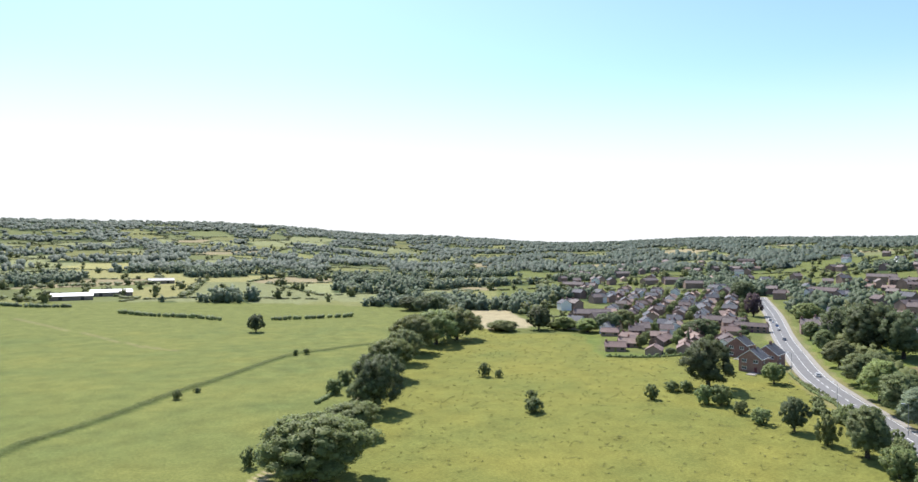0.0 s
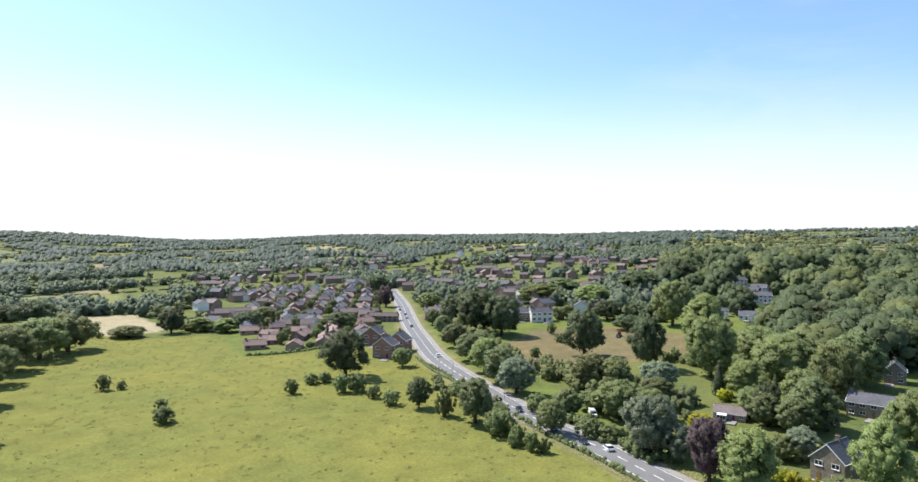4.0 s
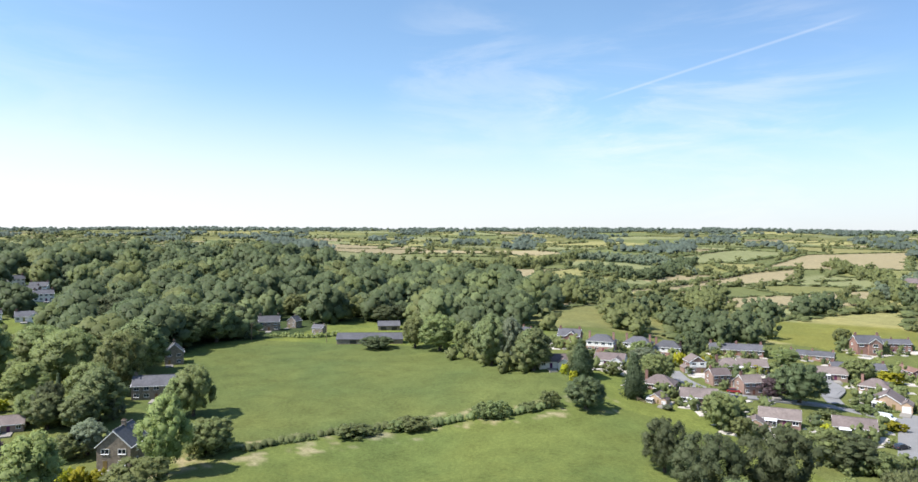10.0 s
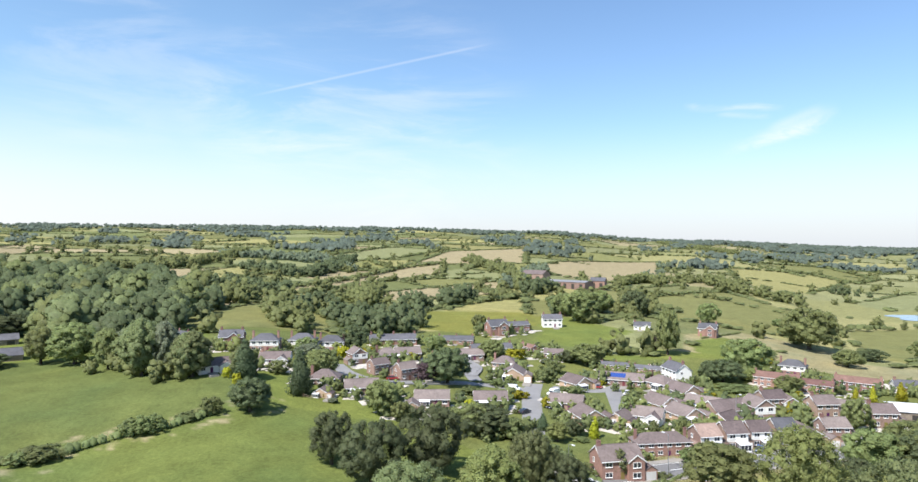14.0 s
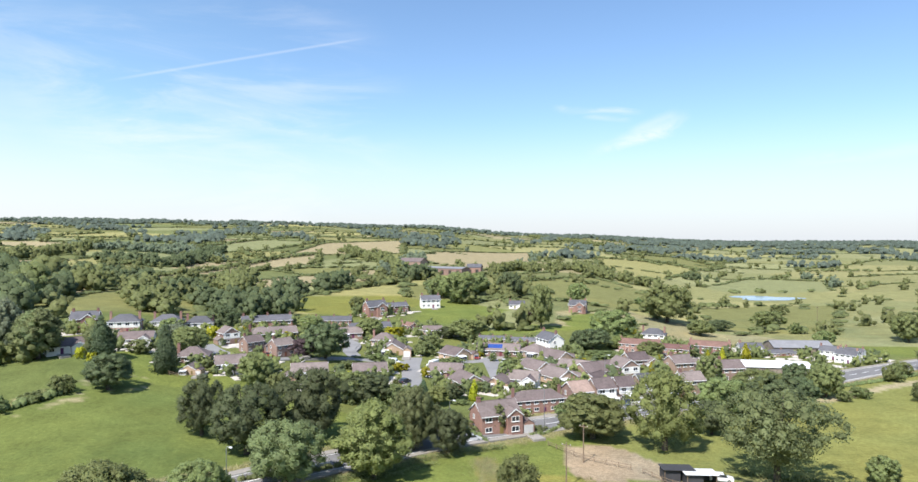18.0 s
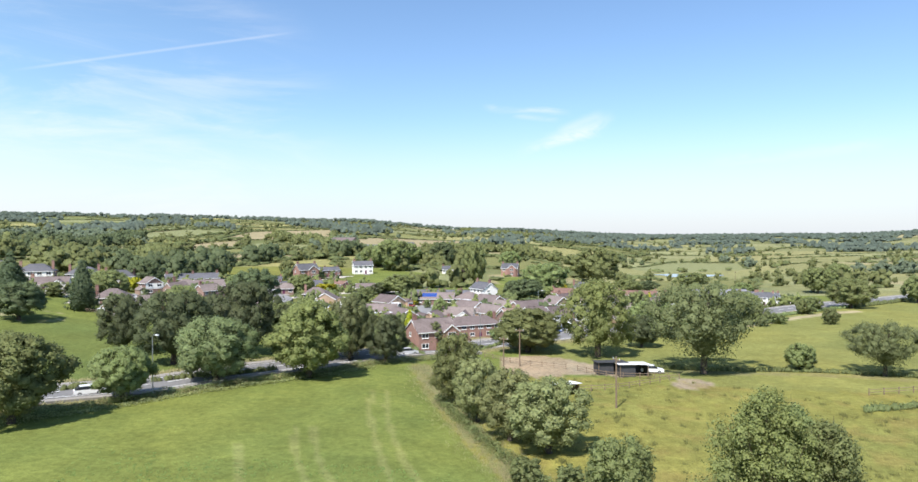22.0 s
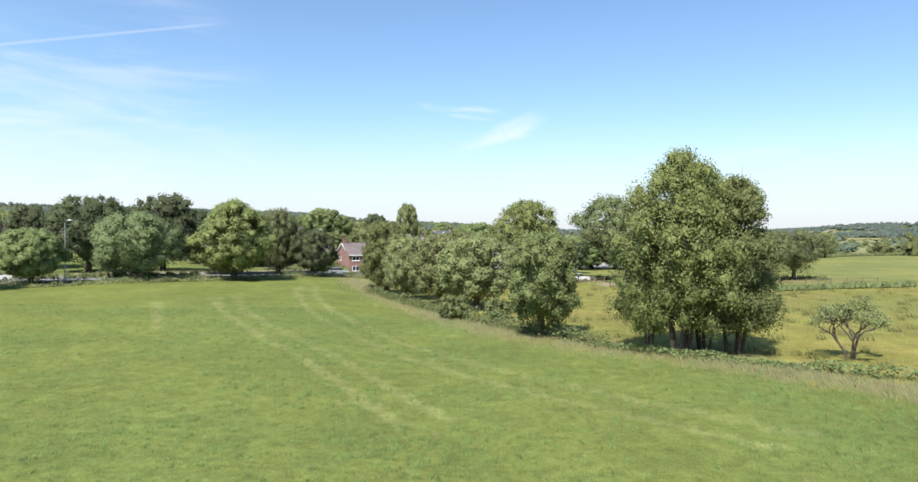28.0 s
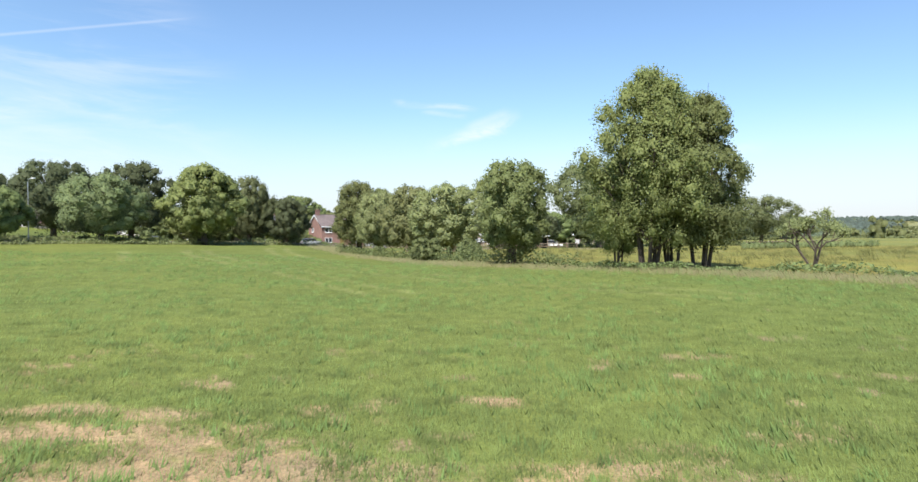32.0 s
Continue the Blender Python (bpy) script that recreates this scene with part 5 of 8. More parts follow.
HOUSES["long_semi"] = house("house", "long brown-roofed pair of brick houses", 20, 8, 5.0, 2.6, BRICK, BROWN_TILE, hip=True, cols=6, floors=2, chimneys=2)
HOUSES["terrace"] = house("terrace", "brick terrace with grey slate roof and several chimneys", 24, 8, 5.4, 2.6, BRICK, SLATE, cols=7, floors=2, chimneys=3)
HOUSES["red_terrace"] = house("terrace", "brick terrace with red tiled roof", 22, 8, 5.0, 2.4, BRICK, RED_TILE, cols=7, floors=2, chimneys=2)
HOUSES["solar_bungalow"] = house("bungalow", "long brown-roofed bungalow with blue solar panels", 19, 8, 2.6, 2.3, BROWN_BRICK, BROWN_TILE, cols=6, floors=1, chimneys=0, solar=True)
HOUSES["cottage"] = house("cottage", "white rendered cottage with slate roof", 11, 6.5, 4.8, 2.4, RENDER, SLATE, cols=4, floors=2, chimneys=2)
HOUSES["white_bungalow"] = house("bungalow", "white rendered bungalow with pale grey roof", 11, 8, 2.8, 2.4, RENDER, SLATE, cols=4, floors=1, chimneys=1, front=(1.2, 5.0, 1.5), door_at=1)
HOUSES["stone_house"] = house("house", "grey stone house with steep slate gable", 8, 9.5, 5.4, 3.8, STONE, SLATE, along="y", cols=2, floors=2, chimneys=1, door_at=0)
HOUSES["stone_wing"] = house("house", "long stone house with slate roof and chimneys", 17, 8, 5.0, 3.0, STONE, SLATE, cols=5, floors=2, chimneys=2)
HOUSES["farmhouse"] = house("farmhouse", "brown stone farmhouse with slate roof", 11, 7, 5.0, 2.8, STONE, SLATE, cols=3, floors=2, chimneys=2)
HOUSES["tall_brick"] = house("house", "tall red brick house with grey roof and white gables", 9, 9, 5.6, 3.4, BRICK, SLATE, along="y", cols=2, floors=2, chimneys=1, front=None)
HOUSES["estate"] = house("house", "small brick estate house with faded brown roof", 9, 8, 4.8, 2.3, BROWN_BRICK, BROWN_TILE, cols=2, floors=2, chimneys=1, far=True)
HOUSES["estate_white"] = house("house", "small rendered estate house with brown roof", 9, 8, 4.8, 2.4, RENDER, BROWN_TILE, along="y", cols=2, floors=2, chimneys=0, far=True)
HOUSES["estate_low"] = house("bungalow", "brick estate bungalow with faded pinkish roof", 11, 8, 2.6, 2.3, BROWN_BRICK, PINK_TILE, cols=3, floors=1, chimneys=1, far=True)
HOUSES["estate_block"] = house("terrace", "brick terrace with brown tiled roof", 26, 8, 4.8, 2.5, BROWN_BRICK, BROWN_TILE, cols=6, floors=2, chimneys=2, far=True)

HOUSES["white_terrace"] = house("terrace", "pale rendered terrace with grey slate roof", 18, 7.5, 4.8, 2.4, RENDER, SLATE, cols=6, floors=2, chimneys=2)
HOUSES["slate_low"] = house("bungalow", "row of brick bungalows under a long slate roof", 24, 8, 2.8, 2.3, BRICK, SLATE, cols=7, floors=1, chimneys=3)
for kind_, words_, wall_, roof_, size_ in (("town_brown", "brick town house with brown roof among trees", BROWN_BRICK, BROWN_TILE, (9, 8, 4.8, 2.4)), ("town_slate", "brick town house with grey roof among trees", BROWN_BRICK, SLATE, (11, 8, 5.2, 2.6)),
                                           ("town_white", "white rendered town house among trees", RENDER, SLATE, (10, 8, 5.0, 2.5)), ("town_low", "town bungalow with faded pinkish roof", BUFF, PINK_TILE, (11, 8, 2.6, 2.4)), ("town_row", "terrace of brown-roofed town houses", BROWN_BRICK, BROWN_TILE, (24, 8, 4.8, 2.5))):
    HOUSES[kind_] = house("house" if kind_ != "town_row" else "terrace", words_, *size_, wall_, roof_, cols=2, floors=2, chimneys=1, far=True, plain=True)
# ---- street furniture, sheds, vehicles ----


def street_lamp(x, y, facing, tall=9.6):
    """A steel column with an arm and a lantern over the road."""
    root = empty("street_lamp")
    bm = bmesh.new()
    tube(bm, (0, 0, -0.3), (0, 0, 1.4), 0.12, 0.12, 10)
    tube(bm, (0, 0, 1.4), (0, 0, tall - 0.4), 0.085, 0.06, 10)
    part("column", bm, STEEL, root)
    bm = bmesh.new()
    tube(bm, (0, 0, tall - 0.45), (0, -0.25, tall - 0.05), 0.055, 0.05, 8)
    tube(bm, (0, -0.25, tall - 0.05), (0, -1.1, tall + 0.05), 0.05, 0.045, 8)
    part("arm", bm, STEEL, root)
    bm = bmesh.new()
    box(bm, -0.16, -1.8, tall - 0.02, 0.16, -1.05, tall + 0.14)
    bmesh.ops.bevel(bm, geom=bm.edges[:], offset=0.05, segments=2)
    part("lantern", bm, WHITE_SHEET, root, "pale grey lantern head")
    root.matrix_basis = pose(x, y, z_at(x, y), 0, 0, 180 - facing)
    return tagged(root, "grey steel street lamp beside the road", "street lamp", "street lamps of the main road")


def pole(x, y, tall=8.0, facing=0.0):
    """A timber pole with a crossarm."""
    root = empty("utility_pole")
    bm = bmesh.new()
    tube(bm, (0, 0, -0.4), (0, 0, tall), 0.15, 0.1, 9)
    part("post", bm, TIMBER, root)
    bm = bmesh.new()
    box(bm, -0.9, -0.08, tall - 0.6, 0.9, 0.04, tall - 0.45)
    part("crossarm", bm, TIMBER, root)
    for s in (-0.8, 0.8):
        bm = bmesh.new()
        tube(bm, (s, -0.02, tall - 0.46), (s, -0.02, tall - 0.24), 0.05, 0.035, 8)
        part("insulator", bm, WHITE_SHEET, root)
    root.matrix_basis = pose(x, y, z_at(x, y), 0, 0, 180 - facing)
    return tagged(root, "weathered timber utility pole in the field", "utility pole", "utility poles")


CAR_PAINTS = {k: car_paint(f"{k}_car_paint", c) for k, c in {
    "white": (0.8, 0.8, 0.8), "dark": (0.03, 0.035, 0.05), "red": (0.28, 0.03, 0.03), "blue": (0.05, 0.1, 0.25), "silver": (0.5, 0.51, 0.53)}.items()}
CAR_KINDS = {}


def car(x, y, facing, colour="white", van=False):
    """A car on four wheels; facing: the bearing it drives to."""
    key = (colour, van)
    m = pose(x, y, z_at(x, y) + 0.09, 0, 0, 180 - facing)
    if key in CAR_KINDS:
        return copy_thing(CAR_KINDS[key], m)
    root = empty("van" if van else "car")
    long, wide, tall = (5.2, 1.95, 2.1) if van else (4.3, 1.78, 1.46)
    side = [(-long / 2, 0.3), (-long / 2, 0.72), (-long * 0.24, 0.92), (long * 0.44, 0.95), (long / 2, 0.85), (long / 2, 0.3)]
    cabin = [(-long * 0.26, 0.9), (-long * 0.10, tall), (long * 0.32, tall), (long * 0.46, 0.92)]
    if van:
        side = [(-long / 2, 0.3), (-long / 2, 0.95), (-long * 0.3, 1.15), (long / 2, 1.15), (long / 2, 0.3)]
        cabin = [(-long * 0.32, 1.1), (-long * 0.2, tall), (long / 2, tall), (long / 2, 1.1)]
    for nm, prof, half, mat in (("body", side, wide / 2, CAR_PAINTS[colour]), ("cabin", cabin, wide / 2 - 0.09, CAR_PAINTS[colour] if van else GLASS)):
        bm = bmesh.new()
        rings = [[bm.verts.new((s * half, py, pz)) for py, pz in prof] for s in (-1, 1)]
        bm.faces.new(rings[0])
        bm.faces.new(rings[1][::-1])
        for k in range(len(prof)):
            n_ = (k + 1) % len(prof)
            bm.faces.new((rings[0][k], rings[1][k], rings[1][n_], rings[0][n_]))
        bmesh.ops.recalc_face_normals(bm, faces=bm.faces[:])
        bmesh.ops.bevel(bm, geom=bm.edges[:], offset=0.07, segments=2)
        part(nm, bm, mat, root)
    bm = bmesh.new()
    if van:
        slab(bm, [(-0.8, -long * 0.315, 1.2), (0.8, -long * 0.315, 1.2), (0.75, -long * 0.215, tall - 0.15), (-0.75, -long * 0.215, tall - 0.15)], 0.06)
        part("windscreen", bm, GLASS, root)
    else:
        box(bm, -wide / 2 + 0.14, -long * 0.09, tall - 0.015, wide / 2 - 0.14, long * 0.31, tall + 0.03)
        part("roof", bm, CAR_PAINTS[colour], root)
    for sx in (-1, 1):
        for sy in (-0.3, 0.31):
            bm = bmesh.new()
            tube(bm, (sx * (wide / 2 - 0.2), sy * long, 0.31), (sx * (wide / 2 + 0.01), sy * long, 0.31), 0.31, 0.31, 14)
            wheel = part("wheel", bm, RUBBER, root)
            bm = bmesh.new()
            tube(bm, (sx * (wide / 2 - 0.02), sy * long, 0.31), (sx * (wide / 2 + 0.03), sy * long, 0.31), 0.19, 0.17, 12)
            part("rim", bm, STEEL, wheel)
        bm = bmesh.new()
        box(bm, sx * 0.62 - 0.18, -long / 2 - 0.02, 0.6, sx * 0.62 + 0.18, -long / 2 + 0.1, 0.74)
        part("headlight", bm, WHITE_SHEET, root)
        bm = bmesh.new()
        box(bm, sx * 0.68 - 0.12, long / 2 - 0.1, 0.64, sx * 0.68 + 0.12, long / 2 + 0.02, 0.84)
        part("tail_light", bm, CAR_PAINTS["red"], root)
    CAR_KINDS[key] = root
    root.matrix_basis = m
    return tagged(root, f"{colour} {'panel van' if van else 'hatchback car'} standing on the asphalt", "van" if van else "car", "vehicles")


def barn(x, y, facing, w, d, eaves, rise, roof=SHEET, wall=STONE, label="long grey-roofed farm building", name="barn", category="barn", doors=2, lift=0.0):
    """A farm building with a sheeted roof and dark openings."""
    root = empty(name)
    bm = bmesh.new()
    block(bm, -w / 2, w / 2, -d / 2, d / 2, eaves, rise)
    part("wall", bm, wall, root)
    bm = bmesh.new()
    roof_on(bm, -w / 2, w / 2, -d / 2, d / 2, eaves, rise)
    part("roof", bm, roof, root)
    for k in range(doors):
        bm = bmesh.new()
        c = -w / 2 + (k + 0.5) * w / doors
        dw = min(3.0, w / doors * 0.5)
        box(bm, c - dw / 2, -d / 2 - 0.06, 0, c + dw / 2, -d / 2 + 0.1, eaves * 0.75)
        part("door", bm, DARK_TRIM, root)
    root.matrix_basis = pose(x, y, z_at(x, y) + lift, 0, 0, 180 - facing)
    return tagged(root, label, category, "farm buildings")


def shelter(x, y, facing, w, d, tall, roof, label, wall=BLACK_SHEET):
    """A low field shelter: posts, boards at the back and sides, and a sloping roof."""
    root = empty("field_shelter")
    for px in (-w / 2 + 0.1, w / 2 - 0.1):
        for py, h in ((-d / 2 + 0.1, tall), (d / 2 - 0.1, tall * 0.85)):
            bm = bmesh.new()
            box(bm, px - 0.07, py - 0.07, -0.4, px + 0.07, py + 0.07, h)
            part("post", bm, TIMBER, root)
    for nm, b in (("back_wall", (-w / 2, d / 2 - 0.06, 0, w / 2, d / 2, tall * 0.84)), ("side_wall", (-w / 2, -d / 2 + 0.3, 0, -w / 2 + 0.05, d / 2 - 0.07, tall * 0.84)),
                  ("side_wall", (w / 2 - 0.05, -d / 2 + 0.3, 0, w / 2, d / 2 - 0.07, tall * 0.84)), ("front_wall", (-w / 2 + 0.1, -d / 2 + 0.24, 0, w * 0.05, -d / 2 + 0.29, tall * 0.9))):
        bm = bmesh.new()
        box(bm, *b)
        part(nm, bm, wall, root)
    bm = bmesh.new()
    o = 0.3
    slab(bm, [(-w / 2 - o, -d / 2 - o, tall + 0.12), (w / 2 + o, -d / 2 - o, tall + 0.12), (w / 2 + o, d / 2 + o, tall * 0.85 + 0.12), (-w / 2 - o, d / 2 + o, tall * 0.85 + 0.12)], 0.08)
    part("roof", bm, roof, root)
    root.matrix_basis = pose(x, y, z_at(x, y), 0, 0, 180 - facing)
    return tagged(root, label, "shed", "field shelters")


def fence(line, label="grey timber post-and-rail fence in the field", step=2.4, tall=1.15, mat=TIMBER):
    """Posts and two rails along a line."""
    root = empty("fence")
    pts = smooth_line(line, step)
    for k, (x, y) in enumerate(pts):
        z = z_at(x, y)
        bm = bmesh.new()
        box(bm, x - 0.06, y - 0.06, z - 0.3, x + 0.06, y + 0.06, z + tall)
        part("post", bm, mat, root)
        if k:
            px, py = pts[k - 1]
            for h in (0.5, 0.95):
                bm = bmesh.new()
                tube(bm, (px, py, z_at(px, py) + h), (x, y, z + h), 0.05, 0.05, 5)
                part("rail", bm, mat, root)
    return tagged(root, label, "fence")


def wall_line(line, tall, mat, label, name="garden_wall"):
    pts = smooth_line(line, 3.0)
    ob = ribbon(name, pts, 0.15, -0.15, tall, mat)
    return tagged(ob, label, "wall")


def clipped_hedge(line, tall=1.5, wide=1.3, seed=3, leaves="hedge", label="clipped green hedge along the road"):
    return hedge(line, tall, wide, label, leaves, 30.0 if tall > 1.0 else 60.0, 0.27 if tall < 2.8 else 0.4, seed, core=0.72 if tall > 1.0 else 0.55)


def bank(line, tall, wide, seed, leaves, label, dense=70):
    """Weeds, brambles and seedlings in an uneven strip along a line."""
    r_ = np.random.default_rng(seed)
    pts = np.array(smooth_line(line, 0.4))
    many = int(len(pts) * 0.4 * dense)
    at = pts[r_.integers(0, len(pts), many)]
    swell = np.array([max(0.25, 0.75 + 0.8 * noise.noise((x / 2.6, y / 2.6, seed)) + 0.35 * noise.noise((x / 0.8, y / 0.8, seed))) for x, y in at])
    off = r_.normal(size=(many, 2)) * wide * 0.4
    drop = np.exp(-(np.hypot(off[:, 0], off[:, 1]) / wide) ** 2)
    p = at + off
    up = tall * swell * drop * (1 - r_.random(many) ** 2.5)
    centres = np.stack([p[:, 0], p[:, 1], height(p[:, 0], p[:, 1]) + up], 1)
    way = np.stack([r_.normal(size=many) * 0.6, r_.normal(size=many) * 0.6, np.ones(many)], 1)
    corners = leaf_cards(r_, centres, way, 0.24).reshape(-1, 3)
    lit = np.repeat(way / np.linalg.norm(way, axis=1, keepdims=True), 4, axis=0)
    ob = new("undergrowth", arrays_mesh("undergrowth", np.concatenate([corners, lit], 1), np.zeros((0, 3), int), np.arange(many * 4).reshape(-1, 4), LEAF[leaves]))
    return tagged(ob, label, "undergrowth")


def tractor(x, y, facing):
    """A small red tractor with a dark cab."""
    root = empty("tractor")
    for nm, size, mat in (("bonnet", (-0.45, -1.9, 0.75, 0.45, -0.2, 1.45), CAR_PAINTS["red"]), ("cab", (-0.75, -0.2, 0.9, 0.75, 1.2, 2.6), GLASS), ("cab_roof", (-0.82, -0.28, 2.6, 0.82, 1.28, 2.72), CAR_PAINTS["red"])):
        bm = bmesh.new()
        box(bm, *size)
        bmesh.ops.bevel(bm, geom=bm.edges[:], offset=0.08, segments=2, affect="EDGES")
        part(nm, bm, mat, root)
    for sx in (-1, 1):
        for cy, r, wide in ((0.7, 0.8, 0.42), (-1.5, 0.5, 0.3)):
            bm = bmesh.new()
            tube(bm, (sx * 0.6, cy, r), (sx * (0.6 + wide), cy, r), r, r, 18)
            part("wheel", bm, RUBBER, root)
    root.matrix_basis = pose(x, y, z_at(x, y), 0, 0, -facing)
    return tagged(root, "red tractor with a dark cab on mown hay field", "tractor")


def bare_tree(x, y, tall, wide):
    """A half-dead small tree: crooked limbs that fork again and again, leafy on one side."""
    rng_ = np.random.default_rng(77)
    root = empty("tree")
    bm = bmesh.new()
    tips = []

    def limb(foot, way, long, thick, forks):
        bend = (way + Vector(rng_.normal(size=3)) * 0.28).normalized()
        mid = foot + way * long * 0.5
        tip = mid + bend * long * 0.5
        tube(bm, foot, mid, thick, thick * 0.8, 6)
        tube(bm, mid, tip, thick * 0.8, thick * 0.6, 6)
        if forks == 0:
            tips.append(tip)
            return
        for _ in range(3 if forks > 1 else 4):
            turn = (bend + Vector((rng_.normal() * 0.62, rng_.normal() * 0.62, rng_.normal() * 0.35 + 0.4))).normalized()
            limb(mid.lerp(tip, rng_.uniform(0.5, 1.0)), turn, long * rng_.uniform(0.6, 0.8), thick * 0.55, forks - 1)

    for k in range(3):
        a = k * 2.1 + 0.4
        limb(Vector((0.08 * math.cos(a), 0.08 * math.sin(a), -0.3)), Vector((0.35 * math.cos(a), 0.3 * math.sin(a), 1)).normalized(), tall * 0.42, 0.12, 3)
    part("trunk", bm, BARK, root)
    blobs = [(*p, rng_.uniform(0.25, 0.45)) for p in tips if p.z > tall * 0.45 and (p.x > -wide * 0.25 or rng_.random() < 0.3)]
    crown = new("crown", arrays_mesh("crown", *crown_arrays(rng_, blobs, 5200, 0.13, core=0, spread=(0.1, 1.2)), LEAF["willow"]))
    crown.parent = root
    root.matrix_basis = pose(x, y, z_at(x, y))
    return tagged(root, "half-bare small tree with grey branching limbs", "tree")


# trees beside the road and in the last field
stand("road_oak", -66.3, 95.0, 8.2, 8.5)
stand("grey_oak", -59.0, 110.2, 11.2, 13.9)
stand("road_lime", -44.8, 117.6, 14.1, 12.7)
stand("grey_oak", -42.6, 135.5, 13.4, 9.4)
stand("road_dark", -34.8, 135.2, 9.6, 8.5)
stand("road_dark", -89.5, 129.5, 12.4, 11.0)
stand("road_dark", -73.8, 121.8, 14.2, 14.1)
stand("road_dark", -66.4, 135.5, 15.6, 15.2)
stand("road_oak", -71.5, 79.6, 11.9, 11.8)
stand("hero_mid", -15.8, 105.7, 11.3, 8.4)
stand("hedge_willow", -11.5, 96.9, 9.2, 7.2)
stand("hedge_willow", -6.3, 88.4, 9.4, 7.4)
stand("hedge_willow", -1.2, 83.6, 9.2, 9.5)
stand("bush", -3.6, 73.1, 2.7, 3.8)
stand("bush", 1.1, 72.1, 2.4, 3.2)
stand("hero_mid", 4.7, 58.7, 9.1, 6.8)
stand("hero_lime", 14.3, 50.4, 15.0, 8.8)
stand("hero_alder", 18.3, 50.6, 13.0, 6.8)
stand("hero_alder", 16.5, 51.6, 13.8, 5.4)
stand("hero_lime", 12.6, 53.0, 8.6, 3.9)
bare_tree(25.5, 48.2, 4.6, 3.8)
stand("tall_lime", 9.4, 152.5, 17.2, 15.2)
stand("spreading_oak", 28.4, 135.0, 17.4, 20.0)
stand("oak", -6.3, 157.9, 10.3, 15.7)
stand("dark", 20.9, 167.3, 7.9, 8.4)
stand("dark", 39.5, 190.9, 10.4, 14.1)
stand("spreading_oak", 61.0, 135.0, 10.0, 12.6)
stand("oak", 47.3, 138.5, 5.4, 5.3)
stand("bush", 48.5, 141.5, 4.6, 5.7)
stand("ash", -28.2, 156.2, 6.7, 5.6)
stand("oak", 58.1, 214.4, 9.9, 9.5)
stand("dark", 46.5, 195.9, 9.1, 9.6)
stand("bush", 67.9, 215.2, 3.1, 5.2)
stand("bush", 86.1, 242.4, 5.9, 5.0)
stand("bush", 84.1, 219.0, 4.5, 4.1)
stand("oak", 127.6, 345.7, 12.4, 12.3)
stand("oak", 109.0, 264.7, 11.0, 15.7)
stand("oak", 144.0, 289.1, 10.7, 11.8)
stand("oak", 61.6, 210.2, 3.1, 4.2)

# trees along the lane of the pasture
stand("road_oak", -72.7, -148.7, 16.1, 24.6)
stand("grey_oak", -69.9, -155.5, 10.0, 16.2)
stand("road_oak", -98.9, -174.5, 10.7, 17.7)
stand("road_dark", -126.1, -200.4, 19.5, 18.9)
stand("grey_oak", -119.5, -197.9, 12.6, 12.2)
stand("road_oak", -159.3, -240.3, 17.5, 20.4)
stand("grey_oak", -188.1, -268.6, 16.6, 17.4)
stand("road_oak", -210.8, -291.4, 20.3, 22.3)
stand("oak", -239.4, -306.3, 20.5, 27.6)
stand("oak", -260.9, -312.7, 19.8, 27.1)
stand("dark", -330.0, -424.9, 18.1, 26.1)
stand("dark", -344.3, -471.5, 12.2, 20.6)
stand("bush", -64.0, -168.4, 5.3, 4.3)
stand("bush", -126.0, -230.6, 5.8, 6.9)
stand("bush", -139.5, -244.0, 5.8, 6.9)
stand("dark", -177.7, -416.4, 11.8, 10.7)
stand("bush", -75.3, -257.7, 3.7, 3.5)
stand("bush", -85.3, -264.6, 2.1, 3.2)
stand("bush", -155.6, -319.2, 3.2, 3.0)
stand("bush", -161.8, -319.4, 3.2, 3.7)
stand("bush", -195.3, -218.0, 6.3, 5.7)
stand("bush", -198.7, -212.6, 3.4, 4.1)
stand("bush", -163.9, -159.8, 5.5, 7.0)
stand("bush", -179.1, -174.8, 3.3, 4.9)
stand("bush", -209.9, -142.4, 5.7, 5.3)
stand("bush", -227.0, -144.3, 4.3, 6.0)
stand("bush", -230.7, -140.3, 4.3, 5.5)
stand("dark", -242.2, -137.2, 19.5, 18.8)
stand("bush", -216.9, -124.7, 7.0, 7.4)
stand("bush", -219.3, -120.0, 7.3, 8.0)
stand("bush", -212.9, -109.7, 4.7, 5.6)
stand("bush", -206.1, -99.6, 5.0, 6.8)
stand("dark", -205.3, -88.9, 10.5, 8.0)
stand("bush", -198.4, -76.9, 9.0, 6.8)
stand("ash", -194.4, -65.2, 14.1, 11.5)
stand("bush", -225.0, -80.1, 6.6, 6.0)
stand("bush", -186.9, -55.1, 6.8, 8.9)
stand("oak", -268.4, -122.8, 8.5, 8.7)
stand("bush", -243.4, -97.0, 3.3, 4.2)
stand("oak", -310.1, -321.2, 7.0, 21.7)
stand("oak", -313.7, -330.6, 5.0, 16.1)
stand("bush", -303.2, -337.0, 3.8, 5.6)

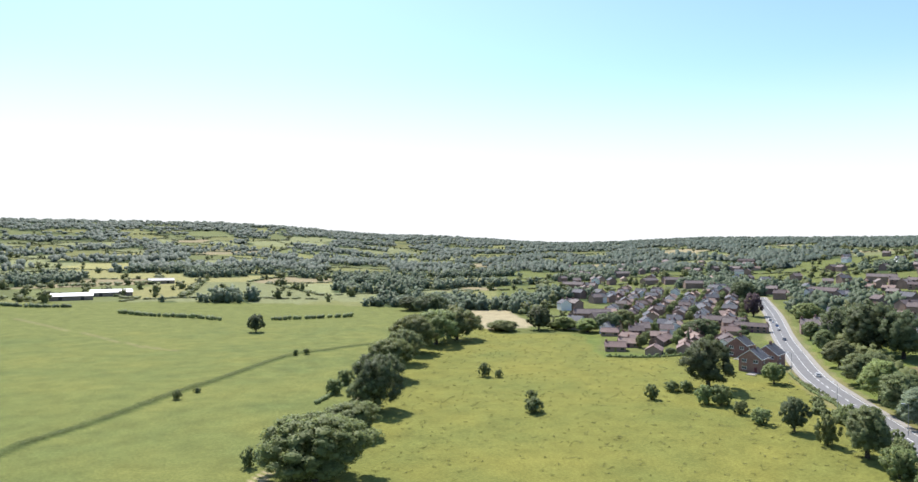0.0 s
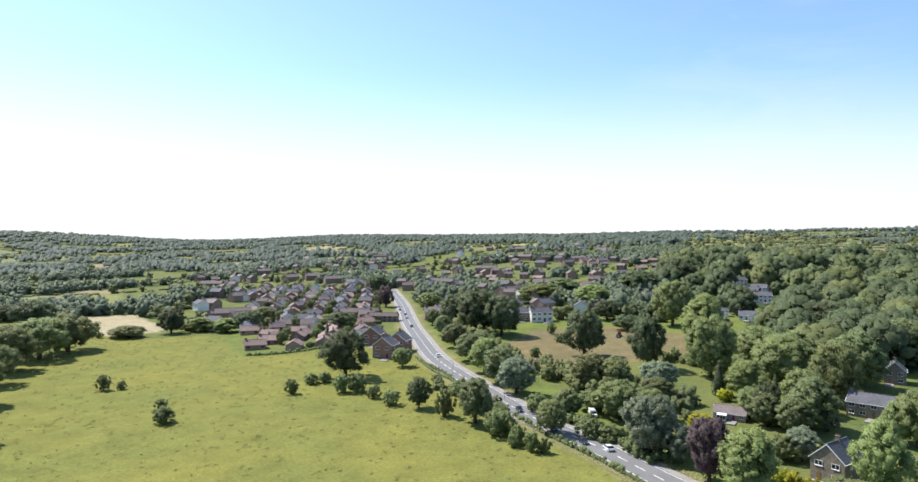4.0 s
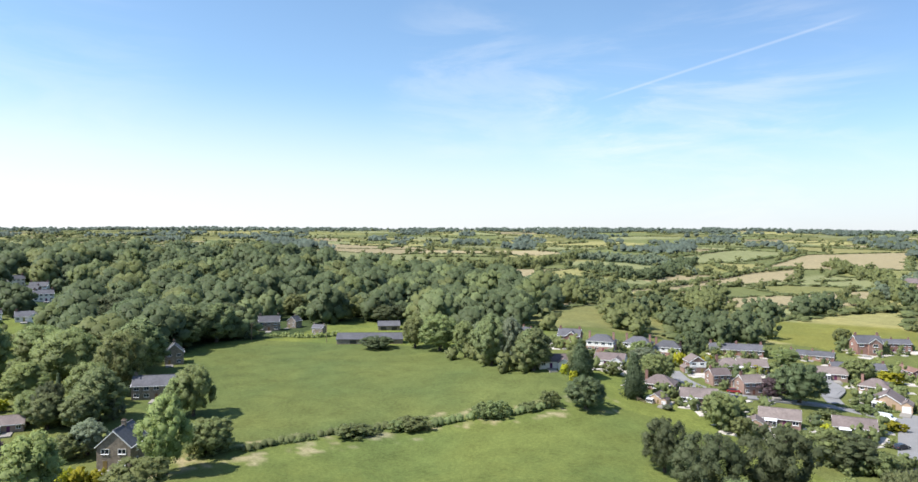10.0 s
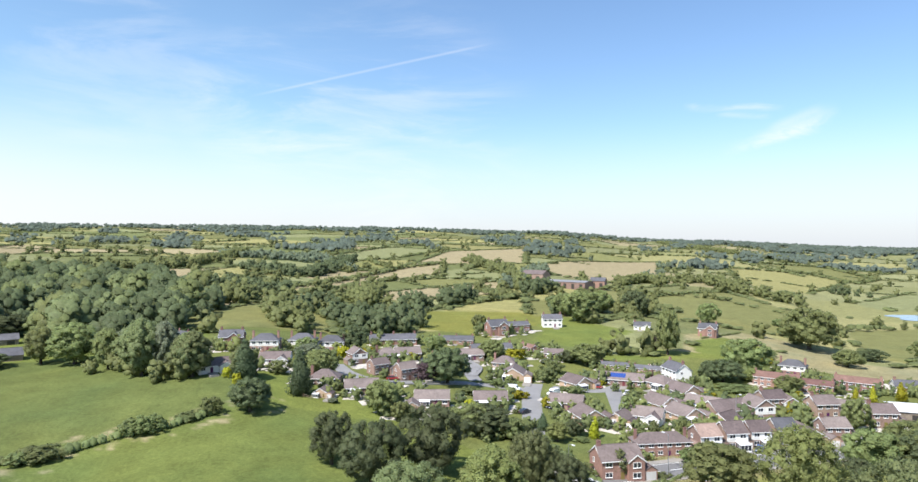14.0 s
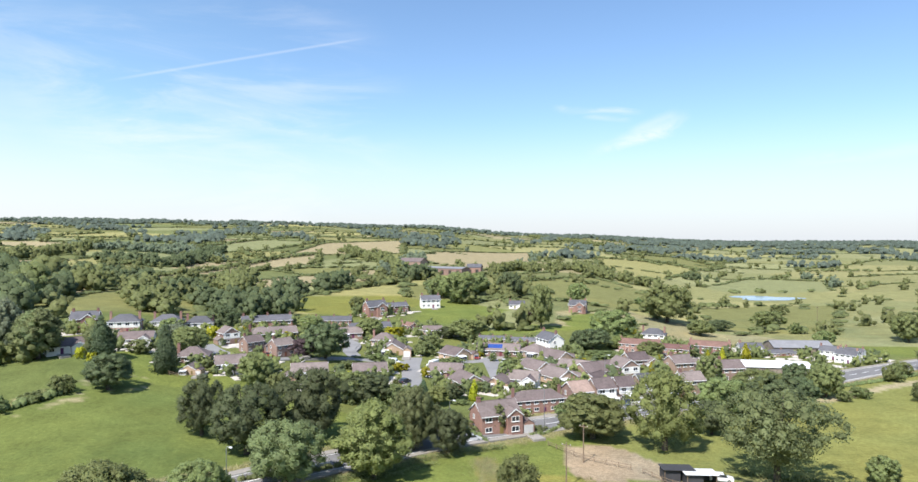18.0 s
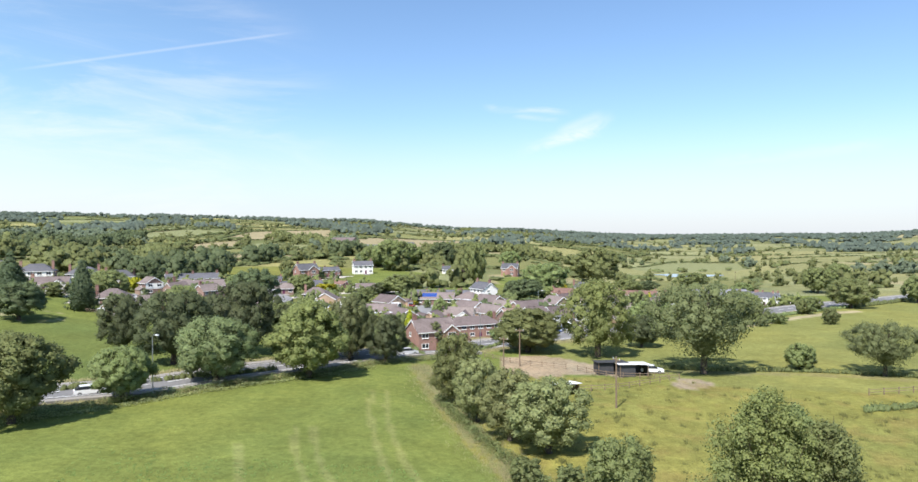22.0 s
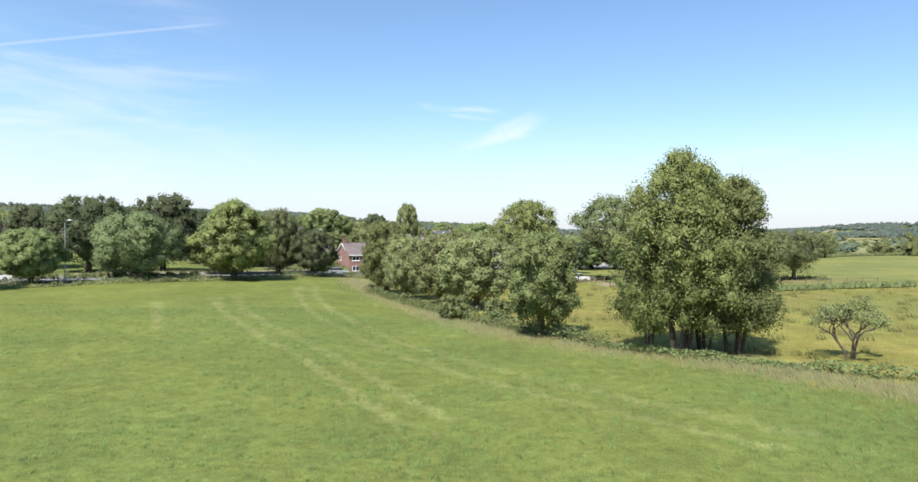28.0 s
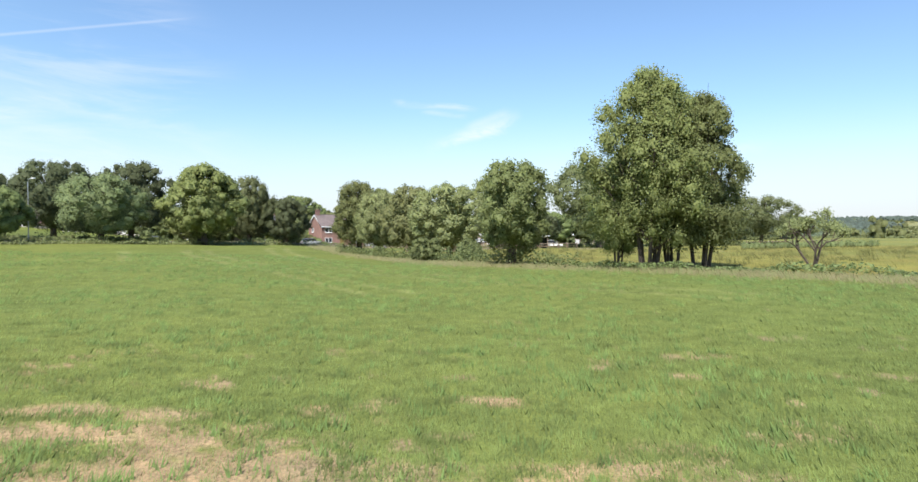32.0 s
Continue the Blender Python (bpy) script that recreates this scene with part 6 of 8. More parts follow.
# trees about the far side of the pasture
stand("dark", -330.8, -308.0, 15.7, 15.5)
stand("lime", -343.2, -296.1, 9.2, 15.7)
stand("lime", -345.7, -278.3, 9.0, 17.4)
stand("dark", -354.7, -268.4, 13.0, 17.6)
stand("oak", -377.1, -272.3, 12.5, 16.4)
stand("dark", -367.2, -208.4, 10.6, 16.9)
stand("purple", -485.8, -233.1, 17.3, 13.3)
stand("cypress", -323.6, -193.1, 10.2, 3.4)
stand("dark", -605.3, -299.1, 17.3, 23.9)
stand("oak", -472.5, -189.7, 12.9, 18.0)

# trees between the road and the wooded hill
stand("dark", -380.2, -135.3, 21.3, 20.4)
stand("dark", -363.7, -116.6, 26.2, 27.6)
stand("dark", -358.2, -101.4, 22.8, 22.4)
stand("ash", -394.6, -157.3, 10.2, 9.2)
stand("ash", -355.6, -135.7, 11.7, 10.8)
stand("ash", -320.3, -116.1, 12.4, 12.6)
stand("ash", -288.6, -97.2, 12.3, 14.0)
stand("lime", -264.8, -83.1, 14.8, 14.3)
stand("ash", -249.3, -72.2, 13.9, 13.9)
stand("grey", -234.0, -61.6, 13.4, 13.7)
stand("ash", -304.1, -96.8, 11.1, 12.3)
stand("dark", -310.6, -48.1, 22.6, 18.9)
stand("dark", -287.0, -17.7, 22.3, 14.4)
stand("lime", -340.1, 5.6, 25.0, 20.0)
stand("oak", -276.2, 6.7, 24.6, 19.8)
stand("bush", -371.0, -75.4, 6.8, 5.3)
stand("bush", -346.5, -65.4, 4.9, 7.4)
stand("bush", -304.2, -70.1, 4.7, 5.2)
stand("willow", -249.2, -37.1, 13.0, 13.4)
stand("willow", -248.6, -27.2, 12.6, 11.6)
stand("grey", -247.6, -12.0, 11.5, 13.3)
stand("oak", -213.1, -22.7, 12.0, 16.3)
stand("ash", -220.3, -32.3, 6.3, 9.9)
stand("grey", -179.4, -11.0, 16.1, 13.3)
stand("grey", -176.0, -3.2, 10.0, 8.3)
stand("purple", -164.6, 3.3, 15.7, 10.5)
stand("lime", -154.4, 11.4, 16.4, 11.9)
stand("oak", -191.2, -40.2, 9.9, 9.5)
stand("ash", -209.8, -38.5, 9.0, 8.5)
stand("bush", -212.9, -49.6, 5.7, 7.7)
stand("bush", -191.5, -28.5, 5.5, 7.8)
stand("bush", -189.8, -22.2, 4.7, 6.9)
stand("grey", -187.9, 26.7, 8.6, 9.3)
stand("lime", -247.0, 17.3, 13.7, 13.8)
stand("cypress", -249.6, 9.0, 12.4, 4.9)
stand("cypress", -247.1, 27.0, 9.1, 3.1)
stand("ash", -216.1, 20.8, 10.3, 8.8)
stand("ash", -216.1, 29.5, 10.0, 11.7)
stand("grey", -215.9, 37.7, 6.5, 6.2)
stand("ash", -256.4, 42.1, 11.9, 13.8)
stand("ash", -289.1, 52.7, 12.2, 15.5)
stand("ash", -324.1, 67.8, 15.1, 18.8)
stand("oak", -282.3, 33.8, 18.0, 20.2)
stand("oak", -305.9, 27.2, 14.3, 16.4)
stand("dark", -321.1, 45.8, 13.6, 17.2)
stand("oak", -150.8, 30.6, 8.6, 13.0)
stand("lime", -162.8, 39.3, 18.5, 11.1)
stand("oak", -206.9, 58.0, 15.4, 12.7)
stand("oak", -172.8, 52.3, 8.5, 12.2)
stand("oak", -208.9, 53.9, 11.8, 9.4)
stand("oak", -364.5, 94.1, 14.6, 22.7)
stand("oak", -352.9, 103.6, 14.0, 18.8)
stand("dark", -347.6, 114.4, 17.0, 21.6)
stand("ash", -350.0, 81.1, 14.8, 18.7)
stand("lime", -405.8, 146.1, 12.9, 21.6)
stand("bush", -175.2, -47.8, 3.8, 3.8)
stand("bush", -183.8, -54.5, 7.1, 8.7)
stand("bush", -177.7, -47.1, 5.7, 5.2)
stand("bush", -172.9, -42.2, 5.3, 4.4)
stand("bush", -173.0, -39.0, 4.2, 3.8)
stand("goldbush", -164.8, 18.6, 5.0, 4.5)
stand("goldbush", -162.7, 21.5, 5.2, 4.4)
stand("goldbush", -161.9, 24.8, 4.4, 4.4)
stand("goldbush", -242.6, 10.4, 4.1, 5.2)
stand("goldbush", -209.4, 2.2, 4.2, 7.6)
stand("bush", -213.0, -16.9, 3.1, 9.6)
stand("dark", -384.3, -33.9, 8.6, 17.1)
stand("dark", -422.6, -50.1, 12.6, 16.9)
stand("oak", -395.9, -10.1, 25.7, 21.1)
stand("ash", -543.2, -99.9, 16.1, 28.9)
stand("lime", -507.4, -111.5, 14.8, 31.5)
stand("lime", -481.8, -67.5, 16.4, 25.7)
stand("dark", -523.2, -36.0, 20.1, 32.5)
stand("dark", -539.1, -8.3, 25.6, 33.5)

stand("oak", -248.1, 45.8, 21.0, 16.9)
stand("ash", -217.8, 33.9, 15.8, 13.5)
stand("ash", -276.6, 57.7, 20.9, 18.7)
stand("oak", -268.3, 32.9, 19.1, 21.1)
stand("dark", -220.3, 21.8, 12.5, 9.3)
stand("ash", -210.4, 28.3, 10.6, 9.4)
stand("ash", -324.1, 86.9, 20.0, 21.9)
stand("ash", -330.4, 103.5, 18.8, 19.4)
stand("oak", -300.3, 47.3, 17.9, 20.6)
stand("oak", -306.6, 27.6, 16.1, 19.4)
stand("oak", -224.1, 17.0, 9.7, 8.7)
stand("dark", -346.6, 70.2, 20.9, 20.9)
stand("ash", -231.1, -11.6, 9.7, 11.6)
stand("oak", -214.2, -12.6, 9.6, 11.4)
stand("bush", -186.4, 22.2, 6.5, 8.0)
stand("dark", -364.9, 63.0, 20.3, 21.9)
stand("oak", -236.0, 34.0, 14.0, 13.0)

# trees round the upper field
stand("ash", -203.5, 175.0, 16.4, 18.4)
stand("ash", -171.3, 165.4, 14.9, 12.2)
stand("ash", -225.0, 177.0, 13.8, 11.3)
stand("oak", -241.3, 175.2, 15.9, 19.4)
stand("oak", -257.8, 172.7, 14.6, 13.3)
stand("grey", -220.8, 180.0, 11.9, 12.5)
stand("dark", -341.3, 208.5, 11.1, 20.3)
stand("dark", -129.4, 147.1, 9.4, 11.5)
stand("bush", -136.9, 139.8, 4.8, 6.3)
stand("bush", -139.6, 134.0, 2.4, 6.9)
stand("bush", -142.9, 124.5, 4.8, 8.1)
stand("bush", -147.2, 122.6, 4.1, 6.8)
stand("bush", -155.2, 104.3, 3.7, 9.7)
stand("bush", -158.2, 100.7, 2.7, 6.5)
stand("bush", -161.6, 87.8, 3.4, 9.3)
stand("bush", -160.3, 92.2, 2.0, 7.1)
stand("bush", -171.3, 51.2, 8.7, 12.3)
stand("cypress", -151.0, 168.8, 13.3, 8.0)
stand("cypress", -130.2, 170.7, 13.8, 7.6)
stand("oak", -140.4, 195.9, 9.5, 12.7)
stand("dark", -268.5, 158.3, 5.8, 15.8)
stand("oak", -397.1, 173.8, 13.5, 14.0)
stand("oak", -376.7, 183.7, 9.7, 15.5)

# trees in the village and on the slope behind
stand("dark", -102.4, 220.2, 13.1, 15.4)
stand("purple", -109.6, 216.7, 6.7, 9.3)
stand("oak", -100.0, 169.4, 10.0, 10.3)
stand("oak", -92.5, 168.0, 5.4, 6.6)
stand("dark", -67.5, 171.0, 8.1, 13.8)
stand("oak", -60.9, 175.4, 4.7, 8.4)
stand("oak", -47.9, 155.9, 6.1, 10.6)
stand("ash", -43.7, 139.5, 10.8, 9.6)
stand("lime", -51.7, 133.8, 5.8, 12.6)
stand("ash", -38.9, 149.1, 5.8, 5.4)
stand("lime", -48.4, 175.6, 5.2, 6.4)
stand("dark", -45.5, 183.4, 4.6, 5.8)
stand("cypress", -55.1, 184.0, 4.9, 3.7)
stand("gold", -40.2, 184.1, 6.0, 3.0)
stand("oak", -35.8, 208.6, 7.2, 4.4)
stand("oak", -6.3, 160.7, 9.5, 12.9)
stand("gold", 10.0, 235.6, 5.0, 3.1)
stand("gold", 37.6, 271.6, 6.6, 3.0)
stand("gold", 47.9, 283.8, 6.8, 4.0)
stand("gold", 32.9, 276.9, 4.5, 2.7)
stand("oak", 27.6, 227.8, 9.7, 7.7)
stand("oak", 26.4, 189.1, 9.5, 13.5)
stand("road_oak", 37.7, 195.8, 10.8, 15.3)
stand("oak", 57.8, 216.8, 9.9, 9.1)
stand("dark", 51.7, 221.8, 8.9, 8.5)
stand("oak", 11.5, 274.8, 6.2, 10.2)
stand("dark", -11.4, 277.7, 8.4, 16.4)
stand("dark", -16.9, 274.9, 7.8, 7.0)
stand("oak", -4.0, 300.5, 14.1, 18.8)
stand("lime", -1.5, 283.8, 5.6, 6.2)
stand("oak", -37.1, 318.9, 21.2, 11.0)
stand("purple", -44.3, 321.4, 8.1, 6.2)
stand("oak", -27.6, 439.0, 12.6, 13.1)
stand("dark", -73.5, 446.2, 17.1, 16.4)
stand("oak", -97.0, 402.4, 19.1, 21.7)
stand("oak", -114.0, 423.7, 14.9, 15.4)
stand("oak", -96.3, 450.2, 15.5, 16.0)
stand("ash", -132.1, 466.2, 8.1, 12.7)
stand("oak", 25.3, 398.1, 21.5, 27.6)
stand("oak", 38.8, 357.1, 7.9, 12.9)
stand("bush", 12.1, 487.0, 4.9, 8.0)
stand("oak", 80.1, 406.5, 10.2, 17.4)
stand("bush", 88.1, 381.0, 6.2, 5.9)
stand("oak", 88.4, 329.8, 7.0, 9.0)
stand("oak", -142.8, 348.0, 8.6, 7.9)
stand("oak", -67.0, 290.1, 8.8, 15.6)
stand("dark", -75.5, 291.6, 5.2, 10.5)
stand("bush", -76.5, 266.9, 6.0, 9.7)
stand("oak", -109.0, 279.8, 8.6, 11.8)
stand("oak", -135.5, 277.6, 6.2, 10.7)
stand("dark", -161.5, 248.4, 11.5, 12.6)
stand("oak", -169.1, 224.9, 6.6, 9.4)
stand("cypress", -131.8, 172.0, 13.5, 5.0)
stand("grey", -160.9, 215.9, 6.1, 11.2)
stand("goldbush", -153.0, 228.4, 5.6, 5.6)
stand("goldbush", -151.0, 245.5, 3.4, 5.9)
stand("goldbush", -143.3, 259.1, 2.3, 5.1)
stand("goldbush", -131.8, 248.1, 3.1, 6.3)
stand("goldbush", -100.0, 285.9, 4.8, 9.3)
stand("goldbush", -62.4, 211.3, 3.7, 2.7)
stand("goldbush", -74.9, 220.9, 2.7, 6.1)
stand("goldbush", -14.3, 243.7, 3.2, 5.4)
stand("gold", -119.9, 267.6, 3.9, 2.6)
stand("bush", -90.4, 213.0, 2.5, 8.1)
stand("bush", -87.9, 234.9, 2.9, 6.6)
stand("bush", -59.2, 238.0, 2.4, 6.4)
stand("bush", -37.4, 235.6, 2.9, 8.3)
stand("bush", -6.6, 264.3, 2.4, 13.3)
stand("bush", -3.7, 224.6, 2.6, 7.5)
stand("bush", 8.3, 239.0, 3.0, 7.9)
stand("bush", -150.7, 185.2, 4.4, 7.8)
stand("oak", -104.8, 178.9, 6.6, 8.9)
stand("bush", -93.3, 170.8, 4.1, 6.7)
stand("bush", -59.6, 171.2, 5.9, 7.2)
stand("oak", -72.2, 170.5, 8.1, 12.2)
stand("bush", 110.4, 524.8, 7.6, 12.2)
stand("ash", -153.6, 170.9, 10.7, 8.3)
stand("ash", -170.1, 165.2, 15.1, 12.9)
stand("ash", -191.8, 163.9, 19.4, 13.3)
stand("grey", -184.2, 167.0, 17.8, 8.6)
stand("oak", -216.6, 170.3, 14.8, 9.1)
stand("oak", -18.6, 198.0, 4.9, 4.1)
stand("bush", -25.8, 195.5, 4.1, 3.4)
stand("bush", 0.8, 202.1, 3.1, 4.0)
stand("bush", -40.5, 195.9, 3.1, 5.2)
stand("bush", -36.3, 152.7, 2.8, 6.9)
stand("bush", -14.3, 177.1, 3.3, 6.1)
stand("bush", -19.7, 161.3, 0.9, 5.6)
stand("goldbush", -157.7, 168.6, 3.5, 3.7)
stand("goldbush", -150.5, 165.0, 3.4, 3.6)
stand("bush", -74.8, 252.7, 5.2, 9.2)
stand("bush", 23.6, 282.8, 5.2, 9.2)
stand("bush", 14.9, 242.3, 3.6, 5.9)
stand("bush", 49.4, 257.8, 3.1, 12.1)

# houses of the village
build("red_house", -29.2, 157.5, 144, size=0.91)
build("long_semi", -22.1, 179.6, 148, size=0.73)
build("row_pink", -11.8, 187.9, 146, size=0.9)
build("row_brown", -5.6, 193.6, 148, size=0.9)
build("row_brown", 0.4, 198.9, 150, size=0.86)
build("row_slate", 6.9, 203.8, 150, size=0.92)
build("gable_bungalow", 13.2, 208.6, 153, size=0.86)
build("detached", 20.2, 214.9, 155, size=0.84)
build("bungalow", -93.9, 190.6, 154, size=0.91)
build("bungalow", -79.9, 205.7, 155, size=0.91)
build("gable_bungalow", -95.6, 180.4, 152, size=0.55)
build("bungalow", -118.0, 186.9, 143, size=0.91)
build("hip_bungalow", -133.6, 188.6, 155, size=0.91)
build("gable_bungalow", -125.2, 175.8, 164, size=0.55)
build("semi", -180.0, 213.3, 152, size=0.85)
build("villa", -193.7, 209.1, 149, size=0.85)
build("semi", -175.5, 231.5, 158, size=0.85)
build("semi", -167.8, 241.5, 155, size=0.85)
build("l_bungalow", -160.8, 196.0, 151, size=0.91)
build("l_bungalow", -168.6, 173.6, 126, size=0.91)
build("cottage", -221.7, 210.7, 193, size=0.7)
build("gable_house", -145.6, 226.9, 127, size=0.82)
build("detached", -127.6, 213.5, 119, size=0.77)
build("detached", -116.2, 213.7, 121, size=0.82)
build("hip_bungalow", -139.5, 240.1, 130, size=0.91)
build("bungalow", -135.0, 249.0, 141, size=0.91)
build("slate_low", -157.3, 276.0, 145, size=0.91)
build("slate_low", -136.3, 302.0, 161, size=0.73)
build("terrace", -123.9, 353.8, 136, size=0.68)
build("villa", -128.8, 339.0, 134)
build("red_terrace", -99.3, 305.0, 222, size=0.55)
build("slate_low", -114.8, 294.6, 144, size=0.82)
build("gable_bungalow", -87.8, 251.4, 166)
build("hip_bungalow", -98.4, 269.9, 170, size=0.91)
build("cottage", -109.1, 376.9, 154)
build("white_bungalow", -59.6, 388.9, 171, size=0.82)
build("villa", -23.8, 381.5, 186, size=0.85)
build("bungalow", -85.7, 300.4, 164, size=0.73)
build("solar_bungalow", -46.8, 258.2, 178, size=0.91)
build("slate_low", -54.5, 286.5, 177, size=0.5)
build("slate_low", -40.2, 283.4, 180, size=0.5)
build("cottage", -28.0, 270.8, 234)
build("gable_bungalow", -61.5, 246.9, 126, size=0.91)
build("bungalow", -56.4, 214.9, 175, size=0.91)
build("gable_bungalow", -46.1, 200.5, 142, size=0.91)
build("hip_bungalow", -32.0, 256.9, 213, size=0.91)
build("gable_bungalow", -23.4, 247.1, 129, size=0.91)
build("gable_bungalow", -28.1, 226.5, 133, size=0.91)
build("l_bungalow", -30.4, 209.1, 182, size=0.91)
build("gable_bungalow", -19.7, 215.6, 135, size=0.91)
build("bungalow", -15.0, 231.0, 196, size=0.91)
build("bungalow", -8.3, 226.4, 138, size=1.05)
build("detached", 4.6, 241.9, 146, size=0.91)
build("gable_house", 0.8, 228.4, 145, size=0.91)
build("gable_bungalow", -7.9, 216.5, 208, size=0.73)
build("detached", 19.5, 243.4, 149, size=0.91)
build("gable_house", 10.2, 242.5, 162, size=0.73)
build("detached", 35.0, 239.5, 158, size=0.91)
build("bungalow", 28.6, 252.3, 166, size=0.91)
build("red_terrace", 7.4, 282.6, 191, size=0.73)
build("semi", 14.2, 313.0, 192, size=0.8)
build("red_terrace", 19.7, 282.5, 192, size=0.64)
build("red_terrace", 36.0, 296.6, 192, size=0.73)
build("white_bungalow", 53.0, 305.2, 170, size=0.85)
build("slate_low", 64.0, 300.0, 160, size=0.5)
build("cottage", 80.4, 291.2, 200, size=0.7)
build("cottage", 88.5, 290.2, 214, size=0.62)
build("gable_bungalow", -36.7, 203.6, 190, size=0.73)
build("bungalow", -116.3, 273.6, 147, size=0.91)
build("hip_bungalow", -121.3, 254.1, 154, size=0.73)

# houses over the road and on the hill
build("stone_house", -176.4, 32.7, 126)
build("stone_wing", -235.5, 54.8, 115, size=0.9)
build("stone_house", -289.6, 73.5, 104, size=0.9)
build("farmhouse", -352.3, 139.4, 117)
build("stone_house", -355.1, 155.2, 144, size=0.7)
build("farmhouse", -328.6, 157.7, 145, size=0.6)
build("cottage", -442.9, -6.4, 94, size=1.1)
build("cottage", -416.5, -91.4, 63, size=1.25)
build("white_bungalow", -422.3, 32.4, 95)
build("cottage", -431.0, 17.8, 93, size=0.7)
build("farmhouse", -416.2, -105.0, 66, size=1.1)
build("bungalow", -435.8, -107.9, 67)
build("terrace", -520.3, 37.9, 114, size=0.8)
build("villa", -668.9, -63.1, 85, size=0.9)
build("bungalow", -222.4, 11.4, 103, size=0.8)

# houses beside the road beyond the pasture
build("tall_brick", -304.3, -140.3, 86, size=1.1)
build("tall_brick", -288.6, -140.5, 85, size=1.1)
build("tall_brick", -319.0, -161.8, 84, size=1.1)
build("estate_white", -324.3, -171.6, 93)
build("estate_block", -414.0, -217.6, 83)
build("estate_block", -405.7, -197.7, 75, size=0.8)
build("cottage", -495.4, -279.2, 61)

# farm buildings
barn(-285.3, 164.5, 125, 32, 9, 2.4, 2.4, SLATE, STONE, "long low grey stone barn at the field edge")
barn(-319.0, 195.7, 120, 12, 7, 2.6, 2.2, SLATE, STONE, "small grey farm shed behind the barn")
barn(-669.6, 287.8, 114, 26, 12, 5, 2.5, WHITE_SHEET, STONE, "pale-roofed barn on the wooded hill")
barn(-131.1, -720.1, 12, 36, 14, 4, 2.5, WHITE_SHEET, STONE, "long pale-roofed livestock shed in the valley")
barn(-171.3, -743.7, 12, 38, 14, 4, 2.5, WHITE_SHEET, STONE, "long pale-roofed livestock shed in the valley")
barn(-261.4, -879.7, 12, 30, 12, 4, 2.5, SHEET, STONE, "grey-roofed farm shed among valley fields")
barn(72.5, 308.2, 170, 24, 12, 3.2, 2.0, SHEET, STONE, "large grey-roofed commercial shed beside white cottages")
barn(51.4, 253.7, 175, 23, 13, 3.6, 0.9, WHITE_SHEET, STONE, "flat white roof of a roadside garage", "garage_building", "building")
barn(-165.4, 613.5, 195, 50, 16, 6, 1.2, SHEET, BROWN_BRICK, "long low brick school with grey roofs", "school", "school", 6)
barn(-207.8, 655.3, 195, 26, 14, 8, 3.5, BROWN_TILE, BROWN_BRICK, "brick school hall with brown roof", "school", "school", 2)
barn(-138.8, 634.2, 180, 14, 10, 8, 3.0, SLATE, BRICK, "brick school lodge with slate roof", "school", "school", 2)
shelter(10.5, 134.0, 170, 5.5, 4.0, 2.4, BLACK_SHEET, "black felt-roofed field shelter behind a fence")
shelter(14.4, 132.2, 170, 5.5, 4.0, 2.4, WHITE_SHEET, "pale-roofed field shelter behind a fence")
shelter(1.4, 115.3, 150, 4.0, 3.0, 2.0, WHITE_SHEET, "small white-roofed hut in rough grass", TIMBER)
shelter(-58.1, 171.8, 200, 3.0, 2.4, 2.0, SHEET, "small garden shed behind the hedge", TIMBER)

# lamps and poles
street_lamp(-63.9, 99.3, 120)
street_lamp(-36.7, 143.2, 120)
street_lamp(-18.2, 164.4, 300)
street_lamp(-151.6, 10.9, 170)
street_lamp(-241.6, -89.4, 150)
street_lamp(-290.6, -125.0, 150)
street_lamp(-223.9, -63.5, 150)
street_lamp(-251.4, -57.3, 150)
street_lamp(-4.9, 215.2, 120)
pole(-9.7, 125.4, 8.5, 20)
pole(-7.4, 140.5, 8.0, 20)
pole(9.1, 106.2, 8.0, 60)
pole(-323.8, 118.9, 9.0, 60)
pole(-298.7, 147.4, 9.0, 60)
pole(120.2, 464.4, 9.0, 60)
pole(-19.2, 120.8, 6.0, 20)

# cars
car(-184.3, -29.7, 60, "dark")
car(-180.8, -22.4, 240, "white")
car(-210.7, -54.9, 60, "dark")
car(-194.1, -40.2, 60, "blue")
car(-294.0, -115.5, 240, "white")
car(-382.2, -166.6, 60, "dark")
car(-420.1, -186.3, 240, "silver")
car(-454.7, -205.1, 240, "white")
car(-463.3, -210.5, 60, "dark")
car(-438.5, -195.3, 60, "blue")
car(-297.6, -134.8, 150, "dark")
car(-300.3, -137.8, 150, "silver")
car(-72.6, 96.1, 50, "white")
car(-80.9, 231.6, 90, "white", True)
car(-60.6, 211.9, 200, "dark")
car(-65.7, 231.1, 200, "white", True)
car(-66.3, 201.3, 20, "dark")
car(18.6, 134.6, 90, "white")
car(70.4, 303.5, 90, "red")
car(-12.1, 177.8, 120, "white")
car(-2.8, 183.4, 120, "silver")
car(-32.5, 146.8, 60, "silver")
car(-118.3, 207.8, 60, "red")
car(-361.2, -37.4, 90, "dark")

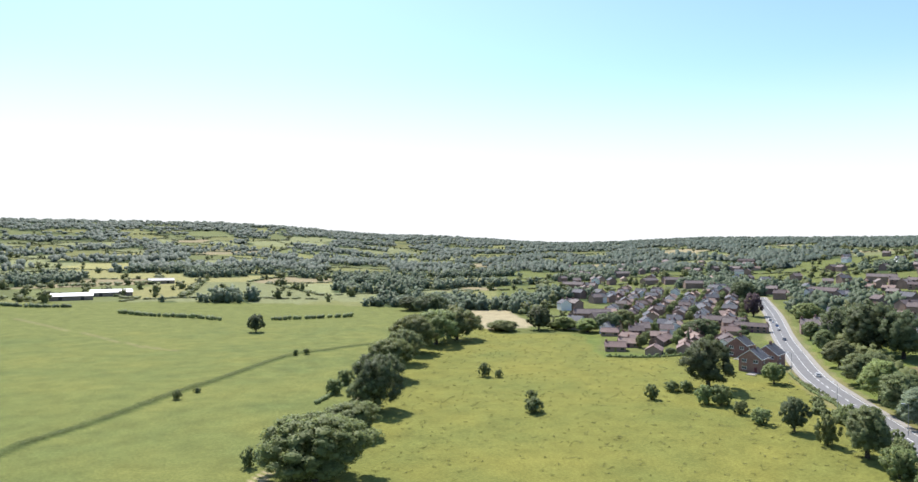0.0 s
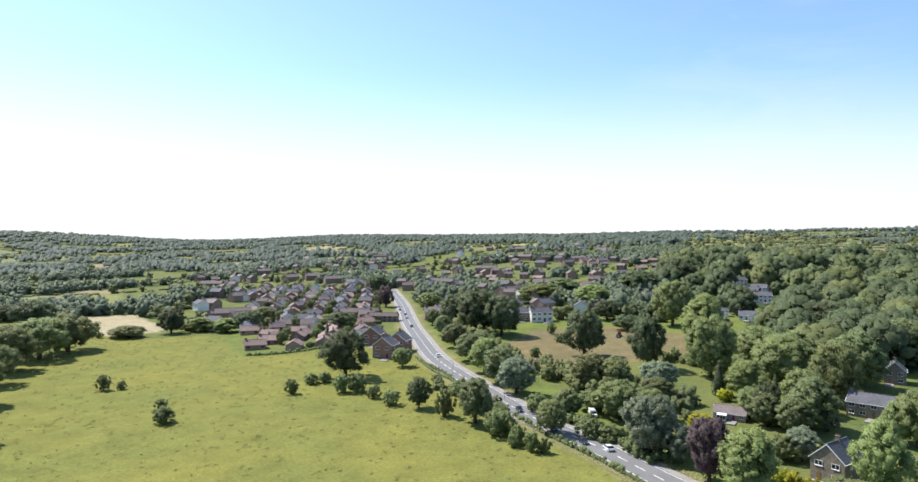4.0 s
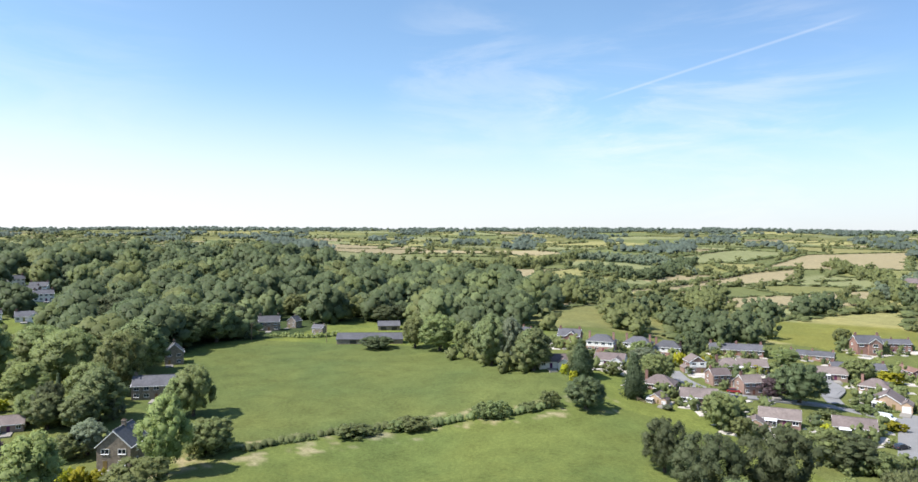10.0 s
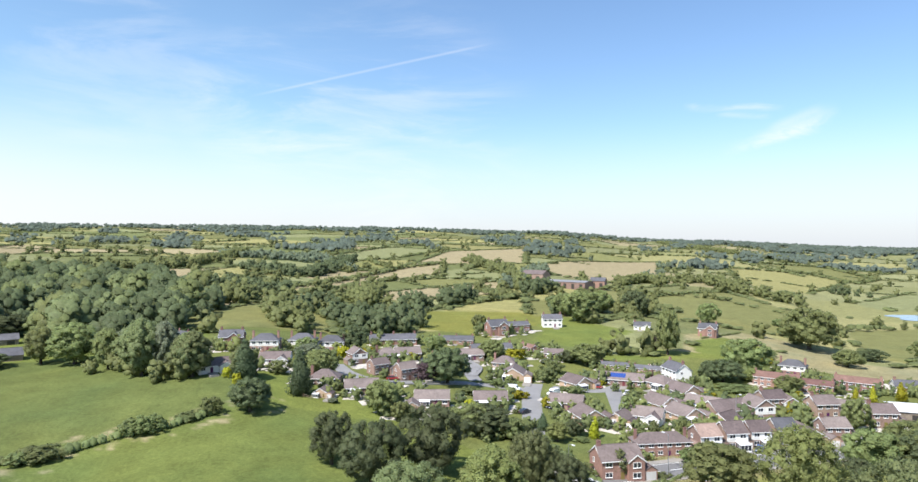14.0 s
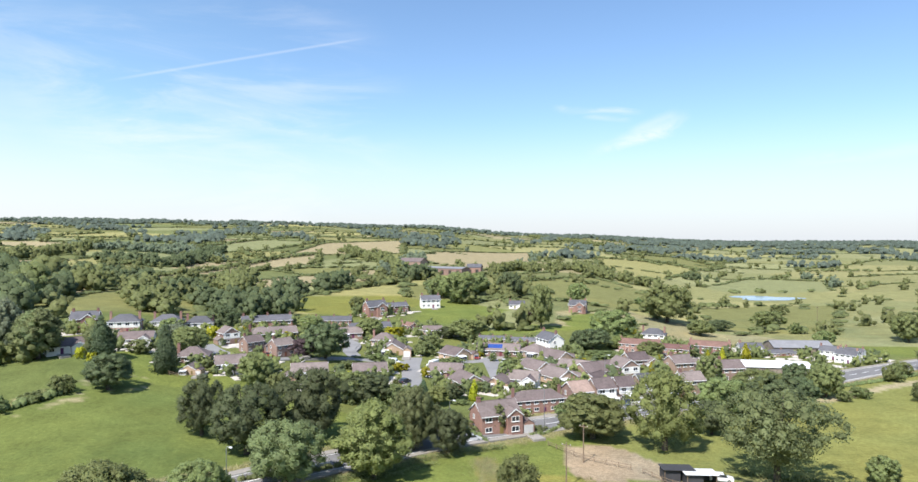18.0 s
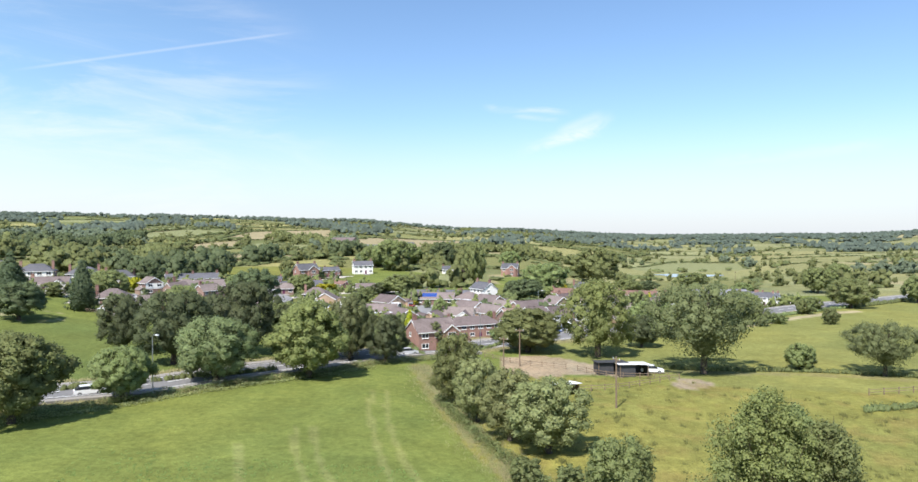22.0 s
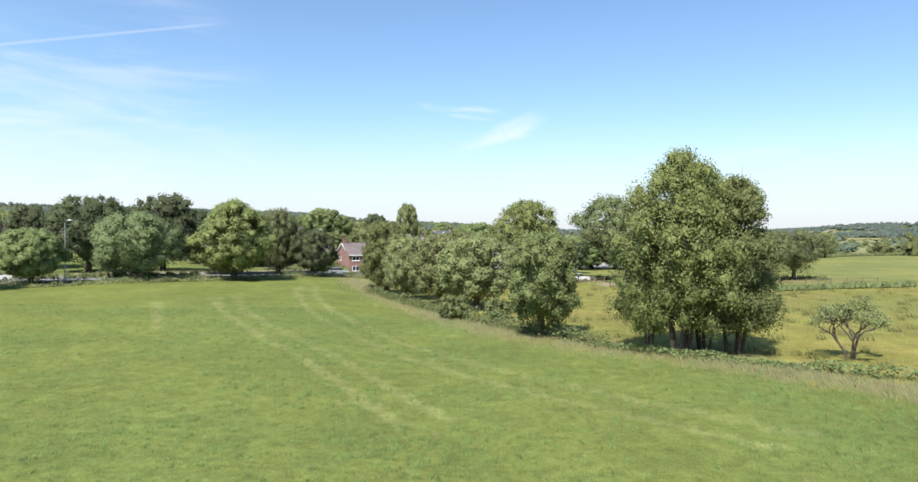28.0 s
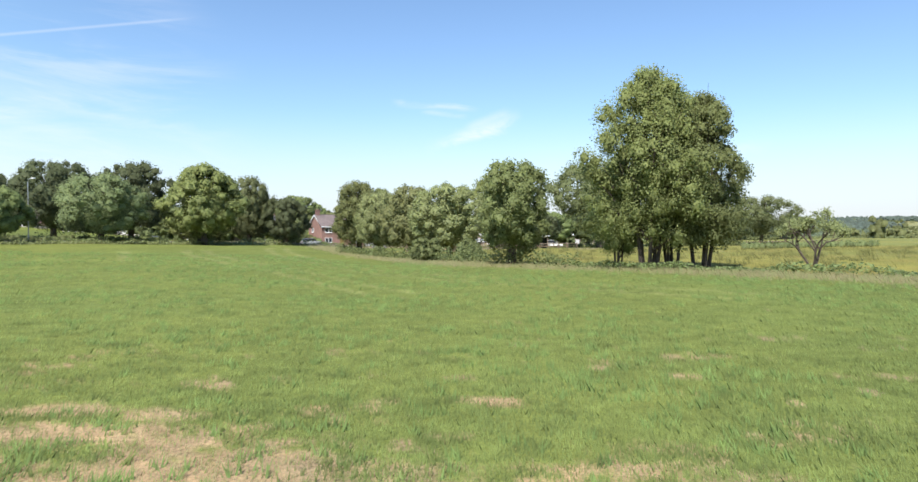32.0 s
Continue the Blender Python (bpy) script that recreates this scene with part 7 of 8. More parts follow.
# hedges and fences
clipped_hedge([(-204.8, -55.3), (-189.5, -41.9), (-178.1, -29.9), (-166.5, -19.0), (-155.2, -9.4), (-151.4, -6.5)], 1.8, 1.6, 3)
clipped_hedge([(-77.8, 96.5), (-73.4, 102.5), (-64.8, 110.6), (-58.1, 115.5), (-53.4, 120.9)], 1.5, 1.5, 4)
clipped_hedge([(-37.3, 156.8), (-33.0, 150.3), (-29.0, 147.5)], 1.5, 1.3, 5)
clipped_hedge([(-275.8, -212.0), (-281.3, -199.7), (-289.5, -191.3), (-302.7, -182.1)], 1.8, 1.6, 6, "hedge", "dark clipped hedge along the estate's edge")
clipped_hedge([(-290.3, -125.3), (-266.8, -108.9), (-250.5, -94.5), (-242.9, -88.0)], 1.4, 1.4, 7)
clipped_hedge([(-280.6, -118.6), (-260.8, -101.1), (-243.6, -88.2)], 1.5, 1.4, 8)
clipped_hedge([(-167.3, 59.4), (-167.9, 67.1), (-166.4, 76.7), (-166.1, 83.6), (-164.0, 90.0), (-159.9, 101.8), (-153.7, 109.1)], 2.5, 2.8, 9, "hedge", "low hedge between two green fields")
clipped_hedge([(-153.5, 107.0), (-148.6, 119.5), (-142.8, 125.5), (-138.5, 132.9), (-136.2, 140.4)], 3.2, 3.2, 10, "hedge", "uneven hedge between two green fields")
clipped_hedge([(-96.4, 232.7), (-85.9, 242.5), (-77.0, 252.0)], 1.2, 1.2, 11, "hedge", "clipped hedge along a village street")
clipped_hedge([(-20.4, 155.9), (-16.8, 159.8), (-13.5, 167.8)], 1.2, 1.2, 12)
clipped_hedge([(46.0, 107.1), (56.2, 111.1), (64.4, 112.4), (72.4, 115.3)], 1.3, 1.5, 15, "hedge", "low hedge beyond the rough field")
clipped_hedge([(-138.1, -581.2), (-152.2, -546.4), (-172.9, -516.7), (-183.0, -490.9)], 5.0, 5.0, 16, "hedge", "tall field hedge across the valley pasture")
clipped_hedge([(-214.2, -469.0), (-237.4, -462.8), (-275.6, -457.4)], 4.6, 5.0, 17, "hedge", "tall field hedge across the valley pasture")
clipped_hedge([(-72.2, -697.3), (-93.3, -665.8), (-116.4, -649.7)], 5.0, 5.0, 18, "dark", "line of dark trees at a field's edge")
clipped_hedge([(-112.0, -219.3), (-126.0, -230.6), (-148.0, -253.1)], 2.0, 2.0, 19, "hedge", "hedge beside the farm lane")
clipped_hedge([(-169.3, 45.9), (-170.0, 57.6), (-167.6, 67.4), (-165.0, 78.2)], 1.0, 1.2, 20, "hedge", "low hedge below the green field")
clipped_hedge([(-383.6, 29.3), (-392.2, 52.6)], 2.0, 1.5, 21, "hedge", "clipped hedge before white houses")
clipped_hedge([(-333.0, 133.0), (-316.4, 145.6), (-314.1, 160.8)], 2.6, 2.2, 22, "lime", "clipped bright hedge before the farmhouse")
clipped_hedge([(-26.2, 370.1), (-13.6, 399.4), (-9.1, 413.7)], 1.2, 1.4, 23)
clipped_hedge([(-200.7, 355.1), (-199.7, 479.9), (-167.4, 512.8)], 3, 4, 24, "hedge", "hedge of trees beside the yellow field")
bank([(-92.0, 58.0), (-81.0, 72.0), (-71.5, 84.0), (-64.0, 96.5), (-54.5, 109.0), (-47.0, 118.0), (-38.5, 130.0), (-31.0, 138.5), (-25.0, 145.0)], 1.3, 1.5, 26, "hedge", "weedy bank of bramble and nettles beside the road", 110)
bank([(-91.0, 56.0), (-79.5, 70.5), (-69.5, 82.5), (-62.0, 95.0), (-52.5, 107.5), (-45.0, 116.5), (-36.0, 128.5)], 0.7, 1.2, 27, "willow", "strip of tall yellowing weeds at the field's edge", 70)
bank([(-19, 108), (-14.5, 97.5), (-7.5, 83), (-1.5, 71), (3.5, 61), (9, 53.5)], 1.5, 1.5, 28, "hedge", "bramble undergrowth below the field hedge", 120)
bank([(9, 53), (13, 49.5), (19, 45.5), (26, 41), (38, 32), (54, 20)], 0.8, 1.2, 29, "hedge", "low bramble hedge at the field's edge", 110)
clipped_hedge([(112, 268), (136, 290), (160, 312), (192, 340), (225, 368)], 2.2, 2.4, 33, "hedge", "tall hedge along the road beyond the village")
clipped_hedge([(-17.0, 187.0), (-14.5, 180.0), (-11.9, 173.0)], 1.4, 1.2, 34, "hedge", "clipped garden hedge between two drives")
clipped_hedge([(-38.5, 151.5), (-32.5, 150.0)], 1.2, 1.2, 35, "hedge", "clipped hedge before the red house")
clipped_hedge([(-11.0, 188.5), (-7.6, 184.4)], 1.2, 1.1, 36, "hedge", "clipped garden hedge before a house")
fence([(4.3, 136.1), (9.5, 130.3), (15.6, 128.9), (20.9, 130.0)])
fence([(-15.7, 150.1), (-7.5, 142.6), (2.1, 137.8)])
fence([(-1.1, 116.2), (10.7, 119.5), (22.8, 129.4)])
fence([(-130.6, 169.6), (-124.8, 168.9), (-121.2, 172.6)], "timber garden fence behind bungalows")
fence([(50.9, 118.3), (61.5, 121.6), (70.5, 123.1)])

# roofs of the town behind the trees
build("estate_block", -938.8, -144.7, 87)
build("estate", -890.0, -111.4, 75)
build("estate", -888.6, -93.2, 118)
build("estate", -833.4, -72.1, 110)
build("estate_low", -804.3, -51.2, 111)
build("estate_low", -817.4, -40.5, 93)
build("estate", -761.5, -18.4, 103)
build("estate", -821.0, -111.0, 72)
build("estate", -805.1, -96.1, 84)
build("estate", -753.9, -71.5, 110)
build("estate_low", -725.7, -48.4, 69)
build("estate", -707.1, -32.2, 94)
build("estate_low", -786.1, -247.6, 53)
build("estate", -761.8, -219.8, 65)
build("estate", -759.0, -202.2, 99)
build("estate_low", -721.5, -230.8, 92)
build("estate_low", -701.4, -206.4, 92)
build("estate", -709.9, -189.4, 76)
build("estate", -697.2, -168.1, 98)
build("estate_low", -683.6, -149.7, 109)
build("estate", -645.9, -187.5, 96)
build("estate_low", -622.3, -163.1, 45)
build("estate_low", -635.2, -157.4, 49)
build("cottage", -496.9, -27.7, 70)
build("cottage", -531.8, 48.2, 111)
build("cottage", -570.9, 36.7, 77)
build("cottage", -493.4, 46.8, 93)

# garden shrubs and parked cars
stand("grey", -133.2, 196.2, 2.0, 3.4)
stand("grey", -107.8, 177.2, 1.5, 3.9)
stand("bush", -101.9, 180.9, 1.8, 2.7)
stand("bush", -85.3, 187.4, 1.2, 2.7)
stand("goldbush", -83.9, 197.9, 2.2, 3.6)
stand("bush", -68.8, 200.2, 1.3, 3.0)
stand("bush", -56.6, 204.7, 1.5, 2.6)
stand("bush", -64.1, 239.7, 1.4, 5.4)
stand("goldbush", -53.8, 253.1, 2.0, 4.3)
stand("bush", -46.4, 244.6, 3.3, 3.0)
stand("bush", -35.9, 220.4, 1.2, 4.1)
stand("bush", -31.7, 239.2, 1.5, 2.9)
stand("goldbush", -24.0, 224.5, 1.4, 4.5)
stand("goldbush", -17.3, 235.3, 2.9, 2.8)
stand("goldbush", -12.3, 217.2, 2.6, 2.8)
stand("goldbush", -4.0, 241.2, 2.6, 3.6)
stand("bush", 1.7, 235.5, 1.9, 3.1)
stand("goldbush", 14.5, 271.3, 1.8, 3.1)
stand("bush", 25.3, 257.2, 1.6, 6.2)
stand("grey", -115.3, 221.8, 2.7, 6.3)
stand("grey", -121.2, 238.0, 2.8, 4.2)
stand("goldbush", -162.4, 247.7, 2.7, 5.5)
stand("grey", -162.0, 265.8, 3.6, 3.7)
stand("grey", -165.4, 188.2, 1.9, 3.0)
stand("goldbush", -160.9, 203.9, 1.5, 3.9)
stand("bush", -143.4, 197.2, 1.8, 3.5)
stand("bush", -129.6, 274.4, 2.5, 7.9)
stand("bush", -92.5, 276.1, 2.5, 5.4)
stand("bush", -80.9, 256.4, 1.8, 5.2)
stand("bush", -22.4, 272.5, 2.2, 5.8)
stand("goldbush", 4.6, 328.3, 3.5, 6.0)
stand("grey", 29.3, 298.9, 1.7, 4.3)
stand("bush", 38.5, 285.7, 2.8, 6.1)
stand("bush", -9.9, 204.3, 1.1, 5.2)
stand("bush", -2.5, 210.4, 1.7, 3.0)
stand("bush", 4.2, 213.7, 1.1, 3.4)
stand("bush", 11.1, 220.4, 1.3, 3.6)
stand("bush", -28.5, 191.2, 2.3, 4.7)
stand("bush", -18.5, 189.1, 1.6, 4.2)
stand("bush", -42.6, 178.5, 1.4, 4.3)
stand("bush", -42.2, 164.2, 2.3, 2.1)
stand("grey", -36.1, 167.6, 0.8, 4.0)
stand("grey", -118.2, 171.2, 1.6, 3.0)
stand("bush", -105.7, 282.3, 3.3, 3.7)
stand("grey", -84.5, 285.1, 2.0, 6.5)
car(-10.1, 181.0, 137, "silver")
car(1.6, 192.3, 188, "blue")
car(-50.5, 207.0, 147, "white")
car(-86.6, 181.9, 139, "silver")
car(-24.9, 216.4, 102, "dark")
car(-41.5, 241.0, 187, "white")
car(14.1, 203.3, 152, "white")
car(-112.5, 199.6, 112, "dark")
car(-53.8, 247.8, 113, "red")
car(-4.4, 185.5, 139, "dark")
car(51.2, 249.1, 125, "blue")
car(56.6, 250.8, 199, "silver")
car(46.7, 243.3, 186, "white")
car(62.0, 252.3, 102, "dark")

# growth between the road and the hill
tractor(-364.4, -36.8, 250)

# the far end of the road
build("cottage", 83.5, 281.4, 217, size=0.7)
clipped_hedge([(51.8, 218.6), (69.1, 232.6), (85.2, 244.8), (101.3, 259.4), (112.4, 269.7)], 1.5, 1.8, 31, "hedge", "roadside hedge before white cottages")
clipped_hedge([(20.2, 140.3), (34.4, 138.0), (46.6, 137.3), (60.0, 135.5), (65.8, 133.2)], 1.1, 1.2, 32, "hedge", "low hedge between rough field and pasture")
stand("oak", 84.0, 242.4, 5.2, 4.2)
stand("oak", 91.5, 252.6, 5.1, 6.0)
stand("bush", 67.2, 218.0, 2.9, 4.2)
stand("bush", 81.9, 213.4, 4.5, 4.4)
stand("oak", 129.6, 356.5, 12.5, 13.6)
stand("oak", 157.5, 396.4, 13.6, 12.5)
stand("dark", 52.8, 388.3, 6.0, 12.3)
car(-212.7, -30.9, 70, "white", True)
car(-198.7, -15.7, 60, "silver")
# ---- settlements, woods and hedgerows farther off ----

# the estate beyond the pasture, in rows along its streets
estate_rng = random.Random(4)
along_, across_ = Vector((-0.90, -0.44)), Vector((-0.44, 0.90))
start_ = Vector((-300, -200))
for row in range(-11, 7):
    for col in range(-2, 31):
        p = start_ + along_ * (col * 12.6 + (row % 2) * 5) + across_ * (row * 17.5)
        if not inside([p.x], [p.y], ESTATE)[0] or near_line(np.array([p.x]), np.array([p.y]), ROAD_LINE)[0] < 16 or estate_rng.random() < 0.1 or math.degrees(math.atan2(p.x, p.y)) < -131.5:
            continue
        kind = estate_rng.choice(["estate_low", "estate_low", "estate_white", "estate_low", "estate_low", "estate_low", "estate"])
        if p.length > 430:
            kind = estate_rng.choice(["town_low", "town_low", "town_brown", "town_slate", "town_white"])
        build(kind, p.x + estate_rng.uniform(-2.5, 2.5), p.y + estate_rng.uniform(-2.5, 2.5), 154 + 180 * (row % 2) + estate_rng.uniform(-22, 22) + 90 * (estate_rng.random() < 0.35), group="houses of the estate")
        if estate_rng.random() < 0.85:
            q = p + across_ * 9.5 + along_ * estate_rng.uniform(-6, 6)
            stand(estate_rng.choice(["bush", "bush", "oak", "bush", "dark"]), round(q.x, 1), round(q.y, 1), estate_rng.uniform(3, 8), estate_rng.uniform(4, 7.5), group="garden trees of the estate")
# scattered houses of the town among the trees
for k in range(190):
    a = estate_rng.uniform(-131, -96)
    r = 450 + 950 * estate_rng.random() ** 1.4
    x, y = r * math.sin(radians(a)), r * math.cos(radians(a))
    if inside([x], [y], ESTATE)[0] or near_line(np.array([x]), np.array([y]), ROAD_LINE)[0] < 14:
        continue
    build(estate_rng.choice(["town_brown", "town_slate", "town_white", "town_low", "town_brown", "town_row"]), x, y, estate_rng.uniform(0, 360), group="houses of the far town", lift=0.4, size=1.15)



unit_rng = np.random.default_rng(3)


def unit_crown(blobs, cards, size, shape="round"):
    """A unit crown as arrays, one wide and one high."""
    v, t, q = crown_arrays(unit_rng, crown_blobs(unit_rng, shape, blobs, True), cards, size, core=0.88, level=1, middle=(0, 0, 0.4))
    v[:, 2] -= 0.05
    return v, t, q


# the wooded hill: its trees stand too close to tell them all apart
CANOPY = [unit_crown(26, 1100, 0.045) for _ in range(7)]
MIDDLING = [unit_crown(12, 230, 0.085) for _ in range(7)]
wood_rng = random.Random(9)
spots, grove = [], {"oak": [], "dark": [], "ash": [], "hedge": []}


def in_the_way(x, y, tall=15.0):
    """Whether a tree there would hide a house from the open side."""
    for p, q in CLEAR:
        d = math.hypot(p, q)
        if abs(x - p) < 75 and abs(y - q) < 75:
            ux, uy = -p / d, -q / d
            t = min(60.0 if d < 480 else 36.0, max(0.0, (x - p) * ux + (y - q) * uy))
            if math.hypot(x - p - t * ux, y - q - t * uy) < (10 if t < 25 else 7.5) and tall > 3 + 0.11 * t:
                return True
    return False


for k in range(9000):
    x, y = wood_rng.uniform(-800, -150), wood_rng.uniform(-40, 460)
    if not inside([x], [y], WOOD)[0] or any(math.hypot(x - p, y - q) < 13.0 for p, q in spots):
        continue
    spots.append((x, y))
    if in_the_way(x, y):
        continue
    w = wood_rng.choice((12, 16, 19, 22, 26)) * wood_rng.uniform(0.9, 1.1)
    h = min(24, w * wood_rng.uniform(0.72, 1.15))
    kind = wood_rng.choice(["dark", "dark", "dark", "dark", "ash", "dark", "oak", "dark", "hedge", "dark"] if noise.noise((x / 60, y / 60, 3.0)) > -0.25 else ["ash", "oak", "hedge", "dark", "dark"])
    grove[kind].append((x, y, z_at(x, y), w, h, wood_rng.uniform(0, 6.28)))
for kind, words in (("oak", "mid-green oaks crowded on the wooded hill"), ("dark", "dark green trees crowded on the wooded hill"), ("ash", "paler ash trees crowded on the wooded hill"), ("hedge", "green sycamores crowded on the wooded hill")):
    merged("hill_wood", grove[kind], CANOPY, LEAF[kind], words, "woodland")

BELTS = []


def belt(kind, wide, typical, *line):
    """A belt of trees along a line."""
    BELTS.append((list(line), wide, kind, typical))


belt('oak', 14, 12, (-279, 418), (-285, 466), (-254, 404))
belt('dark', 22, 12, (-268, 362), (-217, 329), (-180, 303), (-183, 338))
belt('oak', 26, 12, (-337, 330), (-312, 336), (-298, 356))
belt('dark', 20, 12, (-218, 407), (-211, 435), (-212, 489))
belt('oak', 14, 12, (-262, 317), (-211, 273))
belt('dark', 24, 12, (-116, 435), (-105, 456))
belt('oak', 20, 12, (-103, 810), (-59, 852), (-15, 765), (34, 756))
belt('dark', 16, 12, (-171, 535), (-169, 576))
belt('oak', 14, 12, (-134, 715), (-119, 789), (-98, 768))
belt('dark', 12, 12, (91, 1003), (127, 1012))
belt('oak', 22, 12, (-646, 514), (-618, 558), (-701, 721), (-829, 922))
belt('dark', 20, 12, (-554, 617), (-449, 579), (-486, 694), (-579, 878))
belt('oak', 12, 12, (-405, 932), (-268, 734), (-188, 566))
belt('dark', 18, 12, (-401, 408), (-348, 400), (-330, 417))
belt('oak', 14, 12, (-345, 305), (-315, 298))
belt('oak', 14, 12, (-359, 2693), (-60, 1924), (93, 1901))
belt('hedge', 8, 3, (-206, -37), (-190, -23), (-177, -8))
belt('oak', 12, 6, (-275, -64), (-252, -40), (-224, -21))
belt('ash', 14, 6, (-256, -20), (-228, -2), (-212, 13), (-217, 25))
belt('hedge', 14, 5, (-307, -5), (-291, 21), (-302, 41))
belt('oak', 16, 9, (-366, -2), (-345, 28), (-364, 56))
belt('dark', 12, 8, (-464, -49), (-410, -16), (-390, 12))
belt('oak', 14, 9, (-415, -154), (-350, -117), (-302, -90), (-265, -69))
belt('hedge', 6, 3, (-236, -93), (-222, -76), (-207, -61))
belt('oak', 9, 7, (16, 188), (27, 206), (39, 218), (49, 225))
belt('hedge', 6, 3.5, (-69, 166), (-62, 176), (-59, 188))
belt('hedge', 6, 3.5, (-95, 168), (-85, 178), (-76, 179))
belt('oak', 8, 6, (-158, 165), (-153, 174), (-150, 187))
belt('oak', 10, 8, (-219, 170), (-196, 164), (-176, 162), (-162, 164))
belts = {}
UNITS = [unit_crown(7, 44, 0.14) for _ in range(8)]
CLUMPS = []
for k in range(6):
    blobs = [(unit_rng.uniform(-0.42, 0.42), unit_rng.uniform(-0.42, 0.42), unit_rng.uniform(0.3, 0.62), unit_rng.uniform(0.16, 0.25)) for _ in range(4)]
    v, t, q = crown_arrays(unit_rng, blobs, 16, 0.1, core=0.95, level=1)
    v[:, 2] = v[:, 2] * 1.6 - 0.25
    v[:, 3:] = v[:, 3:] * 0.6 + (0, 0, 0.55)
    v[:, 3:] /= np.linalg.norm(v[:, 3:], axis=1, keepdims=True)
    CLUMPS.append((v, t, q))

far_rng = np.random.default_rng(31)
many = 90000
fr = 390 * (4000 / 390) ** far_rng.random(many)
fa = far_rng.uniform(-180, 42, many)
fx, fy = fr * np.sin(np.radians(fa)), fr * np.cos(np.radians(fa))
fwood = wooded(fx, fy)
blocked = inside(fx, fy, WOOD)
for poly in OPEN + [q for _, q in FIELDS]:
    blocked |= inside(fx, fy, poly)
blocked |= near_line(fx, fy, ROAD_LINE[::4]) < 12
blocked |= np.hypot((fx - LAKE_AT[0]) / 95, (fy - LAKE_AT[1]) / 80) < 1
woods = {"woodland": [], "far_woodland": [], "hedgerow_trees": []}
cells = set()
for x, y, r, a, bad, wood in zip(fx, fy, fr, fa, blocked, fwood):
    if bad or (r < 1300 and in_the_way(x, y)):
        continue
    turn = far_rng.uniform(0, 6.28)
    if wood and r < 1150:
        key, w = "woodland", far_rng.uniform(9, 17)
        h = w * far_rng.uniform(0.7, 1.1)
    elif wood:
        key, w = "far_woodland", far_rng.uniform(18, 30) * (1 if r < 2000 else 1.5)
        h = far_rng.uniform(10, 18)
    elif far_rng.random() < 0.02:
        key, w = "hedgerow_trees", far_rng.uniform(7, 14)
        h = w * far_rng.uniform(0.7, 1.1)
    else:
        continue
    step = {"woodland": 10.0, "far_woodland": 15.0 if r < 2000 else 26.0, "hedgerow_trees": 6.0 + r * 0.006}[key]
    spot = (key, round(x / step), round(y / step))
    if spot in cells:
        continue
    cells.add(spot)
    woods[key].append((x, y, z_at(x, y) - 0.05 * h, w, h, turn))
# both leaf colours carry painted haze, stronger on the distant woods
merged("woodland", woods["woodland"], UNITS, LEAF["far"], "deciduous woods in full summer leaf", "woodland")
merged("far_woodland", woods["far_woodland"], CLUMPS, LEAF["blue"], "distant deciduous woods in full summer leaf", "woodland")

# hedges along the borders of the fields, with trees here and there
HEDGES = []
for k in range(8):
    blobs = [(unit_rng.uniform(-0.35, 0.35), unit_rng.uniform(-0.2, 0.2), unit_rng.uniform(0.4, 0.6), unit_rng.uniform(0.3, 0.42)) for _ in range(2)]
    HEDGES.append(crown_arrays(unit_rng, blobs, 6, 0.35, core=0.95, level=1, middle=(0, 0, 0)))
hedge_bits = []


def border(ax, ay, bx, by, style):
    """A hedge from a to b."""
    far_off = math.hypot(ax + bx, ay + by) / 2
    step = 4.5 + far_off * 0.0035
    steps = max(1, int(math.hypot(bx - ax, by - ay) / step))
    for k in range(steps + 1):
        t = (k + far_rng.uniform(-0.3, 0.3)) / steps
        x, y = ax + (bx - ax) * t + far_rng.normal() * 0.8, ay + (by - ay) * t + far_rng.normal() * 0.8
        if BAD(x, y) or (x > -5 and math.hypot(x, y) < 950 and far_rng.random() < 0.65):
            continue
        turn = far_rng.uniform(0, 6.28)
        if far_rng.random() < (0.04, 0.09, 0.16)[style]:
            w = far_rng.uniform(8, 14)
            woods["hedgerow_trees"].append((x, y, z_at(x, y) - 0.3, w, w * far_rng.uniform(0.75, 1.1), turn))
        elif far_rng.random() < 0.93:
            hedge_bits.append((x, y, z_at(x, y) - 0.3, step * 1.5, (1.9, 2.6, 5.0)[style] * far_rng.uniform(0.8, 1.35), turn))


def BAD(x, y):
    """Where no hedge of the fields stands."""
    p, q = np.array([x]), np.array([y])
    return bool(inside(p, q, WOOD)[0] or any(inside(p, q, poly)[0] for poly in OPEN) or near_line(p, q, ROAD_LINE[::8])[0] < 12
                or np.hypot((x - LAKE_AT[0]) / 80, (y - LAKE_AT[1]) / 60) < 1 or in_the_way(x, y))


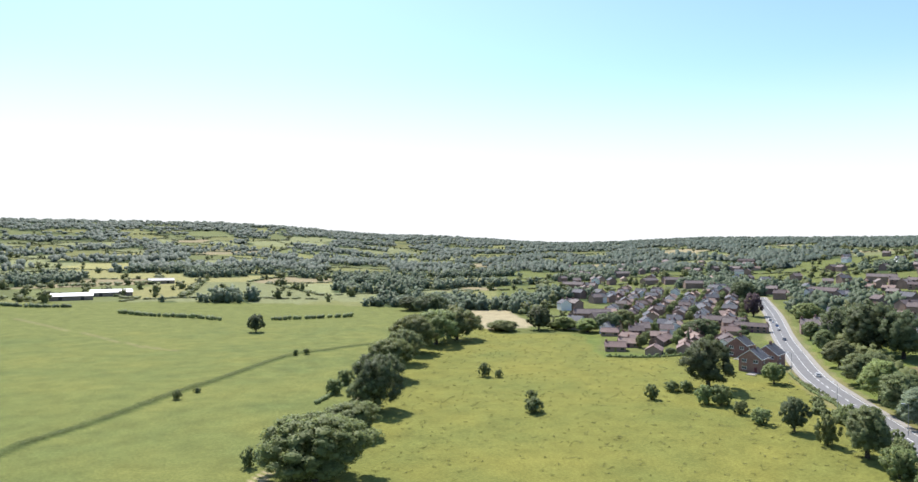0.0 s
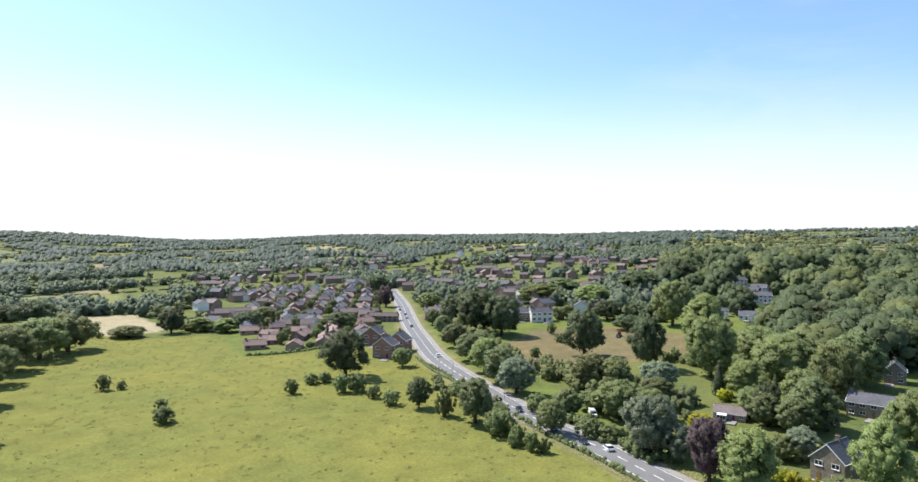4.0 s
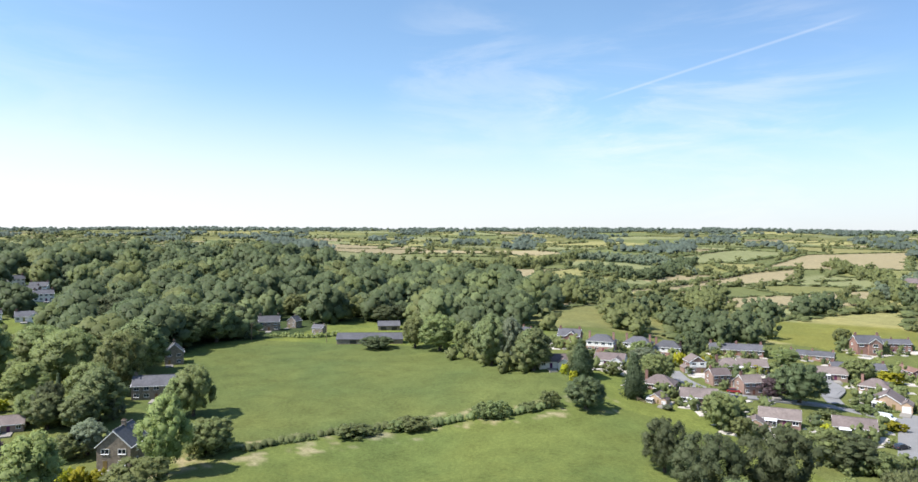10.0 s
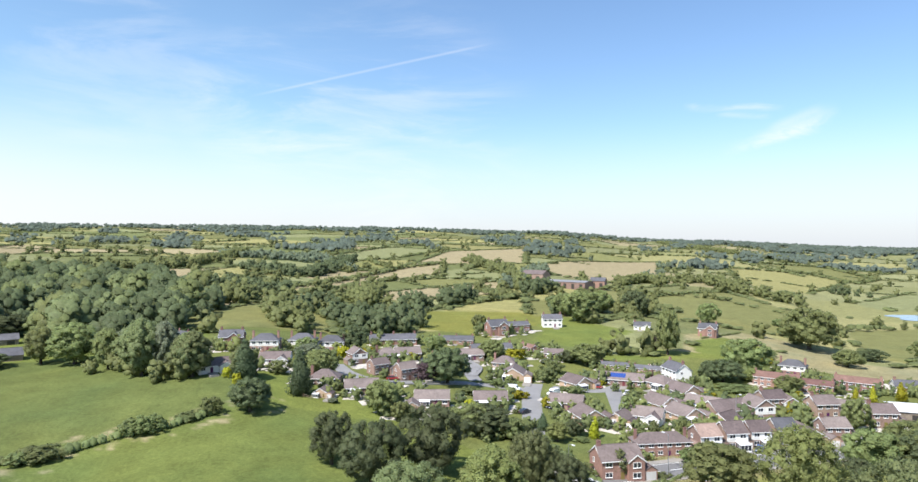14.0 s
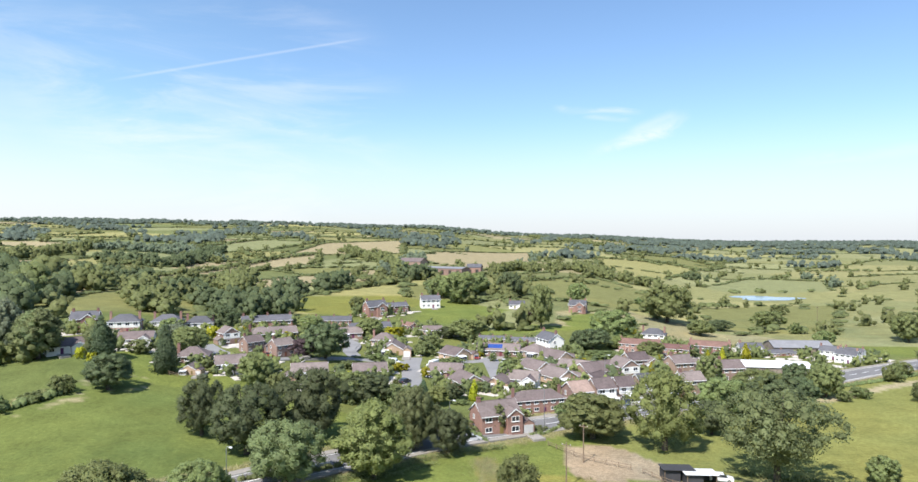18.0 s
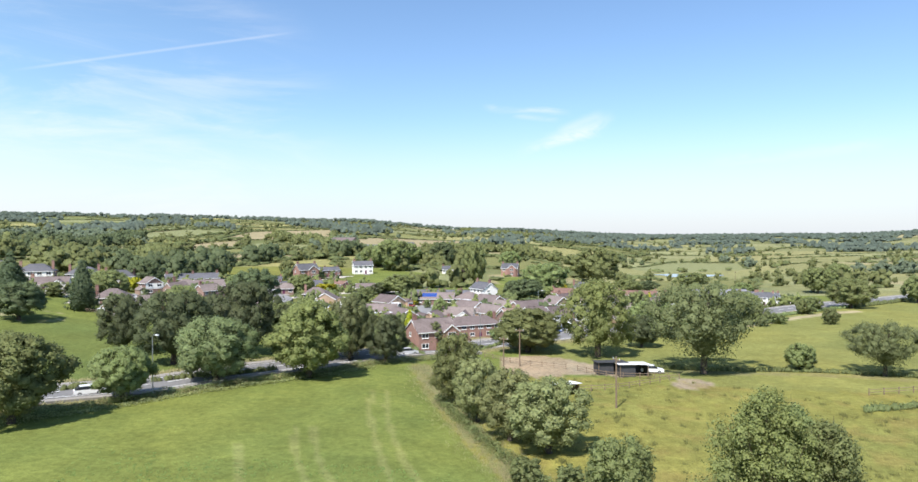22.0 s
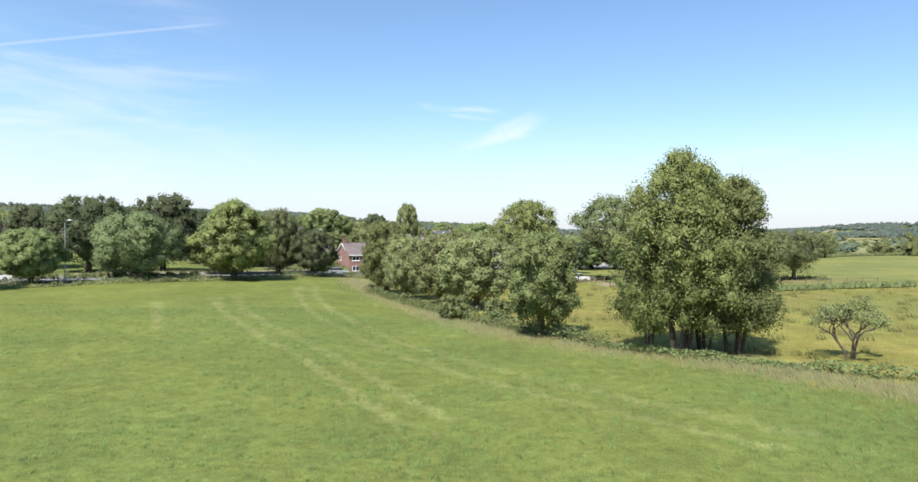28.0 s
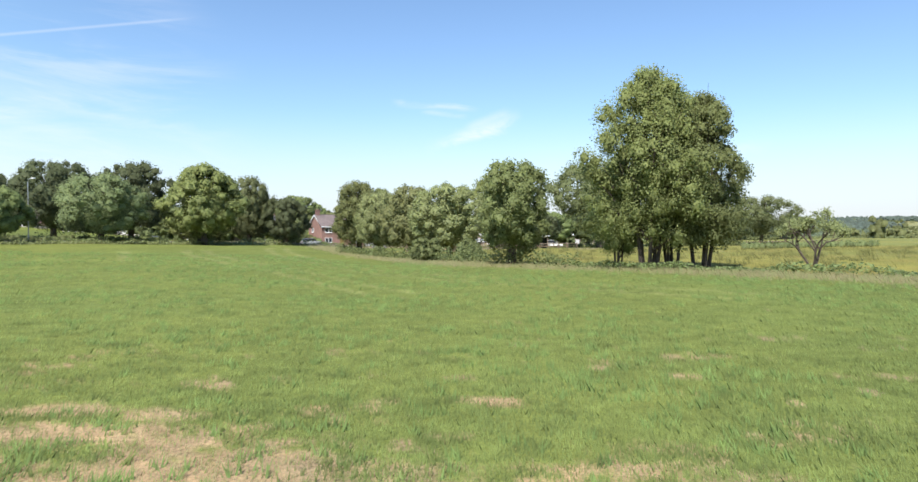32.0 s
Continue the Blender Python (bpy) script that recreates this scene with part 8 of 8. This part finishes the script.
for _, poly in FIELDS:
    for (ax, ay), (bx, by) in zip(poly, poly[1:] + poly[:1]):
        border(ax, ay, bx, by, int(far_rng.integers(0, 3)))
near = np.where(np.hypot(*seeds.T) < 2700)[0]
ends = []
for i in near:
    gaps = np.hypot(*(seeds - seeds[i]).T)
    for j in np.argsort(gaps)[1:8]:
        if j < i:
            continue
        mid, off = (seeds[i] + seeds[j]) / 2, (seeds[j] - seeds[i]) / gaps[j]
        s = np.linspace(-160, 160, 41)
        p = mid + s[:, None] * np.array((-off[1], off[0]))
        d = np.hypot(p[:, None, 0] - seeds[:, 0], p[:, None, 1] - seeds[:, 1])
        d.partition(1, axis=1)
        own = np.hypot(*(p - seeds[i]).T)
        on = np.where((np.abs(d[:, 0] - own) < 1e-6) & (np.abs(d[:, 1] - own) < 1e-6) & (np.hypot(*p.T) > 400))[0]
        if len(on) > 2 and far_rng.random() < 0.85:
            ends.append((*p[on[0]], *p[on[-1]]))
for ax, ay, bx, by in ends:
    mx, my = np.array([(ax + bx) / 2]), np.array([(ay + by) / 2])
    if not any(inside(mx, my, poly)[0] for _, poly in FIELDS):
        border(ax, ay, bx, by, int(far_rng.choice((0, 0, 1, 1, 2))))
# belts of trees among those fields
for line, wide, kind, typical in BELTS:
    pts = smooth_line(line, typical * 0.65)
    for x, y in pts:
        for k in range(max(1, round(wide / (typical * 0.75)))):
            p, q = x + far_rng.uniform(-0.5, 0.5) * wide, y + far_rng.uniform(-0.5, 0.5) * wide
            w = typical * far_rng.uniform(0.75, 1.3)
            if not in_the_way(p, q, w):
                belts.setdefault(kind, []).append((p, q, z_at(p, q) - 0.2, w, w * far_rng.uniform(0.75, 1.1), far_rng.uniform(0, 6.28)))
for kind, items in belts.items():
    merged("tree_belt", items, MIDDLING, LEAF[kind], {"dark": "dark green belts of trees between hillside fields"}.get(kind, "green belts of oaks between hillside fields"), "trees")
merged("field_hedges", hedge_bits, HEDGES, LEAF["hedge"], "clipped and overgrown hedges between distant fields", "hedge")
merged("hedgerow_trees", woods["hedgerow_trees"], UNITS, LEAF["oak"], "distant hedgerows and hedge trees between fields", "hedgerow")

# ---- grass ----


def blades(name, spots, tall, wide, each, mat, label, seed, thin=0.16):
    """Tufts of upright grass blades at the spots, as one object."""
    r_ = np.random.default_rng(seed)
    p = np.repeat(np.asarray(spots, float), each, axis=0)
    p = p + r_.normal(size=p.shape) * wide
    z = height(p[:, 0], p[:, 1])
    n_ = len(p)
    a = r_.uniform(0, 2 * np.pi, n_)
    h = tall * r_.uniform(0.5, 1.2, n_)
    b = h * thin * r_.uniform(0.6, 1.3, n_)
    lean = np.stack([r_.normal(size=n_) * 0.4, r_.uniform(0.3, 1.3, n_)], 1) * h[:, None]
    c, s = np.cos(a) * b, np.sin(a) * b
    v = np.stack([np.stack([p[:, 0] - c, p[:, 1] - s, z - 0.02], 1), np.stack([p[:, 0] + c, p[:, 1] + s, z - 0.02], 1),
                  np.stack([p[:, 0] + lean[:, 0], p[:, 1] + lean[:, 1], z + h], 1)], 1).reshape(-1, 3)
    under = np.cross(v[1::3] - v[::3], v[2::3] - v[::3])[:, 2] < 0
    v.reshape(-1, 3, 3)[under] = v.reshape(-1, 3, 3)[under][:, ::-1]
    v = np.concatenate([v, np.tile((0.0, -0.25, 0.97), (len(v), 1))], 1)
    ob = new(name, arrays_mesh(name, v, np.arange(n_ * 3).reshape(-1, 3), np.zeros((0, 4), int), mat))
    return tagged(ob, label, "grass", "", "stuff")


def scatter(poly_or_line, many, seed, spread=None):
    """Random places in a polygon, or within a spread of a line."""
    r_ = np.random.default_rng(seed)
    if spread:
        pts = np.array(smooth_line(poly_or_line, 0.5))
        q = pts[r_.integers(0, len(pts), many)]
        return q + r_.normal(size=q.shape) * spread
    pts = np.array(poly_or_line)
    q = r_.uniform(pts.min(0), pts.max(0), (many * 3, 2))
    return q[inside(q[:, 0], q[:, 1], poly_or_line)][:many]


g_r = np.random.default_rng(12)
gr, ga = 3.5 + 60 * g_r.random(52000) ** 1.7, np.radians(g_r.uniform(-42, 42, 52000))
near_spots = np.stack([gr * np.sin(ga), gr * np.cos(ga)], 1)
bare = np.array([worn(x, y) for x, y in near_spots]) > g_r.uniform(0.2, 0.9, len(near_spots))
left_of = hedge_side(near_spots)
drift = np.array([noise.noise((x * 0.5, y * 0.6, 2.0)) + 0.7 * noise.noise((x * 1.6, y * 1.8, 6.0)) for x, y in near_spots])
blades("meadow_grass", near_spots[~bare & left_of & (drift < 0.22)], 0.065, 0.2, 8, GRASS, "short green meadow grass with worn gaps", 1)
blades("deep_meadow_grass", near_spots[~bare & left_of & (drift >= 0.12)], 0.085, 0.15, 7, DEEP_GRASS, "deeper green drifts of meadow grass", 21)
blades("dry_meadow_grass", near_spots[bare & left_of], 0.05, 0.12, 4, DRY_GRASS, "sparse dried grass over bare earth", 22)
tufts = scatter([(-30, 10), (-20, 3.5), (20, 3.5), (30, 10), (50, 66), (-50, 66)], 9000, 15)
tufts = tufts[[noise.noise((x * 0.35, y * 0.35, 8.0)) + 0.6 * noise.noise((x * 1.3, y * 1.3, 3.0)) > 0.05 for x, y in tufts] & hedge_side(tufts)]
blades("grass_tufts", tufts, 0.12, 0.1, 14, GRASS, "thicker bright green tufts in the meadow", 16)
clumps = scatter([(-34, 12), (-20, 4), (20, 4), (34, 12), (56, 74), (-56, 74)], 26000, 31)
clumps = clumps[[noise.noise((x * 0.16, y * 0.2, 5.0)) + 1.2 * noise.noise((x * 1.1, y * 1.1, 7.0)) > 0.16 for x, y in clumps] & hedge_side(clumps)]
blades("grass_clumps", clumps, 0.16, 0.07, 15, DEEP_GRASS, "darker coarse clumps of grass in the meadow", 31, 0.1)
blades("weedy_verge_growth", scatter(FIELD_HEDGE, 4000, 23, 1.3), 0.3, 0.25, 7, LEAF["willow"], "green weeds along the field hedge", 23, 0.1)
blades("dry_verge_grass", scatter(FIELD_HEDGE, 8000, 2, 1.7), 0.34, 0.25, 6, DRY_GRASS, "tall bleached grass along the field hedge", 2, 0.06)
blades("rough_grass", scatter(ROUGH_FIELD, 9000, 3), 0.34, 0.3, 6, ROUGH_GRASS, "yellow-green rough grass of the wet field", 3, 0.07)
blades("rush_tussocks", scatter(ROUGH_FIELD, 1300, 4), 0.5, 0.32, 34, RUSH, "olive-green rush tussocks in the wet field", 4, 0.06)
blades("pasture_rushes", scatter(PASTURE, 1700, 6), 0.5, 0.4, 16, RUSH, "small rush tufts dotted over the pasture", 6)
blades("road_verge_grass", np.concatenate([scatter(ROAD[9:24], 4000, 7, 0.6) + o for o in (np.array((5.5, -5.5)), np.array((-5.8, 5.8)))]), 0.5, 0.3, 3, DRY_GRASS, "bleached long grass on the road verge", 7)

bank(DITCH, 1.5, 2.2, 41, "hedge", "overgrown olive grass and bramble along a ditch", 60)

# shrubs, beds and paving in the gardens of the village
yard_rng = random.Random(77)
shrubs = {"hedge": [], "lime": [], "gold": [], "dark": []}
paving = []
homes = [(o.matrix_basis.translation.x, o.matrix_basis.translation.y) for o in scene.objects if o.parent is None and o.type == "EMPTY" and o.name.split(".")[0] in ("house", "bungalow", "cottage", "terrace")]
homes = [p for p in homes if inside([p[0]], [p[1]], VILLAGE)[0]]
streets = [smooth_line(line, 4.0) for line, _ in STREETS]
for hx, hy in homes:
    for k in range(30):
        a, d = yard_rng.uniform(0, 6.28), yard_rng.uniform(6.5, 12.5)
        x, y = hx + d * math.sin(a), hy + d * math.cos(a)
        p, q = np.array([x]), np.array([y])
        if any(math.hypot(x - u, y - v) < 6.4 for u, v in homes) or near_line(p, q, ROAD_LINE[::4])[0] < 8 or any(near_line(p, q, s)[0] < 4.5 for s in streets):
            continue
        if k < 9:
            w, turn = yard_rng.uniform(1.2, 2.8), yard_rng.uniform(0, 3.14)
            paving.append((x, y, z_at(x, y), w, yard_rng.uniform(1.5, 4), turn))
        else:
            w = yard_rng.uniform(1.5, 4.2) if k < 26 else yard_rng.uniform(4.0, 6.5)
            shrubs[yard_rng.choice(["hedge", "hedge", "lime", "dark", "hedge", "lime", "gold" if k == 5 else "hedge"])].append((x, y, z_at(x, y) - 0.1, w, w * yard_rng.uniform(0.7, 1.3), yard_rng.uniform(0, 6.28)))
for kind, items in shrubs.items():
    if not items:
        continue
    merged("garden_shrubs", items, UNITS, LEAF[kind], {"gold": "golden-yellow shrubs in the village gardens", "lime": "bright green shrubs in the village gardens", "dark": "dark green shrubs in the village gardens"}.get(kind, "green shrubs and hedging in the village gardens"), "shrubs")
verts, faces = [], []
for x, y, z, w, d, turn in paving:
    c, s_ = math.cos(turn), math.sin(turn)
    n_ = len(verts)
    for lift in (0.12, -0.3):
        verts += [(x + c * u - s_ * v, y + s_ * u + c * v, z + lift) for u, v in ((-w, -d), (w, -d), (w, d), (-w, d))]
    faces += [(n_, n_ + 1, n_ + 2, n_ + 3)] + [(n_ + k, n_ + 4 + k, n_ + 4 + (k + 1) % 4, n_ + (k + 1) % 4) for k in range(4)]
tagged(mesh_object("garden_paving", verts, faces, PATIO), "pale stone patios and drives of the village gardens", "paving", "", "stuff")

# kinds that were never set out
for source in [HOUSES[k] for k in HOUSES if k not in PLACED] + [t for forms in TEMPLATES.values() for t in forms if t.name not in USED]:
    for o in [*source.children_recursive, source]:
        bpy.data.objects.remove(o)
